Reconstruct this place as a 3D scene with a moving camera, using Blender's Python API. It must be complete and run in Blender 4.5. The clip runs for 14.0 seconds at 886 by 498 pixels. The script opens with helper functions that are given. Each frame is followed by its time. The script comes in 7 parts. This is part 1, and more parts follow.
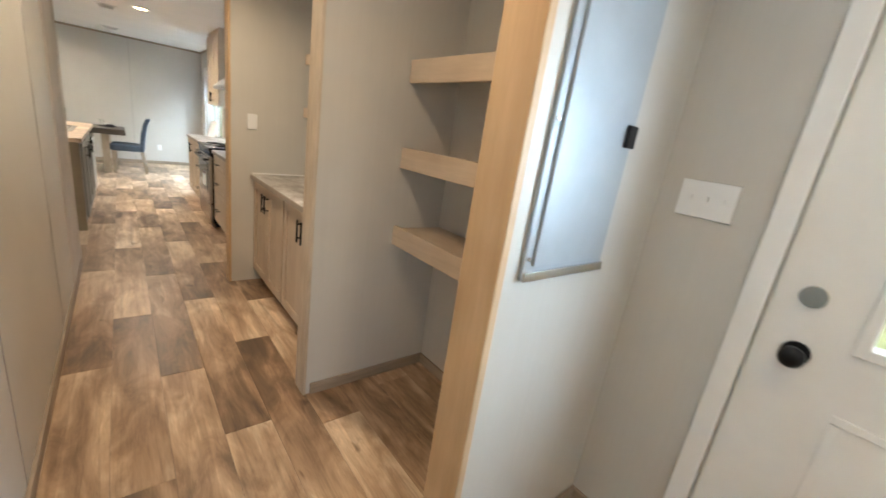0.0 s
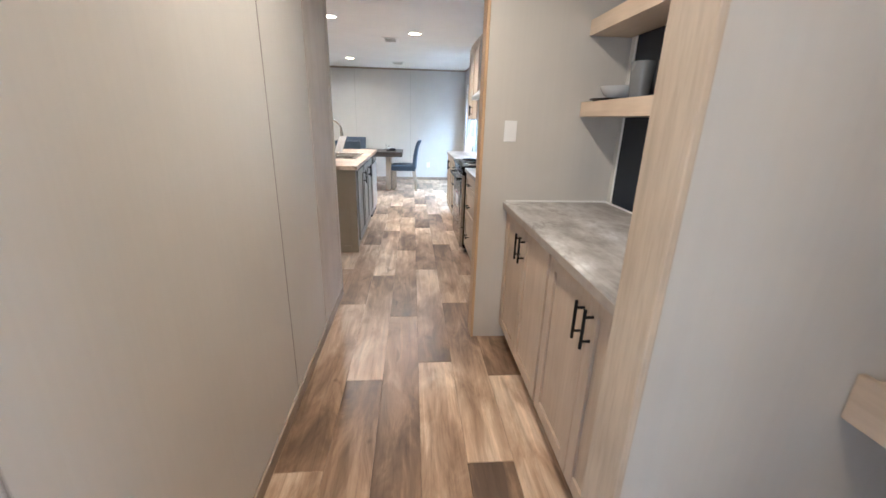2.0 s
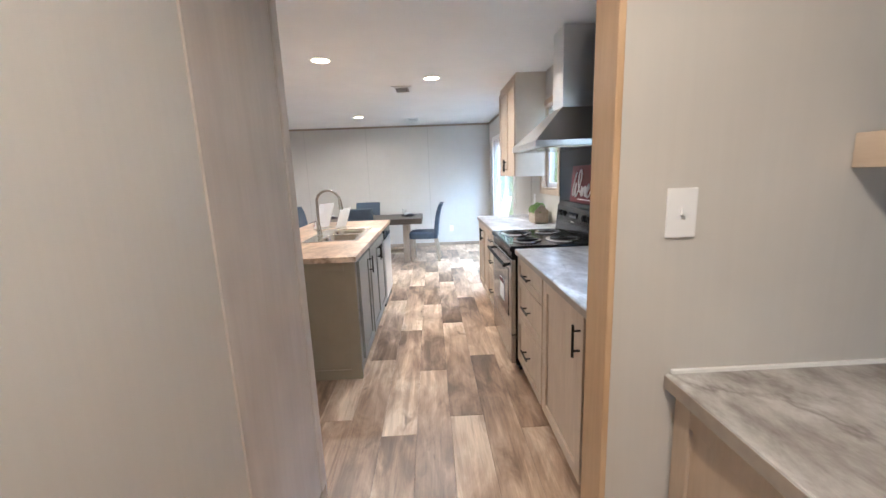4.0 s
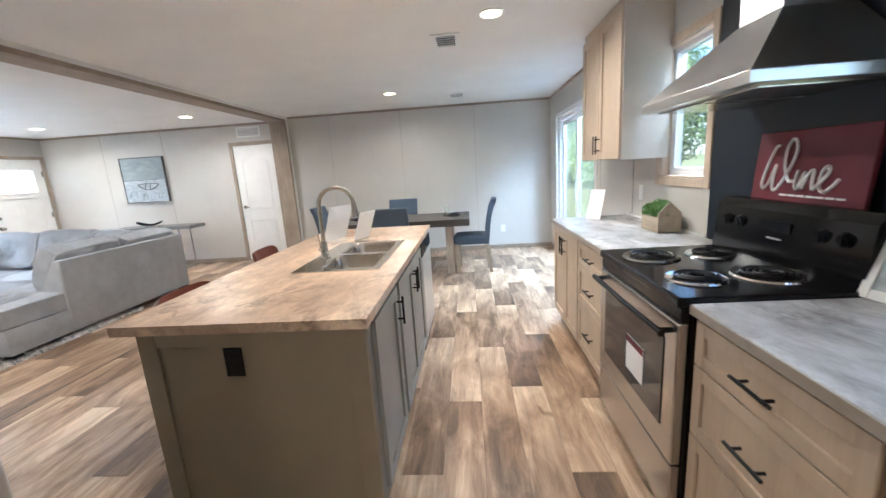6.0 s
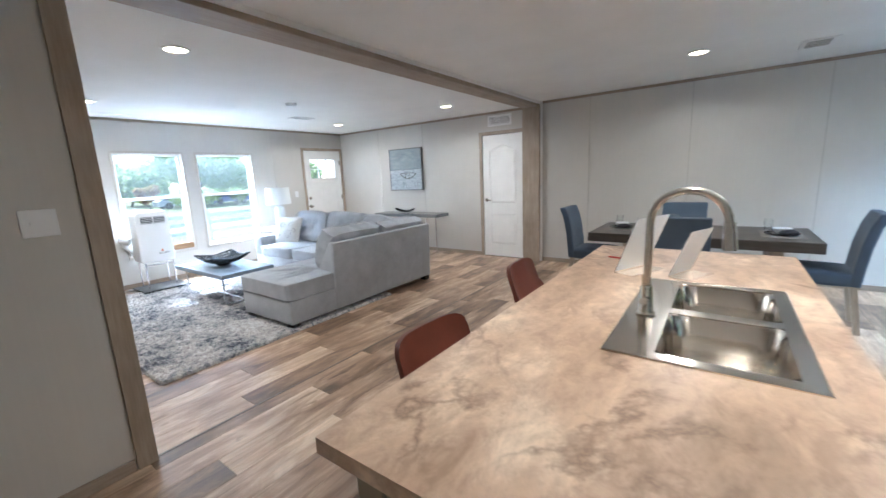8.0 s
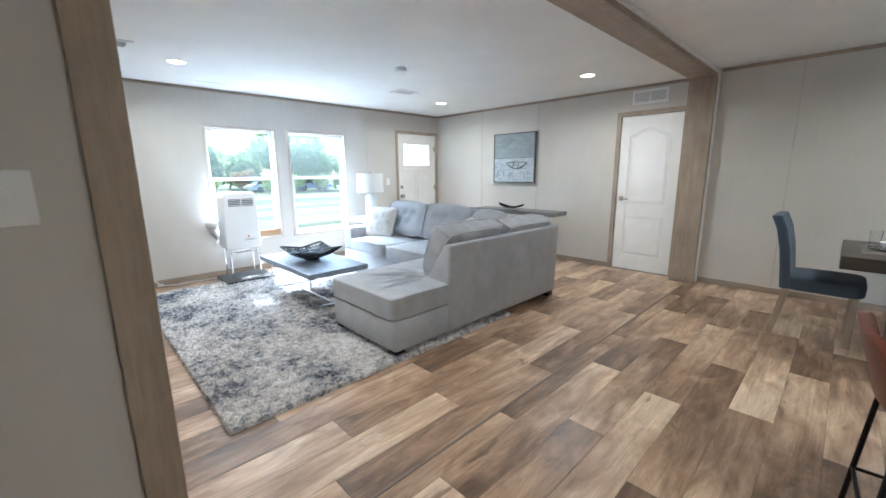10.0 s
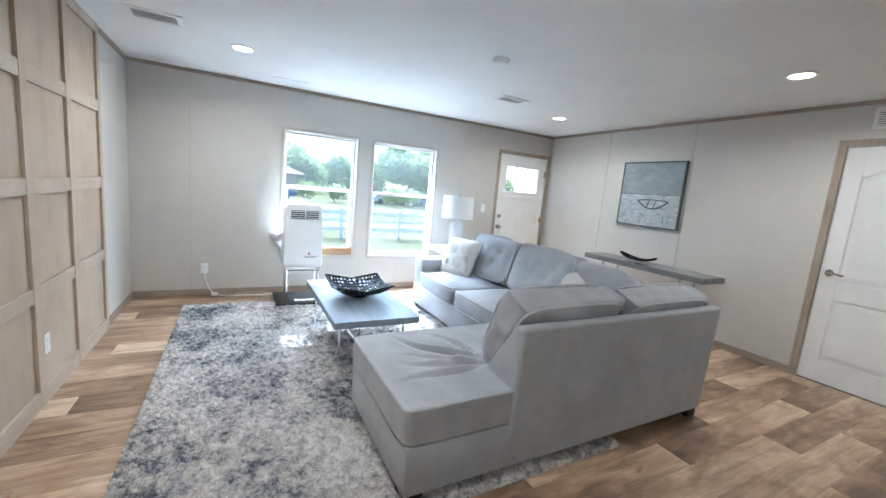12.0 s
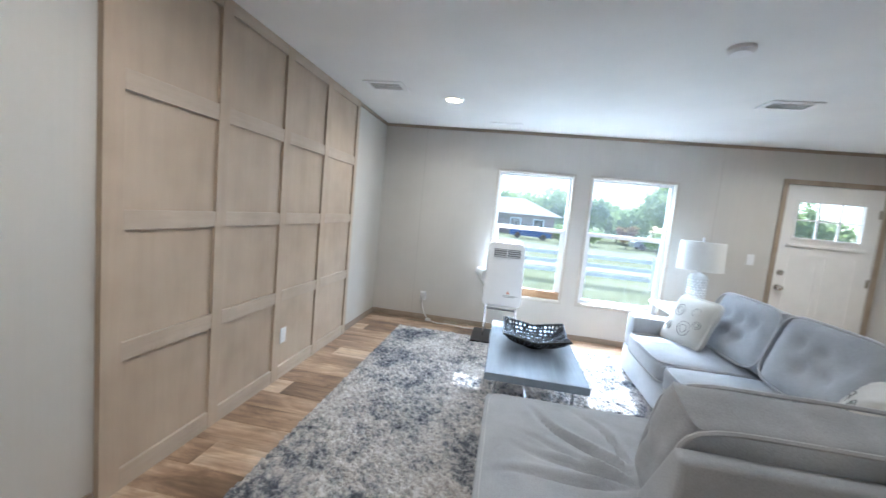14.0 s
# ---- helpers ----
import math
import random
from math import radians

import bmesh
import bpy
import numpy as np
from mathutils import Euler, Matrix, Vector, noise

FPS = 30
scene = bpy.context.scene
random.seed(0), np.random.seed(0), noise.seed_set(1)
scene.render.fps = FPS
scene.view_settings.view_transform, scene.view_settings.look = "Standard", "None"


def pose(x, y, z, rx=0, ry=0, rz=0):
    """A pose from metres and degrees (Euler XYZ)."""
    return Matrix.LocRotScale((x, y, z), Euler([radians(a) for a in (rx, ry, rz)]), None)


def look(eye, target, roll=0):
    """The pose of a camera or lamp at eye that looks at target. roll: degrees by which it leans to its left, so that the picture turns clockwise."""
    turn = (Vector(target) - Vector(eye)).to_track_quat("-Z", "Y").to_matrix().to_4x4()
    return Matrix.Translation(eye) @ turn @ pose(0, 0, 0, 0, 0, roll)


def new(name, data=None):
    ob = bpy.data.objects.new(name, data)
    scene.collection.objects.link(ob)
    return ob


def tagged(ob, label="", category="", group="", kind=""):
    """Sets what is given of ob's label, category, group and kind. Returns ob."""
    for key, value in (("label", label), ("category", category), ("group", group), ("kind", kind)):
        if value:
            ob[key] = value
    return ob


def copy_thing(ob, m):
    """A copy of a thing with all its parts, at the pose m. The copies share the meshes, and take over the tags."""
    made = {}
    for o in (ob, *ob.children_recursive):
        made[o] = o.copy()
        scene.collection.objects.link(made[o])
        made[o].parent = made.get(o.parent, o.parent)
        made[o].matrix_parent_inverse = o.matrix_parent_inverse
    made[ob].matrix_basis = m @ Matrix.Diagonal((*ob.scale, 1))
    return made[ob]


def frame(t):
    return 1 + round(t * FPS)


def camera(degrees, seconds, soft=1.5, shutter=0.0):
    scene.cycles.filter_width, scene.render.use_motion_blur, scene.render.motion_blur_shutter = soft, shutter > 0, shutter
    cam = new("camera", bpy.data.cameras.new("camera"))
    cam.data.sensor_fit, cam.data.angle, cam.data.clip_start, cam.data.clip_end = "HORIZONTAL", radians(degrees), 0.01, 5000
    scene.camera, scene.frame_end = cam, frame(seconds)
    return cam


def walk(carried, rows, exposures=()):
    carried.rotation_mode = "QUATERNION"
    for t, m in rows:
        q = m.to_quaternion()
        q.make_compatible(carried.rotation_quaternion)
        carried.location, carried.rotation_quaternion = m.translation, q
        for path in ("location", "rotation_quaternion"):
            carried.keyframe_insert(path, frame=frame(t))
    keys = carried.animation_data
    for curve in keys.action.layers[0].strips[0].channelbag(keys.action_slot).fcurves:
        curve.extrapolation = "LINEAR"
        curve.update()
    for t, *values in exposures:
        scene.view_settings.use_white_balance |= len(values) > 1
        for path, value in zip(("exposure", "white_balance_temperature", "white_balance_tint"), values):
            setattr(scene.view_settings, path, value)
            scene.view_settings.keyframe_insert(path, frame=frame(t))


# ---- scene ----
cam = camera(97.4, 14.0, shutter=0.2)
PATH = [
    (0, (0.282, 0.319, 1.419), (1.531, 1.785, 0.877), 8.5),
    (0.5, (0.345, 0.607, 1.422), (1.191, 2.344, 0.904), 9.7),
    (1, (0.478, 0.866, 1.398), (0.88, 2.743, 0.837), 8.4),
    (1.5, (0.521, 1.133, 1.365), (0.588, 3.017, 0.696), 4.5),
    (2, (0.529, 1.488, 1.383), (0.685, 3.38, 0.753), 1.5),
    (2.5, (0.604, 1.872, 1.423), (0.674, 3.801, 0.899), -1.4),
    (3, (0.559, 2.227, 1.44), (0.598, 4.18, 1.011), -2.0),
    (3.2, (0.531, 2.357, 1.452), (0.579, 4.315, 1.048), -2.1),
    (5.3, (0.495, 3.765, 1.403), (0.523, 5.732, 1.044), -2.8),
    (5.5, (0.492, 3.904, 1.41), (0.471, 5.869, 1.038), -3.2),
    (6, (0.353, 4.221, 1.409), (0.202, 6.175, 1.009), -3.7),
    (6.5, (0.267, 4.496, 1.421), (-0.071, 6.423, 1.006), -3.7),
    (7, (0.195, 4.8, 1.421), (-0.407, 6.662, 1.005), -3.3),
    (7.5, (-0.069, 4.971, 1.426), (-0.94, 6.729, 1.042), -2.8),
    (8, (-0.354, 5.061, 1.426), (-1.509, 6.651, 1.052), -2.6),
    (8.5, (-0.658, 5.176, 1.431), (-2.055, 6.558, 1.055), -3.1),
    (8.7, (-0.796, 5.182, 1.401), (-2.246, 6.509, 1.033), -3.1),
    (10.8, (-1.852, 5.836, 1.344), (-3.244, 7.214, 0.942), 1.0),
    (11, (-1.925, 5.924, 1.356), (-3.413, 7.203, 0.973), 1.9),
    (11.5, (-2.082, 6.199, 1.38), (-3.74, 7.265, 1.044), 4.3),
    (12, (-2.291, 6.432, 1.377), (-4.035, 7.367, 1.085), 5.0),
    (12.5, (-2.395, 6.676, 1.377), (-4.229, 7.43, 1.114), 5.2),
    (13, (-2.403, 6.88, 1.389), (-4.319, 7.411, 1.17), 5.4),
    (13.5, (-2.484, 7.003, 1.378), (-4.466, 7.215, 1.21), 5.5),
    (14, (-2.513, 7.069, 1.386), (-4.478, 6.754, 1.191), 5.6),
]
walk(cam, [(t, look(eye, target, roll)) for t, eye, target, roll in PATH],
     [(0, 2.35, 6200, 6), (0.5, 2.4, 5500, 8), (1.0, 2.45, 5100, 8), (1.5, 2.5, 5450, 10), (2.5, 2.75, 4750, 6), (3.2, 2.7, 5000, 10), (5.5, 2.58, 5250, 7), (7.5, 2.0, 4950, 6), (8.5, 2.1, 5050, 5), (11, 1.95, 5050, 3), (14, 1.6, 5150, 5)])
KLAMP, LLAMP, HFILL = 5.4, 5.6, 3.6


# ---- light ----
world = bpy.data.worlds.new("World")
scene.world = world
world.use_nodes = True
wn = world.node_tree
sky = wn.nodes.new("ShaderNodeTexSky")
sky.sky_type = "NISHITA"
sky.sun_disc = False
SUN_WAY = Vector((1.0, -0.1, -0.98)).normalized()
sky.sun_elevation = math.asin(-SUN_WAY.z)
sky.sun_rotation = math.atan2(-SUN_WAY.x, -SUN_WAY.y)
wn.links.new(sky.outputs[0], wn.nodes["Background"].inputs[0])
wn.nodes["Background"].inputs[1].default_value = 0.15
sun_data = bpy.data.lights.new("sun", "SUN")
sun_data.energy = 5.0
sun_data.angle = radians(0.5)
sun_data.color = (1.0, 0.95, 0.87)
sun = new("sun", sun_data)
sun.rotation_mode = "QUATERNION"
sun.rotation_quaternion = SUN_WAY.to_track_quat("-Z", "Y")


def sky_lamp(name, centre, way, w, h, power, color=(0.82, 0.91, 1.0)):
    """Added lamp standing in for sky at an opening, mostly above what shows through."""
    d = bpy.data.lights.new(name, "AREA")
    d.shape, d.size, d.size_y, d.energy, d.color, d.spread = "RECTANGLE", w, h, power, color, radians(150)
    o = new(name, d)
    o.matrix_world = look(centre, Vector(centre) + Vector(way))
    return o


# plan, in metres
XR, XW, YN = 1.72, -7.27, 10.95
CK, CL = 2.44, 2.395           # ceilings of the kitchen half and of the living half
HX = -0.05                     # face of the hall's long wall
HEND = 4.46                    # where that wall ends
BX0, BX1 = -2.955, -2.72       # beam and stub wall between the halves
SY = -0.75                     # wall behind the start
BY = 5.46                      # panelled wall of the living room

sky_lamp("sky_window_1", (XW - 0.42, 7.33, 2.32), (1, 0, -0.85), 1.0, 0.5, 54)
sky_lamp("sky_window_2", (XW - 0.42, 8.42, 2.32), (1, 0, -0.85), 1.0, 0.5, 54)
sky_lamp("sky_slider", (XR + 0.45, 9.55, 2.38), (-1, -0.3, -0.8), 1.8, 0.4, 48, (0.68, 0.85, 1.0))
sky_lamp("sky_kitchen_1", (XR + 0.36, 4.87, 2.48), (-1, -0.85, -0.55), 0.86, 0.2, 15, (0.80, 0.90, 1.0))
sky_lamp("sky_kitchen_2", (XR + 0.36, 6.88, 2.48), (-1, 0, -1.1), 0.56, 0.2, 6)
sky_lamp("sky_entry", (XR + 0.12, 0.04, 1.46), (-1, 0.1, -0.05), 0.78, 0.5, 7, (0.66, 0.84, 1.0))
# fill lamp at the window hole of the added side room
sky_lamp("fill_unseen_room", (-1.30, -1.75, 1.4), (0.45, 1, -0.15), 0.95, 1.15, 5)


# ---- materials ----
def nodes(name, rough=0.6, metal=0.0, spec=0.5):
    m = bpy.data.materials.new(name)
    m.use_nodes = True
    t = m.node_tree
    b = t.nodes["Principled BSDF"]
    b.inputs["Roughness"].default_value = rough
    b.inputs["Metallic"].default_value = metal
    b.inputs["Specular IOR Level"].default_value = spec
    return m, t, b


def coords(t, scale=(1, 1, 1), rot=(0, 0, 0)):
    c = t.nodes.new("ShaderNodeTexCoord")
    mp = t.nodes.new("ShaderNodeMapping")
    mp.inputs["Scale"].default_value = scale
    mp.inputs["Rotation"].default_value = rot
    t.links.new(c.outputs["Object"], mp.inputs[0])
    return mp.outputs[0]


def tex_noise(t, vec, scale, detail=4, rough=0.55, dist=0.0):
    n = t.nodes.new("ShaderNodeTexNoise")
    n.inputs["Scale"].default_value, n.inputs["Detail"].default_value = scale, detail
    n.inputs["Roughness"].default_value, n.inputs["Distortion"].default_value = rough, dist
    t.links.new(vec, n.inputs["Vector"])
    return n.outputs["Fac"]


def ramp(t, fac, stops):
    r = t.nodes.new("ShaderNodeValToRGB")
    while len(r.color_ramp.elements) < len(stops):
        r.color_ramp.elements.new(0.5)
    for e, (p, c) in zip(r.color_ramp.elements, stops):
        e.position, e.color = p, (*c, 1)
    t.links.new(fac, r.inputs[0])
    return r.outputs[0]


def mix(t, fac, a, b, mode="MIX"):
    n = t.nodes.new("ShaderNodeMix")
    n.data_type, n.blend_type = "RGBA", mode
    for sock, v in ((n.inputs[0], fac), (n.inputs[6], a), (n.inputs[7], b)):
        if isinstance(v, (int, float)):
            sock.default_value = v
        elif isinstance(v, tuple):
            sock.default_value = (*v, 1)
        else:
            t.links.new(v, sock)
    return n.outputs[2]


def bump(t, b, height, strength=0.2, dist=0.01):
    n = t.nodes.new("ShaderNodeBump")
    n.inputs["Strength"].default_value, n.inputs["Distance"].default_value = strength, dist
    t.links.new(height, n.inputs["Height"])
    t.links.new(n.outputs[0], b.inputs["Normal"])


def scaled(c, f):
    return tuple(min(1.0, v * f) for v in c)


def plain(name, color, rough=0.5, metal=0.0, vary=0.08, scale=6, grain=120, relief=0.05, spec=0.5):
    """A nearly even surface, with a soft large variation and fine grain."""
    m, t, b = nodes(name, rough, metal, spec)
    v = coords(t)
    big = tex_noise(t, v, scale, 3)
    col = ramp(t, big, [(0.3, scaled(color, 1 - vary)), (0.7, scaled(color, 1 + vary))])
    t.links.new(col, b.inputs["Base Color"])
    fine = tex_noise(t, v, grain, 2)
    bump(t, b, fine, relief, 0.002)
    rr = t.nodes.new("ShaderNodeMapRange")
    rr.inputs[3].default_value, rr.inputs[4].default_value = max(0.02, rough - 0.08), min(1, rough + 0.08)
    t.links.new(big, rr.inputs[0])
    t.links.new(rr.outputs[0], b.inputs["Roughness"])
    return m


def streaked(name, dark, light, axis="z", rough=0.55, knots=0.25, scale=1.0, lift=0.12, random_tone=0.0, grain=0.6):
    """Wood grain along one axis, with broad bands, fine lines and a few knots."""
    m, t, b = nodes(name, rough)
    s = {"x": (1.2, 14, 14), "y": (14, 1.2, 14), "z": (14, 14, 1.2)}[axis]
    s = tuple(v * scale for v in s)
    v = coords(t, s)
    if random_tone:
        oi = t.nodes.new("ShaderNodeObjectInfo")
        add = t.nodes.new("ShaderNodeVectorMath")
        sc = t.nodes.new("ShaderNodeVectorMath")
        sc.operation = "SCALE"
        sc.inputs[0].default_value = (37, 53, 29)
        t.links.new(oi.outputs["Random"], sc.inputs[3])
        t.links.new(v, add.inputs[0])
        t.links.new(sc.outputs[0], add.inputs[1])
        v = add.outputs[0]
    band = tex_noise(t, v, 1.0, 4, 0.6, 0.6)
    fine = tex_noise(t, v, 5.0, 5, 0.7, 0.2)
    col = ramp(t, band, [(0.28, dark), (0.72, light)])
    lines = ramp(t, fine, [(0.35, (0.72, 0.70, 0.68)), (0.6, (1, 1, 1))])
    col = mix(t, grain, col, lines, "MULTIPLY")
    blot = tex_noise(t, coords(t), 3.1, 2)
    col = mix(t, knots, col, ramp(t, blot, [(0.3, scaled(dark, 0.8)), (0.6, (1, 1, 1))]), "MULTIPLY")
    t.links.new(col, b.inputs["Base Color"])
    bump(t, b, fine, lift, 0.002)
    return m


def metal_mat(name, color, rough, brushed="z"):
    m, t, b = nodes(name, rough, 1.0)
    s = {"x": (2, 90, 90), "y": (90, 2, 90), "z": (90, 90, 2)}[brushed]
    n = tex_noise(t, coords(t, s), 3, 3)
    t.links.new(ramp(t, n, [(0.3, scaled(color, 0.98)), (0.7, scaled(color, 1.02))]), b.inputs["Base Color"])
    rr = t.nodes.new("ShaderNodeMapRange")
    rr.inputs[3].default_value, rr.inputs[4].default_value = max(0.03, rough * 0.92), rough * 1.1
    t.links.new(n, rr.inputs[0])
    t.links.new(rr.outputs[0], b.inputs["Roughness"])
    return m


def cloth(name, color, weave=420, vary=0.1, relief=0.35, crease=0.0):
    """Woven cover: fine weave relief, soft worn clouds and, where asked, shallow creases."""
    m, t, b = nodes(name, 0.92, spec=0.2)
    v = coords(t)
    cl = tex_noise(t, v, 4, 4, 0.6)
    wv = tex_noise(t, v, weave, 2, 0.5)
    col = ramp(t, cl, [(0.3, scaled(color, 1 - vary)), (0.7, scaled(color, 1 + vary))])
    col = mix(t, 0.35, col, ramp(t, wv, [(0.35, (0.72, 0.72, 0.72)), (0.6, (1, 1, 1))]), "MULTIPLY")
    t.links.new(col, b.inputs["Base Color"])
    b.inputs["Sheen Weight"].default_value = 0.15
    bump(t, b, wv, relief, 0.002)
    if crease:
        first = b.inputs["Normal"].links[0].from_node
        cr = tex_noise(t, coords(t, (1, 1, 1.6)), 7, 3, 0.5, 0.8)
        n2 = t.nodes.new("ShaderNodeBump")
        n2.inputs["Strength"].default_value = crease
        n2.inputs["Distance"].default_value = 0.02
        t.links.new(cr, n2.inputs["Height"])
        t.links.new(n2.outputs[0], first.inputs["Normal"])
    return m


def wall_panel(name, color, rough=0.44, spec=0.5):
    """Vinyl-faced wall board: faint upright linen streaks and soft clouds."""
    m, t, b = nodes(name, rough, spec=spec)
    st = tex_noise(t, coords(t, (60, 60, 1.5)), 1.0, 4, 0.6)
    cl = tex_noise(t, coords(t), 1.7, 4, 0.6)
    col = ramp(t, st, [(0.3, scaled(color, 0.982)), (0.7, scaled(color, 1.014))])
    col = mix(t, 0.5, col, ramp(t, cl, [(0.35, (0.88, 0.88, 0.88)), (0.65, (1, 1, 1))]), "MULTIPLY")
    t.links.new(col, b.inputs["Base Color"])
    bump(t, b, st, 0.05, 0.002)
    return m


def laminate(name, tint, tones):
    """Pale stone-look worktop with warm clouds and thin dark veins."""
    m, t, b = nodes(name, 0.33)
    v = coords(t)
    slant = coords(t, (1, 0.55, 1), (0, 0, 0.6))
    cl = tex_noise(t, slant, 3.6, 7, 0.66, 0.35)
    cl2 = tex_noise(t, slant, 13, 9, 0.76, 0.4)
    col = ramp(t, cl, list(zip((0.34, 0.45, 0.54, 0.64), tones)))
    col = mix(t, 0.55, col, ramp(t, cl2, [(0.38, (0.62, 0.58, 0.55)), (0.5, (1, 1, 1)), (0.62, (1.28, 1.28, 1.26))]), "MULTIPLY")
    w = tex_noise(t, coords(t, (1, 0.6, 1), (0, 0, 0.7)), 1.4, 7, 0.6, 0.5)
    ab = t.nodes.new("ShaderNodeMath")
    ab.operation = "SUBTRACT"
    ab.inputs[1].default_value = 0.5
    t.links.new(w, ab.inputs[0])
    a2 = t.nodes.new("ShaderNodeMath")
    a2.operation = "ABSOLUTE"
    t.links.new(ab.outputs[0], a2.inputs[0])
    vein = ramp(t, a2.outputs[0], [(0.0, (0.26, 0.21, 0.19)), (0.006, (0.52, 0.47, 0.44)), (0.022, (1, 1, 1))])
    gate = ramp(t, tex_noise(t, v, 2.6, 4), [(0.42, (0, 0, 0)), (0.56, (1, 1, 1))])
    col = mix(t, gate, col, mix(t, 0.65, col, vein, "MULTIPLY"))
    col = mix(t, 1.0, col, tint, "MULTIPLY")
    t.links.new(col, b.inputs["Base Color"])
    bump(t, b, cl2, 0.03, 0.002)
    return m


def plank_mat(name):
    """Rustic oak-look floor: each plank runs from one tone to another, with streaks, fine grain and a few knots."""
    m, t, b = nodes(name, 0.38, spec=0.55)
    oi = t.nodes.new("ShaderNodeObjectInfo")
    gi = t.nodes.new("ShaderNodeNewGeometry")

    def place(scale):
        gp = t.nodes.new("ShaderNodeMapping")
        t.links.new(gi.outputs["Position"], gp.inputs[0])
        sc = t.nodes.new("ShaderNodeVectorMath")
        sc.operation = "SCALE"
        sc.inputs[0].default_value = (41, 67, 13)
        t.links.new(oi.outputs["Random"], sc.inputs[3])
        t.links.new(sc.outputs[0], gp.inputs["Location"])
        gp.inputs["Scale"].default_value = scale
        return gp.outputs[0]

    at = t.nodes.new("ShaderNodeAttribute")
    at.attribute_name = "tone"
    cloud = tex_noise(t, place((8, 2.4, 1)), 1.0, 5, 0.62, 0.7)
    sh = t.nodes.new("ShaderNodeMath")
    sh.operation = "MULTIPLY_ADD"
    sh.inputs[1].default_value = 1.6
    sh.inputs[2].default_value = -0.77
    t.links.new(cloud, sh.inputs[0])
    ad = t.nodes.new("ShaderNodeMath")
    ad.operation = "ADD"
    t.links.new(sh.outputs[0], ad.inputs[0])
    t.links.new(at.outputs["Fac"], ad.inputs[1])
    col = ramp(t, ad.outputs[0], [(0.0, (0.105, 0.065, 0.040)), (0.25, (0.19, 0.119, 0.071)), (0.5, (0.335, 0.22, 0.137)), (0.75, (0.49, 0.35, 0.232)), (1.0, (0.65, 0.51, 0.37))])
    band = tex_noise(t, place((24, 1.5, 1)), 1.0, 5, 0.62, 0.9)
    col = mix(t, 0.55, col, ramp(t, band, [(0.34, (0.52, 0.49, 0.47)), (0.47, (0.95, 0.94, 0.93)), (0.56, (1.05, 1.05, 1.05)), (0.68, (1.5, 1.52, 1.54))]), "MULTIPLY")
    fine = tex_noise(t, place((150, 6, 1)), 1.0, 4, 0.7, 0.3)
    col = mix(t, 0.24, col, ramp(t, fine, [(0.36, (0.58, 0.55, 0.53)), (0.55, (1, 1, 1)), (0.7, (1.14, 1.14, 1.14))]), "MULTIPLY")
    knot = tex_noise(t, place((11, 4.5, 1)), 1.0, 2, 0.5, 0.6)
    col = mix(t, 0.8, col, ramp(t, knot, [(0.69, (1, 1, 1)), (0.76, (0.42, 0.37, 0.33))]), "MULTIPLY")
    t.links.new(col, b.inputs["Base Color"])
    bump(t, b, fine, 0.12, 0.002)
    return m


WALL = wall_panel("wall_board", (0.565, 0.54, 0.498))
SEAM = plain("seam_dark", (0.30, 0.28, 0.26), 0.7)
CEIL = plain("ceiling_paint", (0.80, 0.80, 0.79), 0.8, vary=0.03, scale=2, grain=45, relief=0.25)
TRIM = streaked("trim_wood", (0.34, 0.275, 0.21), (0.45, 0.37, 0.285), "z", 0.55)
TRIM_X = streaked("trim_wood_x", (0.31, 0.25, 0.19), (0.41, 0.335, 0.26), "x", 0.55)
TRIM_Y = streaked("trim_wood_y", (0.31, 0.25, 0.19), (0.41, 0.335, 0.26), "y", 0.55)
JAMB = streaked("jamb_maple", (0.53, 0.36, 0.205), (0.63, 0.445, 0.27), "z", 0.5, 0.2, grain=0.25)
MAPLE = streaked("cabinet_maple", (0.50, 0.395, 0.29), (0.59, 0.48, 0.368), "z", 0.45, 0.15, grain=0.3)
MAPLE_Y = streaked("shelf_maple", (0.56, 0.445, 0.33), (0.66, 0.545, 0.425), "y", 0.45, 0.25, grain=0.25)
ACCENT = streaked("accent_panel_wood", (0.47, 0.375, 0.278), (0.54, 0.44, 0.335), "z", 0.6, 0.22, 0.4, grain=0.14)
ACCENT_X = streaked("accent_rail_wood", (0.49, 0.405, 0.315), (0.56, 0.47, 0.375), "x", 0.6, 0.25, 0.5, grain=0.25)
OLIVE = plain("island_paint", (0.275, 0.232, 0.165), 0.42, vary=0.05)
OLIVE_D = plain("island_door_paint", (0.27, 0.27, 0.25), 0.42, vary=0.05)
# one laminate in two copies, coloured as under warm lamps and cooler daylight
STONE_LAMPLIT = laminate("stone_laminate_lamplit", (1.08, 0.97, 0.85), ((0.33, 0.255, 0.195), (0.43, 0.335, 0.262), (0.49, 0.395, 0.318), (0.68, 0.595, 0.50)))
STONE_DAYLIT = laminate("stone_laminate_daylit", (1, 1, 1), ((0.22, 0.20, 0.185), (0.38, 0.365, 0.35), (0.50, 0.49, 0.48), (0.74, 0.74, 0.745)))
WHITE = plain("white_paint", (0.80, 0.79, 0.77), 0.4, vary=0.03)
WHITE_P = plain("white_plastic", (0.78, 0.78, 0.78), 0.35, vary=0.02)
CASE = plain("casing_greige", (0.50, 0.46, 0.40), 0.55, vary=0.06)
VINYL = plain("white_vinyl", (0.82, 0.82, 0.82), 0.4, vary=0.02)
NAVY = wall_panel("navy_board", (0.005, 0.010, 0.020), 0.44, 0.4)
BLACK = plain("black_metal", (0.012, 0.012, 0.013), 0.38, 0.6)
BLACKP = plain("black_enamel", (0.006, 0.006, 0.007), 0.12, spec=0.3)
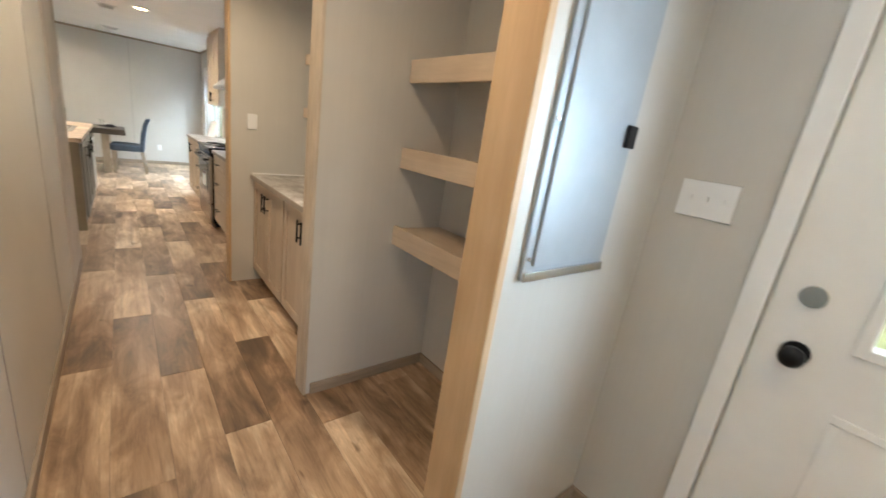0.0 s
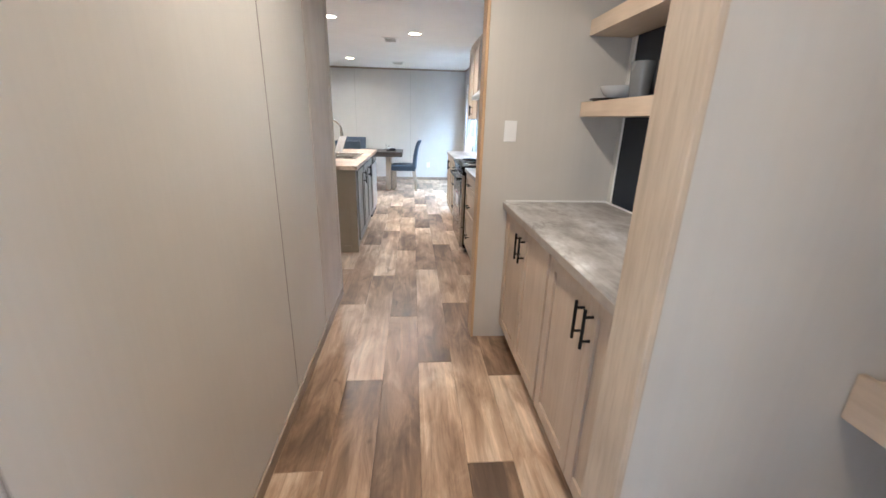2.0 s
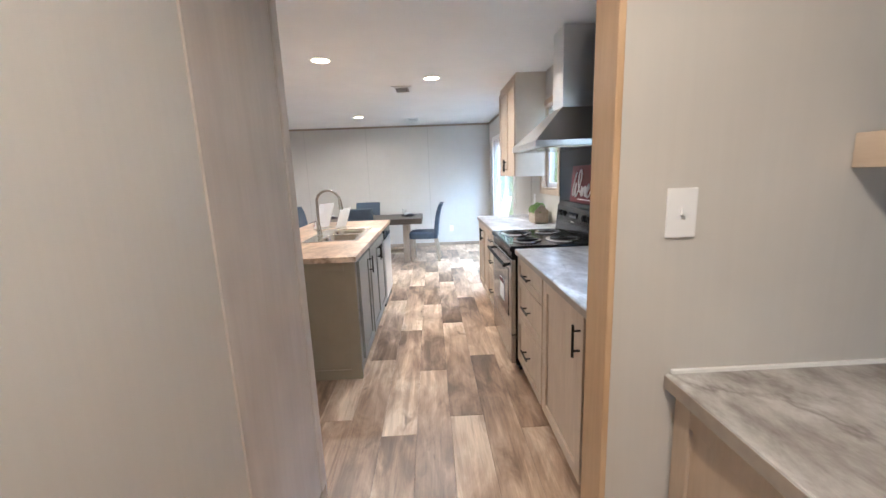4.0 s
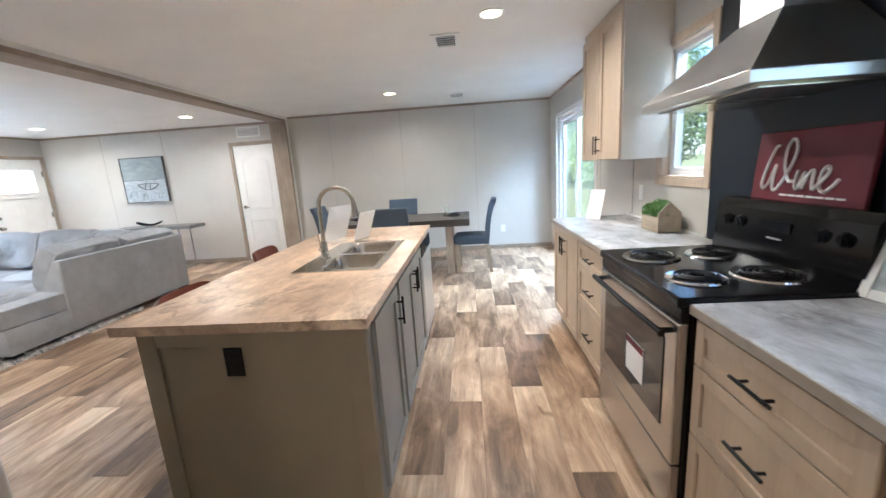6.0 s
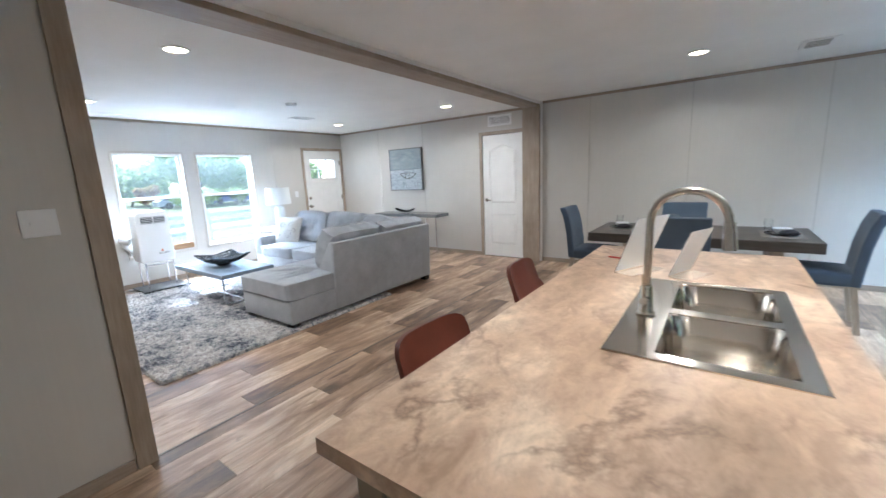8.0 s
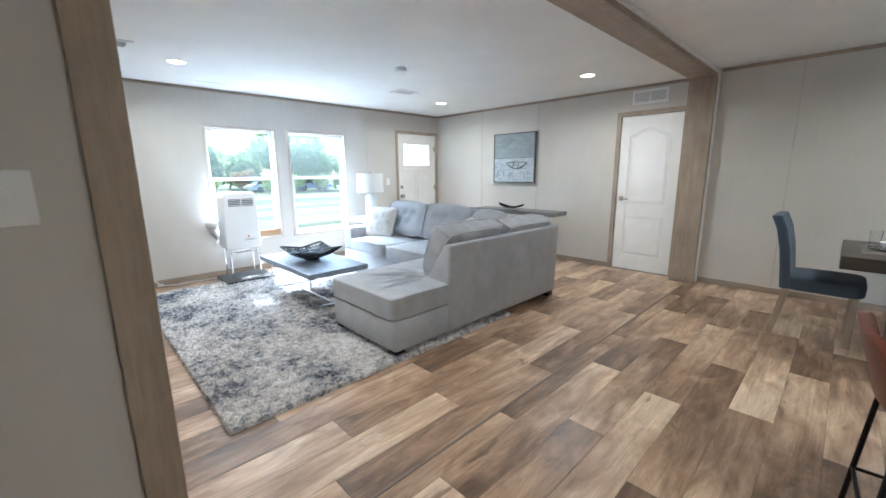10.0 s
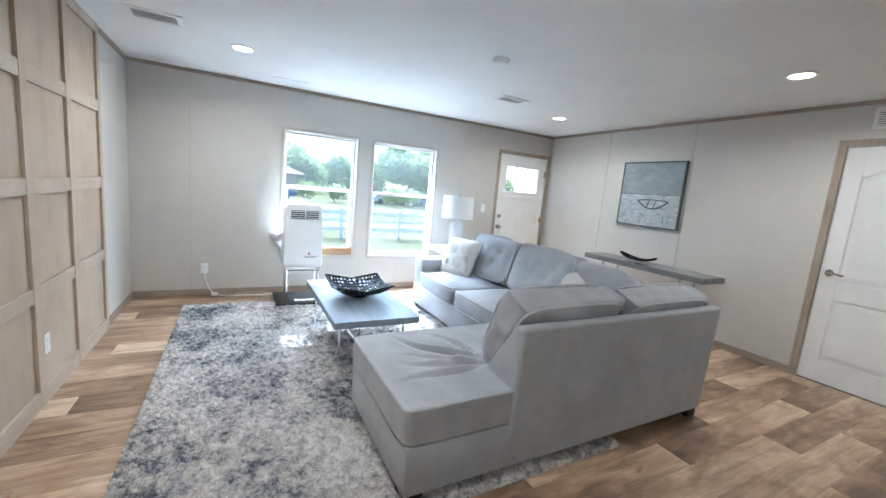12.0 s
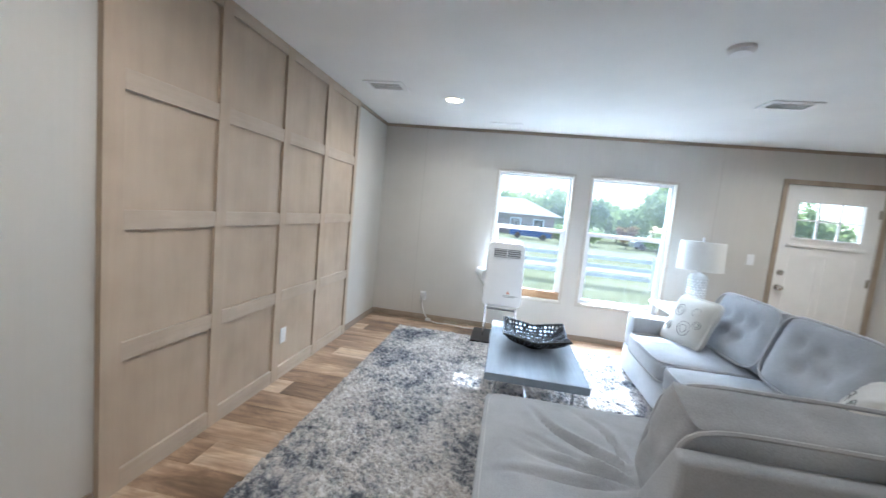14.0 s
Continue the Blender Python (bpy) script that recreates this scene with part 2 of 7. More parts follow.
DARKGLASS = plain("oven_glass", (0.012, 0.012, 0.014), 0.05, relief=0.0)
STEEL = metal_mat("brushed_steel", (0.72, 0.71, 0.70), 0.30, "y")
SINKST = metal_mat("sink_steel", (0.76, 0.71, 0.64), 0.16, "x")
CHROME = metal_mat("chrome", (0.75, 0.75, 0.76), 0.09)
STOVE_STEEL = metal_mat("stove_steel", (0.50, 0.48, 0.46), 0.26, "y")
NICKEL = metal_mat("nickel", (0.58, 0.55, 0.50), 0.22)
SOFA = cloth("sofa_weave", (0.395, 0.407, 0.43), 190, 0.14, 0.6, 0.15)
SOFA_P = cloth("sofa_piping", (0.45, 0.455, 0.47), 520)
EDGE = plain("worktop_edge", (0.33, 0.285, 0.24), 0.45, vary=0.15, scale=14)
SLATE = cloth("slate_blue_weave", (0.075, 0.10, 0.14), 600, 0.12)
LEATHER = plain("brown_leather", (0.13, 0.034, 0.018), 0.42, vary=0.18, scale=9, grain=260, relief=0.3)
PALEWOOD = streaked("pale_leg_wood", (0.36, 0.30, 0.235), (0.50, 0.43, 0.35), "z", 0.5)
DARKTOP = streaked("dark_table_wood", (0.045, 0.038, 0.033), (0.085, 0.073, 0.063), "x", 0.42)
GREYWOOD = streaked("grey_table_wood", (0.14, 0.145, 0.15), (0.22, 0.225, 0.23), "x", 0.18, 0.2)
# grey wood with the blue of the reflected sky put into its colour
COFFEE_TOP = streaked("sky_tinted_table_wood", (0.22, 0.265, 0.325), (0.29, 0.34, 0.405), "x", 0.24, 0.15, grain=0.2, lift=0.04)
ROAD = plain("asphalt", (0.11, 0.11, 0.115), 0.85, vary=0.1, scale=0.4, grain=20, relief=0.3)
PAPER = plain("white_paper", (0.83, 0.83, 0.84), 0.6, vary=0.01)
RED = plain("burgundy_paint", (0.13, 0.010, 0.022), 0.5, vary=0.15)
GREEN = plain("green_plastic", (0.03, 0.22, 0.06), 0.4)
RUBBER = plain("black_rubber", (0.02, 0.02, 0.02), 0.7)
SHADE = cloth("lamp_shade_linen", (0.82, 0.82, 0.80), 300, 0.03)
CERAMIC = plain("white_ceramic", (0.72, 0.73, 0.74), 0.2, vary=0.05)
GLOSSBLACK = plain("black_lacquer", (0.010, 0.010, 0.011), 0.22)
PILLOW = cloth("pillow_linen", (0.60, 0.58, 0.54), 420, 0.06)
PILLOW_D = cloth("pillow_print", (0.17, 0.165, 0.16), 420, 0.1)

GLASS, gt, gb = nodes("clear_glass", 0.0)
gb.inputs["Transmission Weight"].default_value = 1.0
gb.inputs["IOR"].default_value = 1.45
gb.inputs["Base Color"].default_value = (0.97, 0.985, 0.98, 1)

# window panes get a faint milky layer that stands in for glare
WINDOW_GLASS, wgt, wgb = nodes("glare_window_glass", 0.0)
wgb.inputs["Transmission Weight"].default_value = 1.0
wgb.inputs["IOR"].default_value = 1.45
glare = wgt.nodes.new("ShaderNodeBsdfTranslucent")
glare.inputs[0].default_value = (0.85, 0.9, 0.88, 1)
glare_mix = wgt.nodes.new("ShaderNodeMixShader")
glare_mix.inputs[0].default_value = 0.012
wgt.links.new(wgb.outputs[0], glare_mix.inputs[1])
wgt.links.new(glare.outputs[0], glare_mix.inputs[2])
wgt.links.new(glare_mix.outputs[0], wgt.nodes["Material Output"].inputs[0])

# a single sheet lets some light through
SHEET, sht, shb = nodes("thin_sheet", 0.6)
shb.inputs["Base Color"].default_value = (0.84, 0.84, 0.86, 1)
thru = sht.nodes.new("ShaderNodeBsdfTranslucent")
thru.inputs[0].default_value = (0.84, 0.84, 0.86, 1)
smix = sht.nodes.new("ShaderNodeMixShader")
smix.inputs[0].default_value = 0.35
sht.links.new(shb.outputs[0], smix.inputs[1])
sht.links.new(thru.outputs[0], smix.inputs[2])
sht.links.new(smix.outputs[0], sht.nodes["Material Output"].inputs[0])

GLOW, lt_, lb = nodes("lamp_glow", 0.5)
lb.inputs["Emission Color"].default_value = (1.0, 0.72, 0.40, 1)
lb.inputs["Emission Strength"].default_value = 6
PLANK = plank_mat("floor_plank")


# ---- building helpers ----
BASE = {}


def box(bm, x0, x1, y0, y1, z0, z1, bev=0.0, seg=2):
    x0, x1 = min(x0, x1), max(x0, x1)
    y0, y1 = min(y0, y1), max(y0, y1)
    z0, z1 = min(z0, z1), max(z0, z1)
    m = Matrix.LocRotScale(((x0 + x1) / 2, (y0 + y1) / 2, (z0 + z1) / 2), None, (x1 - x0, y1 - y0, z1 - z0))
    r = bmesh.ops.create_cube(bm, size=1, matrix=m)
    if bev > 0:
        es = list({e for v in r["verts"] for e in v.link_edges})
        bmesh.ops.bevel(bm, geom=es, offset=bev, segments=seg, affect="EDGES", profile=0.5)
    return bm


def boxes(*rows, bev=0.0):
    bm = bmesh.new()
    for r in rows:
        box(bm, *r, bev=bev)
    return bm


def cyl(bm, a, b, r0, r1=None, n=16, caps=True):
    a, b = Vector(a), Vector(b)
    d = b - a
    m = Matrix.Translation((a + b) / 2) @ d.to_track_quat("Z", "Y").to_matrix().to_4x4()
    bmesh.ops.create_cone(bm, cap_ends=caps, segments=n, radius1=r0, radius2=r0 if r1 is None else r1, depth=d.length, matrix=m)
    return bm


def tube(bm, pts, r, n=10):
    """A round bar along a line of points."""
    pts = [Vector(p) for p in pts]
    rings = []
    side = None
    for i, p in enumerate(pts):
        d = (pts[min(i + 1, len(pts) - 1)] - pts[max(i - 1, 0)]).normalized()
        if side is None:
            side = d.orthogonal().normalized()
        side = (side - d * side.dot(d)).normalized()
        up = d.cross(side)
        rings.append([bm.verts.new(p + r * (math.cos(2 * math.pi * k / n) * side + math.sin(2 * math.pi * k / n) * up)) for k in range(n)])
    for a, b in zip(rings, rings[1:]):
        for k in range(n):
            bm.faces.new((a[k], a[(k + 1) % n], b[(k + 1) % n], b[k]))
    bm.faces.new(rings[0][::-1])
    bm.faces.new(rings[-1])
    return bm


def lathe(bm, profile, centre=(0, 0, 0), n=32):
    """A turned shape from (radius, height) pairs."""
    c = Vector(centre)
    rings = []
    for r, z in profile:
        rings.append([bm.verts.new(c + Vector((max(r, 1e-4) * math.cos(2 * math.pi * k / n), max(r, 1e-4) * math.sin(2 * math.pi * k / n), z))) for k in range(n)])
    for a, b in zip(rings, rings[1:]):
        for k in range(n):
            bm.faces.new((a[k], a[(k + 1) % n], b[(k + 1) % n], b[k]))
    return bm


def prism(bm, outline, axis, a0, a1):
    """An outline of 2D points pushed along an axis; the points are the other two axes in order."""
    def put(p, a):
        return {"x": (a, p[0], p[1]), "y": (p[0], a, p[1]), "z": (p[0], p[1], a)}[axis]
    lo = [bm.verts.new(put(p, a0)) for p in outline]
    hi = [bm.verts.new(put(p, a1)) for p in outline]
    k = len(outline)
    fs = [bm.faces.new(lo[::-1]), bm.faces.new(hi)]
    fs += [bm.faces.new((lo[i], lo[(i + 1) % k], hi[(i + 1) % k], hi[i])) for i in range(k)]
    bmesh.ops.recalc_face_normals(bm, faces=fs)
    return bm


def soft_box(bm, centre, size, power=5, cuts=14, crown=0.0, tufts=(), wrinkle=0.0, seed=0.0, rot=None, sag=0.0, pinch=0.0, folds=0.0, ears=0.0):
    """A stuffed cushion: rounded box, puffed top, pressed-in tufts and soft folds. Tufts are (u, v) on its upper face."""
    part_bm = bmesh.new()
    bmesh.ops.create_cube(part_bm, size=2)
    bmesh.ops.subdivide_edges(part_bm, edges=part_bm.edges[:], cuts=cuts, use_grid_fill=True)
    h = Vector(size) / 2
    for v in part_bm.verts:
        q = v.co
        k = (abs(q.x) ** power + abs(q.y) ** power + abs(q.z) ** power) ** (1 / power)
        u, w, top = q.x, q.y, q.z
        p = Vector((q.x / k * h.x, q.y / k * h.y, q.z / k * h.z))
        lift = crown * (1 - u * u) * (1 - w * w)
        if top > 0.3:
            p.z += lift
            for tu, tv in tufts:
                d2 = ((u - tu) * h.x) ** 2 + ((w - tv) * h.y) ** 2
                p.z -= 0.035 * math.exp(-d2 / 0.0022) + 0.02 * math.exp(-d2 / 0.012)
            p.z -= sag * (1 - u * u)
        if pinch:
            p.z *= 1 - pinch * max(abs(u), abs(w)) ** 3
        if folds and top > -0.2:
            # creases fan out from the backrest's foot over the free end of the chaise
            dx, dy = p.x - 0.16, p.y + 0.28
            far_, turn_ = math.hypot(dx, dy), math.atan2(-dx, -dy)
            rise = 0.0
            for i, a_ in enumerate((-0.1, 0.12, 0.30, 0.47, 0.66, 0.86, 1.08, 1.32)):
                reach = min(1.0, far_ / 0.14) * math.exp(-(far_ / (0.34 + 0.16 * math.sin(i * 2.7 + 1))) ** 4)
                off = far_ * (turn_ - a_ + 0.06 * math.sin(far_ * 11 + i * 2)) / 0.016
                rise += reach * (0.6 * math.exp(-((off - 1.7) / 1.5) ** 2) - math.exp(-off * off)) * (0.65 + 0.35 * math.sin(i * 4.1))
            p.z += folds * rise * (1 - abs(u) ** 8) * (1 - abs(w) ** 14)
        if ears:
            e_ = ears * (abs(u) * abs(w)) ** 9
            p += Vector((math.copysign(e_, u), math.copysign(e_, w), 0))
        if wrinkle:
            nz = noise.noise(Vector((p.x * 2.2 + seed, p.y * 11 + seed, p.z * 4)))
            n2 = noise.noise(Vector((p.x * 9 + seed, p.y * 5 - seed, p.z * 9)))
            p += Vector((q.x, q.y, q.z)).normalized() * wrinkle * (nz + 0.5 * n2)
        v.co = p
    m = Matrix.Translation(centre) @ (rot.to_matrix().to_4x4() if rot else Matrix())
    part_bm.transform(m)
    tmp = bpy.data.meshes.new("tmp")
    part_bm.to_mesh(tmp)
    part_bm.free()
    bm.from_mesh(tmp)
    bpy.data.meshes.remove(tmp)
    return bm


def to_mesh(name, bm, mat, smooth=False):
    me = bpy.data.meshes.new(name)
    if smooth:
        for f in bm.faces:
            f.smooth = True
    bm.to_mesh(me)
    bm.free()
    me.materials.append(mat)
    if smooth:
        me.set_sharp_from_angle(angle=radians(40))
    return me


def part(name, bm, mat, parent=None, label="", smooth=False):
    ob = new(name, to_mesh(name, bm, mat, smooth))
    if parent is not None:
        ob.parent = parent
        ob.matrix_parent_inverse = Matrix.Translation(-BASE.get(parent.name, Vector()))
    if label:
        ob["label"] = label
    return ob


def thing(name, at, label, category, group="", kind=""):
    """An empty at a thing's base; its parts are given in world places."""
    e = new(name)
    e.empty_display_size = 0.1
    e.location = at
    BASE[e.name] = Vector(at)
    return tagged(e, label, category, group, kind)


def single(name, bm, mat, label, category, group="", kind="", smooth=False):
    return tagged(part(name, bm, mat, None, "", smooth), label, category, group, kind)


def struct(name, bm, mat, label="", smooth=False):
    return tagged(part(name, bm, mat, None, label, smooth), kind="structure")


def wall_y(name, x0, x1, y0, y1, z1, openings=(), mat=None):
    """A wall that runs along y between two x planes; openings are (y0, y1, z0, z1)."""
    bm = bmesh.new()
    at = y0
    for a, b, c, d in sorted(openings):
        if a > at:
            box(bm, x0, x1, at, a, 0, z1)
        if c > 0:
            box(bm, x0, x1, a, b, 0, c)
        if d < z1:
            box(bm, x0, x1, a, b, d, z1)
        at = b
    if at < y1:
        box(bm, x0, x1, at, y1, 0, z1)
    return struct(name, bm, mat or WALL)


def wall_x(name, y0, y1, x0, x1, z1, openings=(), mat=None):
    bm = bmesh.new()
    at = x0
    for a, b, c, d in sorted(openings):
        if a > at:
            box(bm, at, a, y0, y1, 0, z1)
        if c > 0:
            box(bm, a, b, y0, y1, 0, c)
        if d < z1:
            box(bm, a, b, y0, y1, d, z1)
        at = b
    if at < x1:
        box(bm, at, x1, y0, y1, 0, z1)
    return struct(name, bm, mat or WALL)


# ---- walls, ceilings ----
W1 = (6.90, 7.76, 0.44, 1.925)
W2 = (7.97, 8.87, 0.44, 1.925)
FD = (9.96, 10.88, 0.0, 2.03)
K1 = (4.42, 5.29, 1.24, 2.10)
K2 = (6.61, 7.15, 1.26, 2.10)
SL = (8.62, 10.46, 0.0, 2.05)
ED = (-0.39, 0.53, 0.0, 2.03)
wall_y("wall_west", XW - 0.14, XW, BY - 0.1, YN + 0.12, 2.6, (W1, W2, FD))
wall_y("wall_east", XR, XR + 0.14, SY, YN + 0.12, 2.6, (ED, K1, K2, SL))
ND = (-3.72, -2.985, 0.0, 2.035)
wall_x("wall_north", YN, YN + 0.12, XW, XR, 2.6, (ND,))
wall_x("wall_south", SY - 0.12, SY, HX - 0.1, XR + 0.14, 2.6)
# unseen doorway and room, added to bring cool light into the hall
HD = (-0.06, 0.84, 0.0, 2.03)
wall_y("wall_hall", HX - 0.1, HX, SY, HEND, 2.6, (HD,))
wall_x("wall_unseen_room_north", 1.2, 1.3, -2.4, HX - 0.1, 2.6)
wall_x("wall_unseen_room_south", -1.7, -1.6, -2.4, HX, 2.6, ((-1.8, -0.8, 0.8, 2.0),))
wall_y("wall_unseen_room_west", -2.5, -2.4, -1.7, 1.3, 2.6)
wall_y("wall_unseen_room_east", HX - 0.1, HX, -1.6, SY, 2.6)
struct("ceiling_unseen_room", boxes((-2.4, HX - 0.1, -1.6, 1.2, CK, CK + 0.1)), CEIL)
struct("trim_unseen_door", boxes((HX, HX + 0.016, HD[0] - 0.05, HD[0], 0, 2.08), (HX, HX + 0.016, HD[1], HD[1] + 0.05, 0, 2.08), (HX, HX + 0.016, HD[0], HD[1], 2.03, 2.08), bev=0.003), TRIM)
wall_x("wall_corner", HEND - 0.1, HEND, BX1, HX - 0.1, 2.6)
wall_y("wall_stub", BX0, BX1, HEND - 0.1, 5.62, 2.6)
wall_x("wall_living_south", BY - 0.1, BY, XW, BX0, 2.6)
wall_x("wall_breaker", 0.91, 1.03, 0.99, XR, 2.6)
wall_x("wall_pantry", 2.075, 2.185, 0.965, XR, 2.6)
wall_x("wall_bar", 3.775, 3.885, 0.935, XR, 2.6)
struct("ceiling_kitchen", boxes((BX0 + 0.1, XR, SY, YN, CK, CK + 0.1)), CEIL)
struct("ceiling_living", boxes((XW, BX0 + 0.1, BY, YN, CL, CL + 0.1)), CEIL)
struct("roof", boxes((XW - 0.6, XR + 0.6, SY - 0.6, YN + 0.6, 2.62, 2.7)), ROAD)
struct("room_behind_door", boxes((-3.95, -2.75, YN + 1.2, YN + 1.3, 0, 2.6)), WALL)

beam = struct("trim_beam", boxes((BX0, BX1 + 0.01, 5.62, YN, 2.365, 2.5), bev=0.004), TRIM_Y)
part("trim_edge", boxes((BX1 + 0.012, BX1 + 0.03, 5.62, YN, CK - 0.035, CK - 0.001)), WHITE, beam)
struct("trim_post", boxes((BX0, BX1 + 0.035, YN - 0.10, YN - 0.001, 0, 2.364), bev=0.004), TRIM)
struct("trim_post_edge", boxes((BX1 + 0.037, BX1 + 0.055, YN - 0.05, YN - 0.001, 0.0, CK - 0.001)), WHITE)
struct("trim_stub_face", boxes((BX1 + 0.001, BX1 + 0.016, 5.545, 5.635, 0, 2.43), bev=0.003), TRIM)
struct("trim_stub_end", boxes((BX0 - 0.015, BX1 - 0.001, 5.621, 5.636, 0, 2.364), bev=0.003), TRIM)

# seams between wall boards: narrow dark battens
sm = bmesh.new()
for y in (1.95, 3.19):
    box(sm, HX, HX + 0.002, y - 0.0025, y + 0.0025, 0.06, CK)
struct("trim_seams_hall", sm, SEAM)
sm = bmesh.new()
for x in (-6.13, -4.99, -1.97, -0.75, 0.48):
    box(sm, x - 0.006, x + 0.006, YN - 0.003, YN, 0.07, 2.39 if x < -3 else 2.43)
struct("trim_seams_north", sm, plain("seam_pale", (0.47, 0.45, 0.41), 0.7))
sm = bmesh.new()
for y in (5.98, 9.3):
    box(sm, XW, XW + 0.002, y - 0.003, y + 0.003, 0.07, 2.39)
struct("trim_seams_west", sm, bpy.data.materials["seam_pale"])
sm = bmesh.new()
for y in (7.62, 8.45):
    box(sm, XR - 0.003, XR, y - 0.006, y + 0.006, 0.95, 2.43)
struct("trim_seams_east", sm, bpy.data.materials["seam_pale"])

# crown trim and baseboards
def crown_x(name, y, side, x0, x1, z):
    struct(name, boxes((x0, x1, y, y + side * 0.02, z - 0.035, z - 0.001), bev=0.004), TRIM_X)


def crown_y(name, x, side, y0, y1, z):
    struct(name, boxes((x, x + side * 0.02, y0, y1, z - 0.035, z - 0.001), bev=0.004), TRIM_Y)


crown_x("trim_crown_dining", YN, -1, BX1 + 0.06, XR, CK)
crown_x("trim_crown_living_north", YN, -1, XW, BX0, CL)
crown_y("trim_crown_west", XW, 1, BY, YN - 0.02, CL)
crown_x("trim_crown_living_south", BY, 1, XW + 0.02, -6.335, CL)
crown_y("trim_crown_east", XR, -1, 7.97, YN - 0.02, CK)


def base_x(name, y, side, x0, x1, h=0.065):
    struct(name, boxes((x0, x1, y, y + side * 0.014, 0, h), bev=0.004), TRIM_X)


def base_y(name, x, side, y0, y1, h=0.065):
    struct(name, boxes((x, x + side * 0.014, y0, y1, 0, h), bev=0.004), TRIM_Y)


base_y("baseboard_hall", HX, 1, HD[1] + 0.05, HEND)
base_x("baseboard_dining", YN, -1, BX1 + 0.06, XR)
base_x("baseboard_living", YN, -1, XW, ND[0] - 0.055)
base_y("baseboard_west", XW, 1, BY, FD[0] - 0.06)
base_x("baseboard_living_south", BY, 1, XW + 0.014, -6.34)
base_x("baseboard_living_south_end", BY, 1, -3.80, BX0)
base_y("baseboard_stub", BX1, 1, HEND, 5.54)
base_y("baseboard_east", XR, -1, 7.72, SL[0] - 0.06)
base_y("baseboard_east_end", XR, -1, SL[1] + 0.06, YN - 0.014)
base_x("baseboard_pantry", 2.075, -1, 0.985, XR)
base_y("baseboard_pantry_back", XR, -1, 1.03, 2.06)
base_x("baseboard_breaker", 0.91, -1, 0.985, XR)
base_y("baseboard_entry", XR, -1, 0.60, 0.895)
base_x("baseboard_corner", HEND, 1, BX1 + 0.014, HX)

# maple jambs of pantry and bar, and the pale panel at the hall's end
struct("trim_jamb_pantry", boxes((0.962, 0.989, 0.902, 1.036, 0, CK), bev=0.004), JAMB)
struct("trim_jamb_bar_south", boxes((0.948, 0.964, 2.068, 2.19, 0, CK), bev=0.003), streaked("jamb_pale", (0.52, 0.42, 0.31), (0.62, 0.52, 0.40), "z", 0.55))
struct("trim_jamb_bar_north", boxes((0.917, 0.934, 3.768, 3.892, 0, CK), bev=0.003), JAMB)
hp = struct("trim_hall_panel", boxes((HX, HX + 0.006, 3.86, 4.405, 0.066, CK - 0.001)), streaked("hall_panel_wood", (0.52, 0.46, 0.41), (0.59, 0.53, 0.475), "z", 0.55, 0.2, 0.5, grain=0.2))
struct("trim_hall_end", boxes((HX - 0.1, HX + 0.012, 4.412, HEND + 0.014, 0, CK - 0.001), bev=0.003), bpy.data.materials["hall_panel_wood"])


# ---- windows and doors ----
def pane(name, bm, parent, label=""):
    o = part(name, bm, WINDOW_GLASS, parent, label)
    o.visible_shadow = False
    return o


def hung_window(name, label, xin, side, op, mid=True, sill=False, casing=None):
    """A white vinyl single-hung window in a wall along y. side: which way outdoors lies."""
    y0, y1, z0, z1 = op
    w = thing(name, (xin, (y0 + y1) / 2, z0), label, "window", kind="structure")
    c = casing or CASE
    d = 0.055 if casing else 0.028
    t = -side * 0.014
    part("casing", boxes((xin, xin + t, y0 - d, y0, z0 - d, z1 + d), (xin, xin + t, y1, y1 + d, z0 - d, z1 + d),
                         (xin, xin + t, y0, y1, z1, z1 + d), (xin, xin + t, y0, y1, z0 - d, z0), bev=0.003), c, w)
    a, b = xin + side * 0.055, xin + side * 0.115
    f = 0.035
    part("window_frame", boxes((a, b, y0, y0 + f, z0, z1), (a, b, y1 - f, y1, z0, z1), (a, b, y0 + f, y1 - f, z1 - f, z1),
                               (a, b, y0 + f, y1 - f, z0, z0 + f), bev=0.003), VINYL, w)
    part("reveal", boxes((xin, a, y0 + 0.001, y0 + 0.006, z0, z1), (xin, a, y1 - 0.006, y1 - 0.001, z0, z1),
                         (xin, a, y0 + 0.006, y1 - 0.006, z1 - 0.006, z1 - 0.001)), c, w)
    part("window_sill", boxes((xin - side * 0.012, a, y0 + 0.001, y1 - 0.001, z0 + 0.001, z0 + 0.012), bev=0.002), c, w)
    zm = (z0 + z1) / 2 + 0.09 if mid else z1
    if mid:
        s = 0.028
        part("meeting_rail", boxes((a + side * 0.01, b - side * 0.01, y0 + f, y1 - f, zm - 0.022, zm + 0.022), bev=0.003), VINYL, w)
        part("lower_sash", boxes((a, a + side * 0.03, y0 + f, y0 + f + s, z0 + f, zm - 0.022), (a, a + side * 0.03, y1 - f - s, y1 - f, z0 + f, zm - 0.022),
                                 (a, a + side * 0.03, y0 + f + s, y1 - f - s, z0 + f, z0 + f + s), bev=0.003), VINYL, w)
        pane("pane", boxes((b - side * 0.03, b - side * 0.026, y0 + f, y1 - f, zm + 0.022, z1 - f)), w)
    pane("pane", boxes((a + side * 0.014, a + side * 0.018, y0 + f, y1 - f, z0 + f, zm - 0.022)), w)
    return w


hung_window("window_1", "white vinyl single-hung window with a hose board at its foot", XW, -1, W1)
hung_window("window_2", "white vinyl single-hung window beside the front door", XW, -1, W2)
hung_window("window_3", "kitchen window with pale maple casing over the worktop", XR, 1, K1, casing=MAPLE)
hung_window("window_4", "narrow kitchen window with pale maple casing beside the hood", XR, 1, K2, casing=MAPLE)

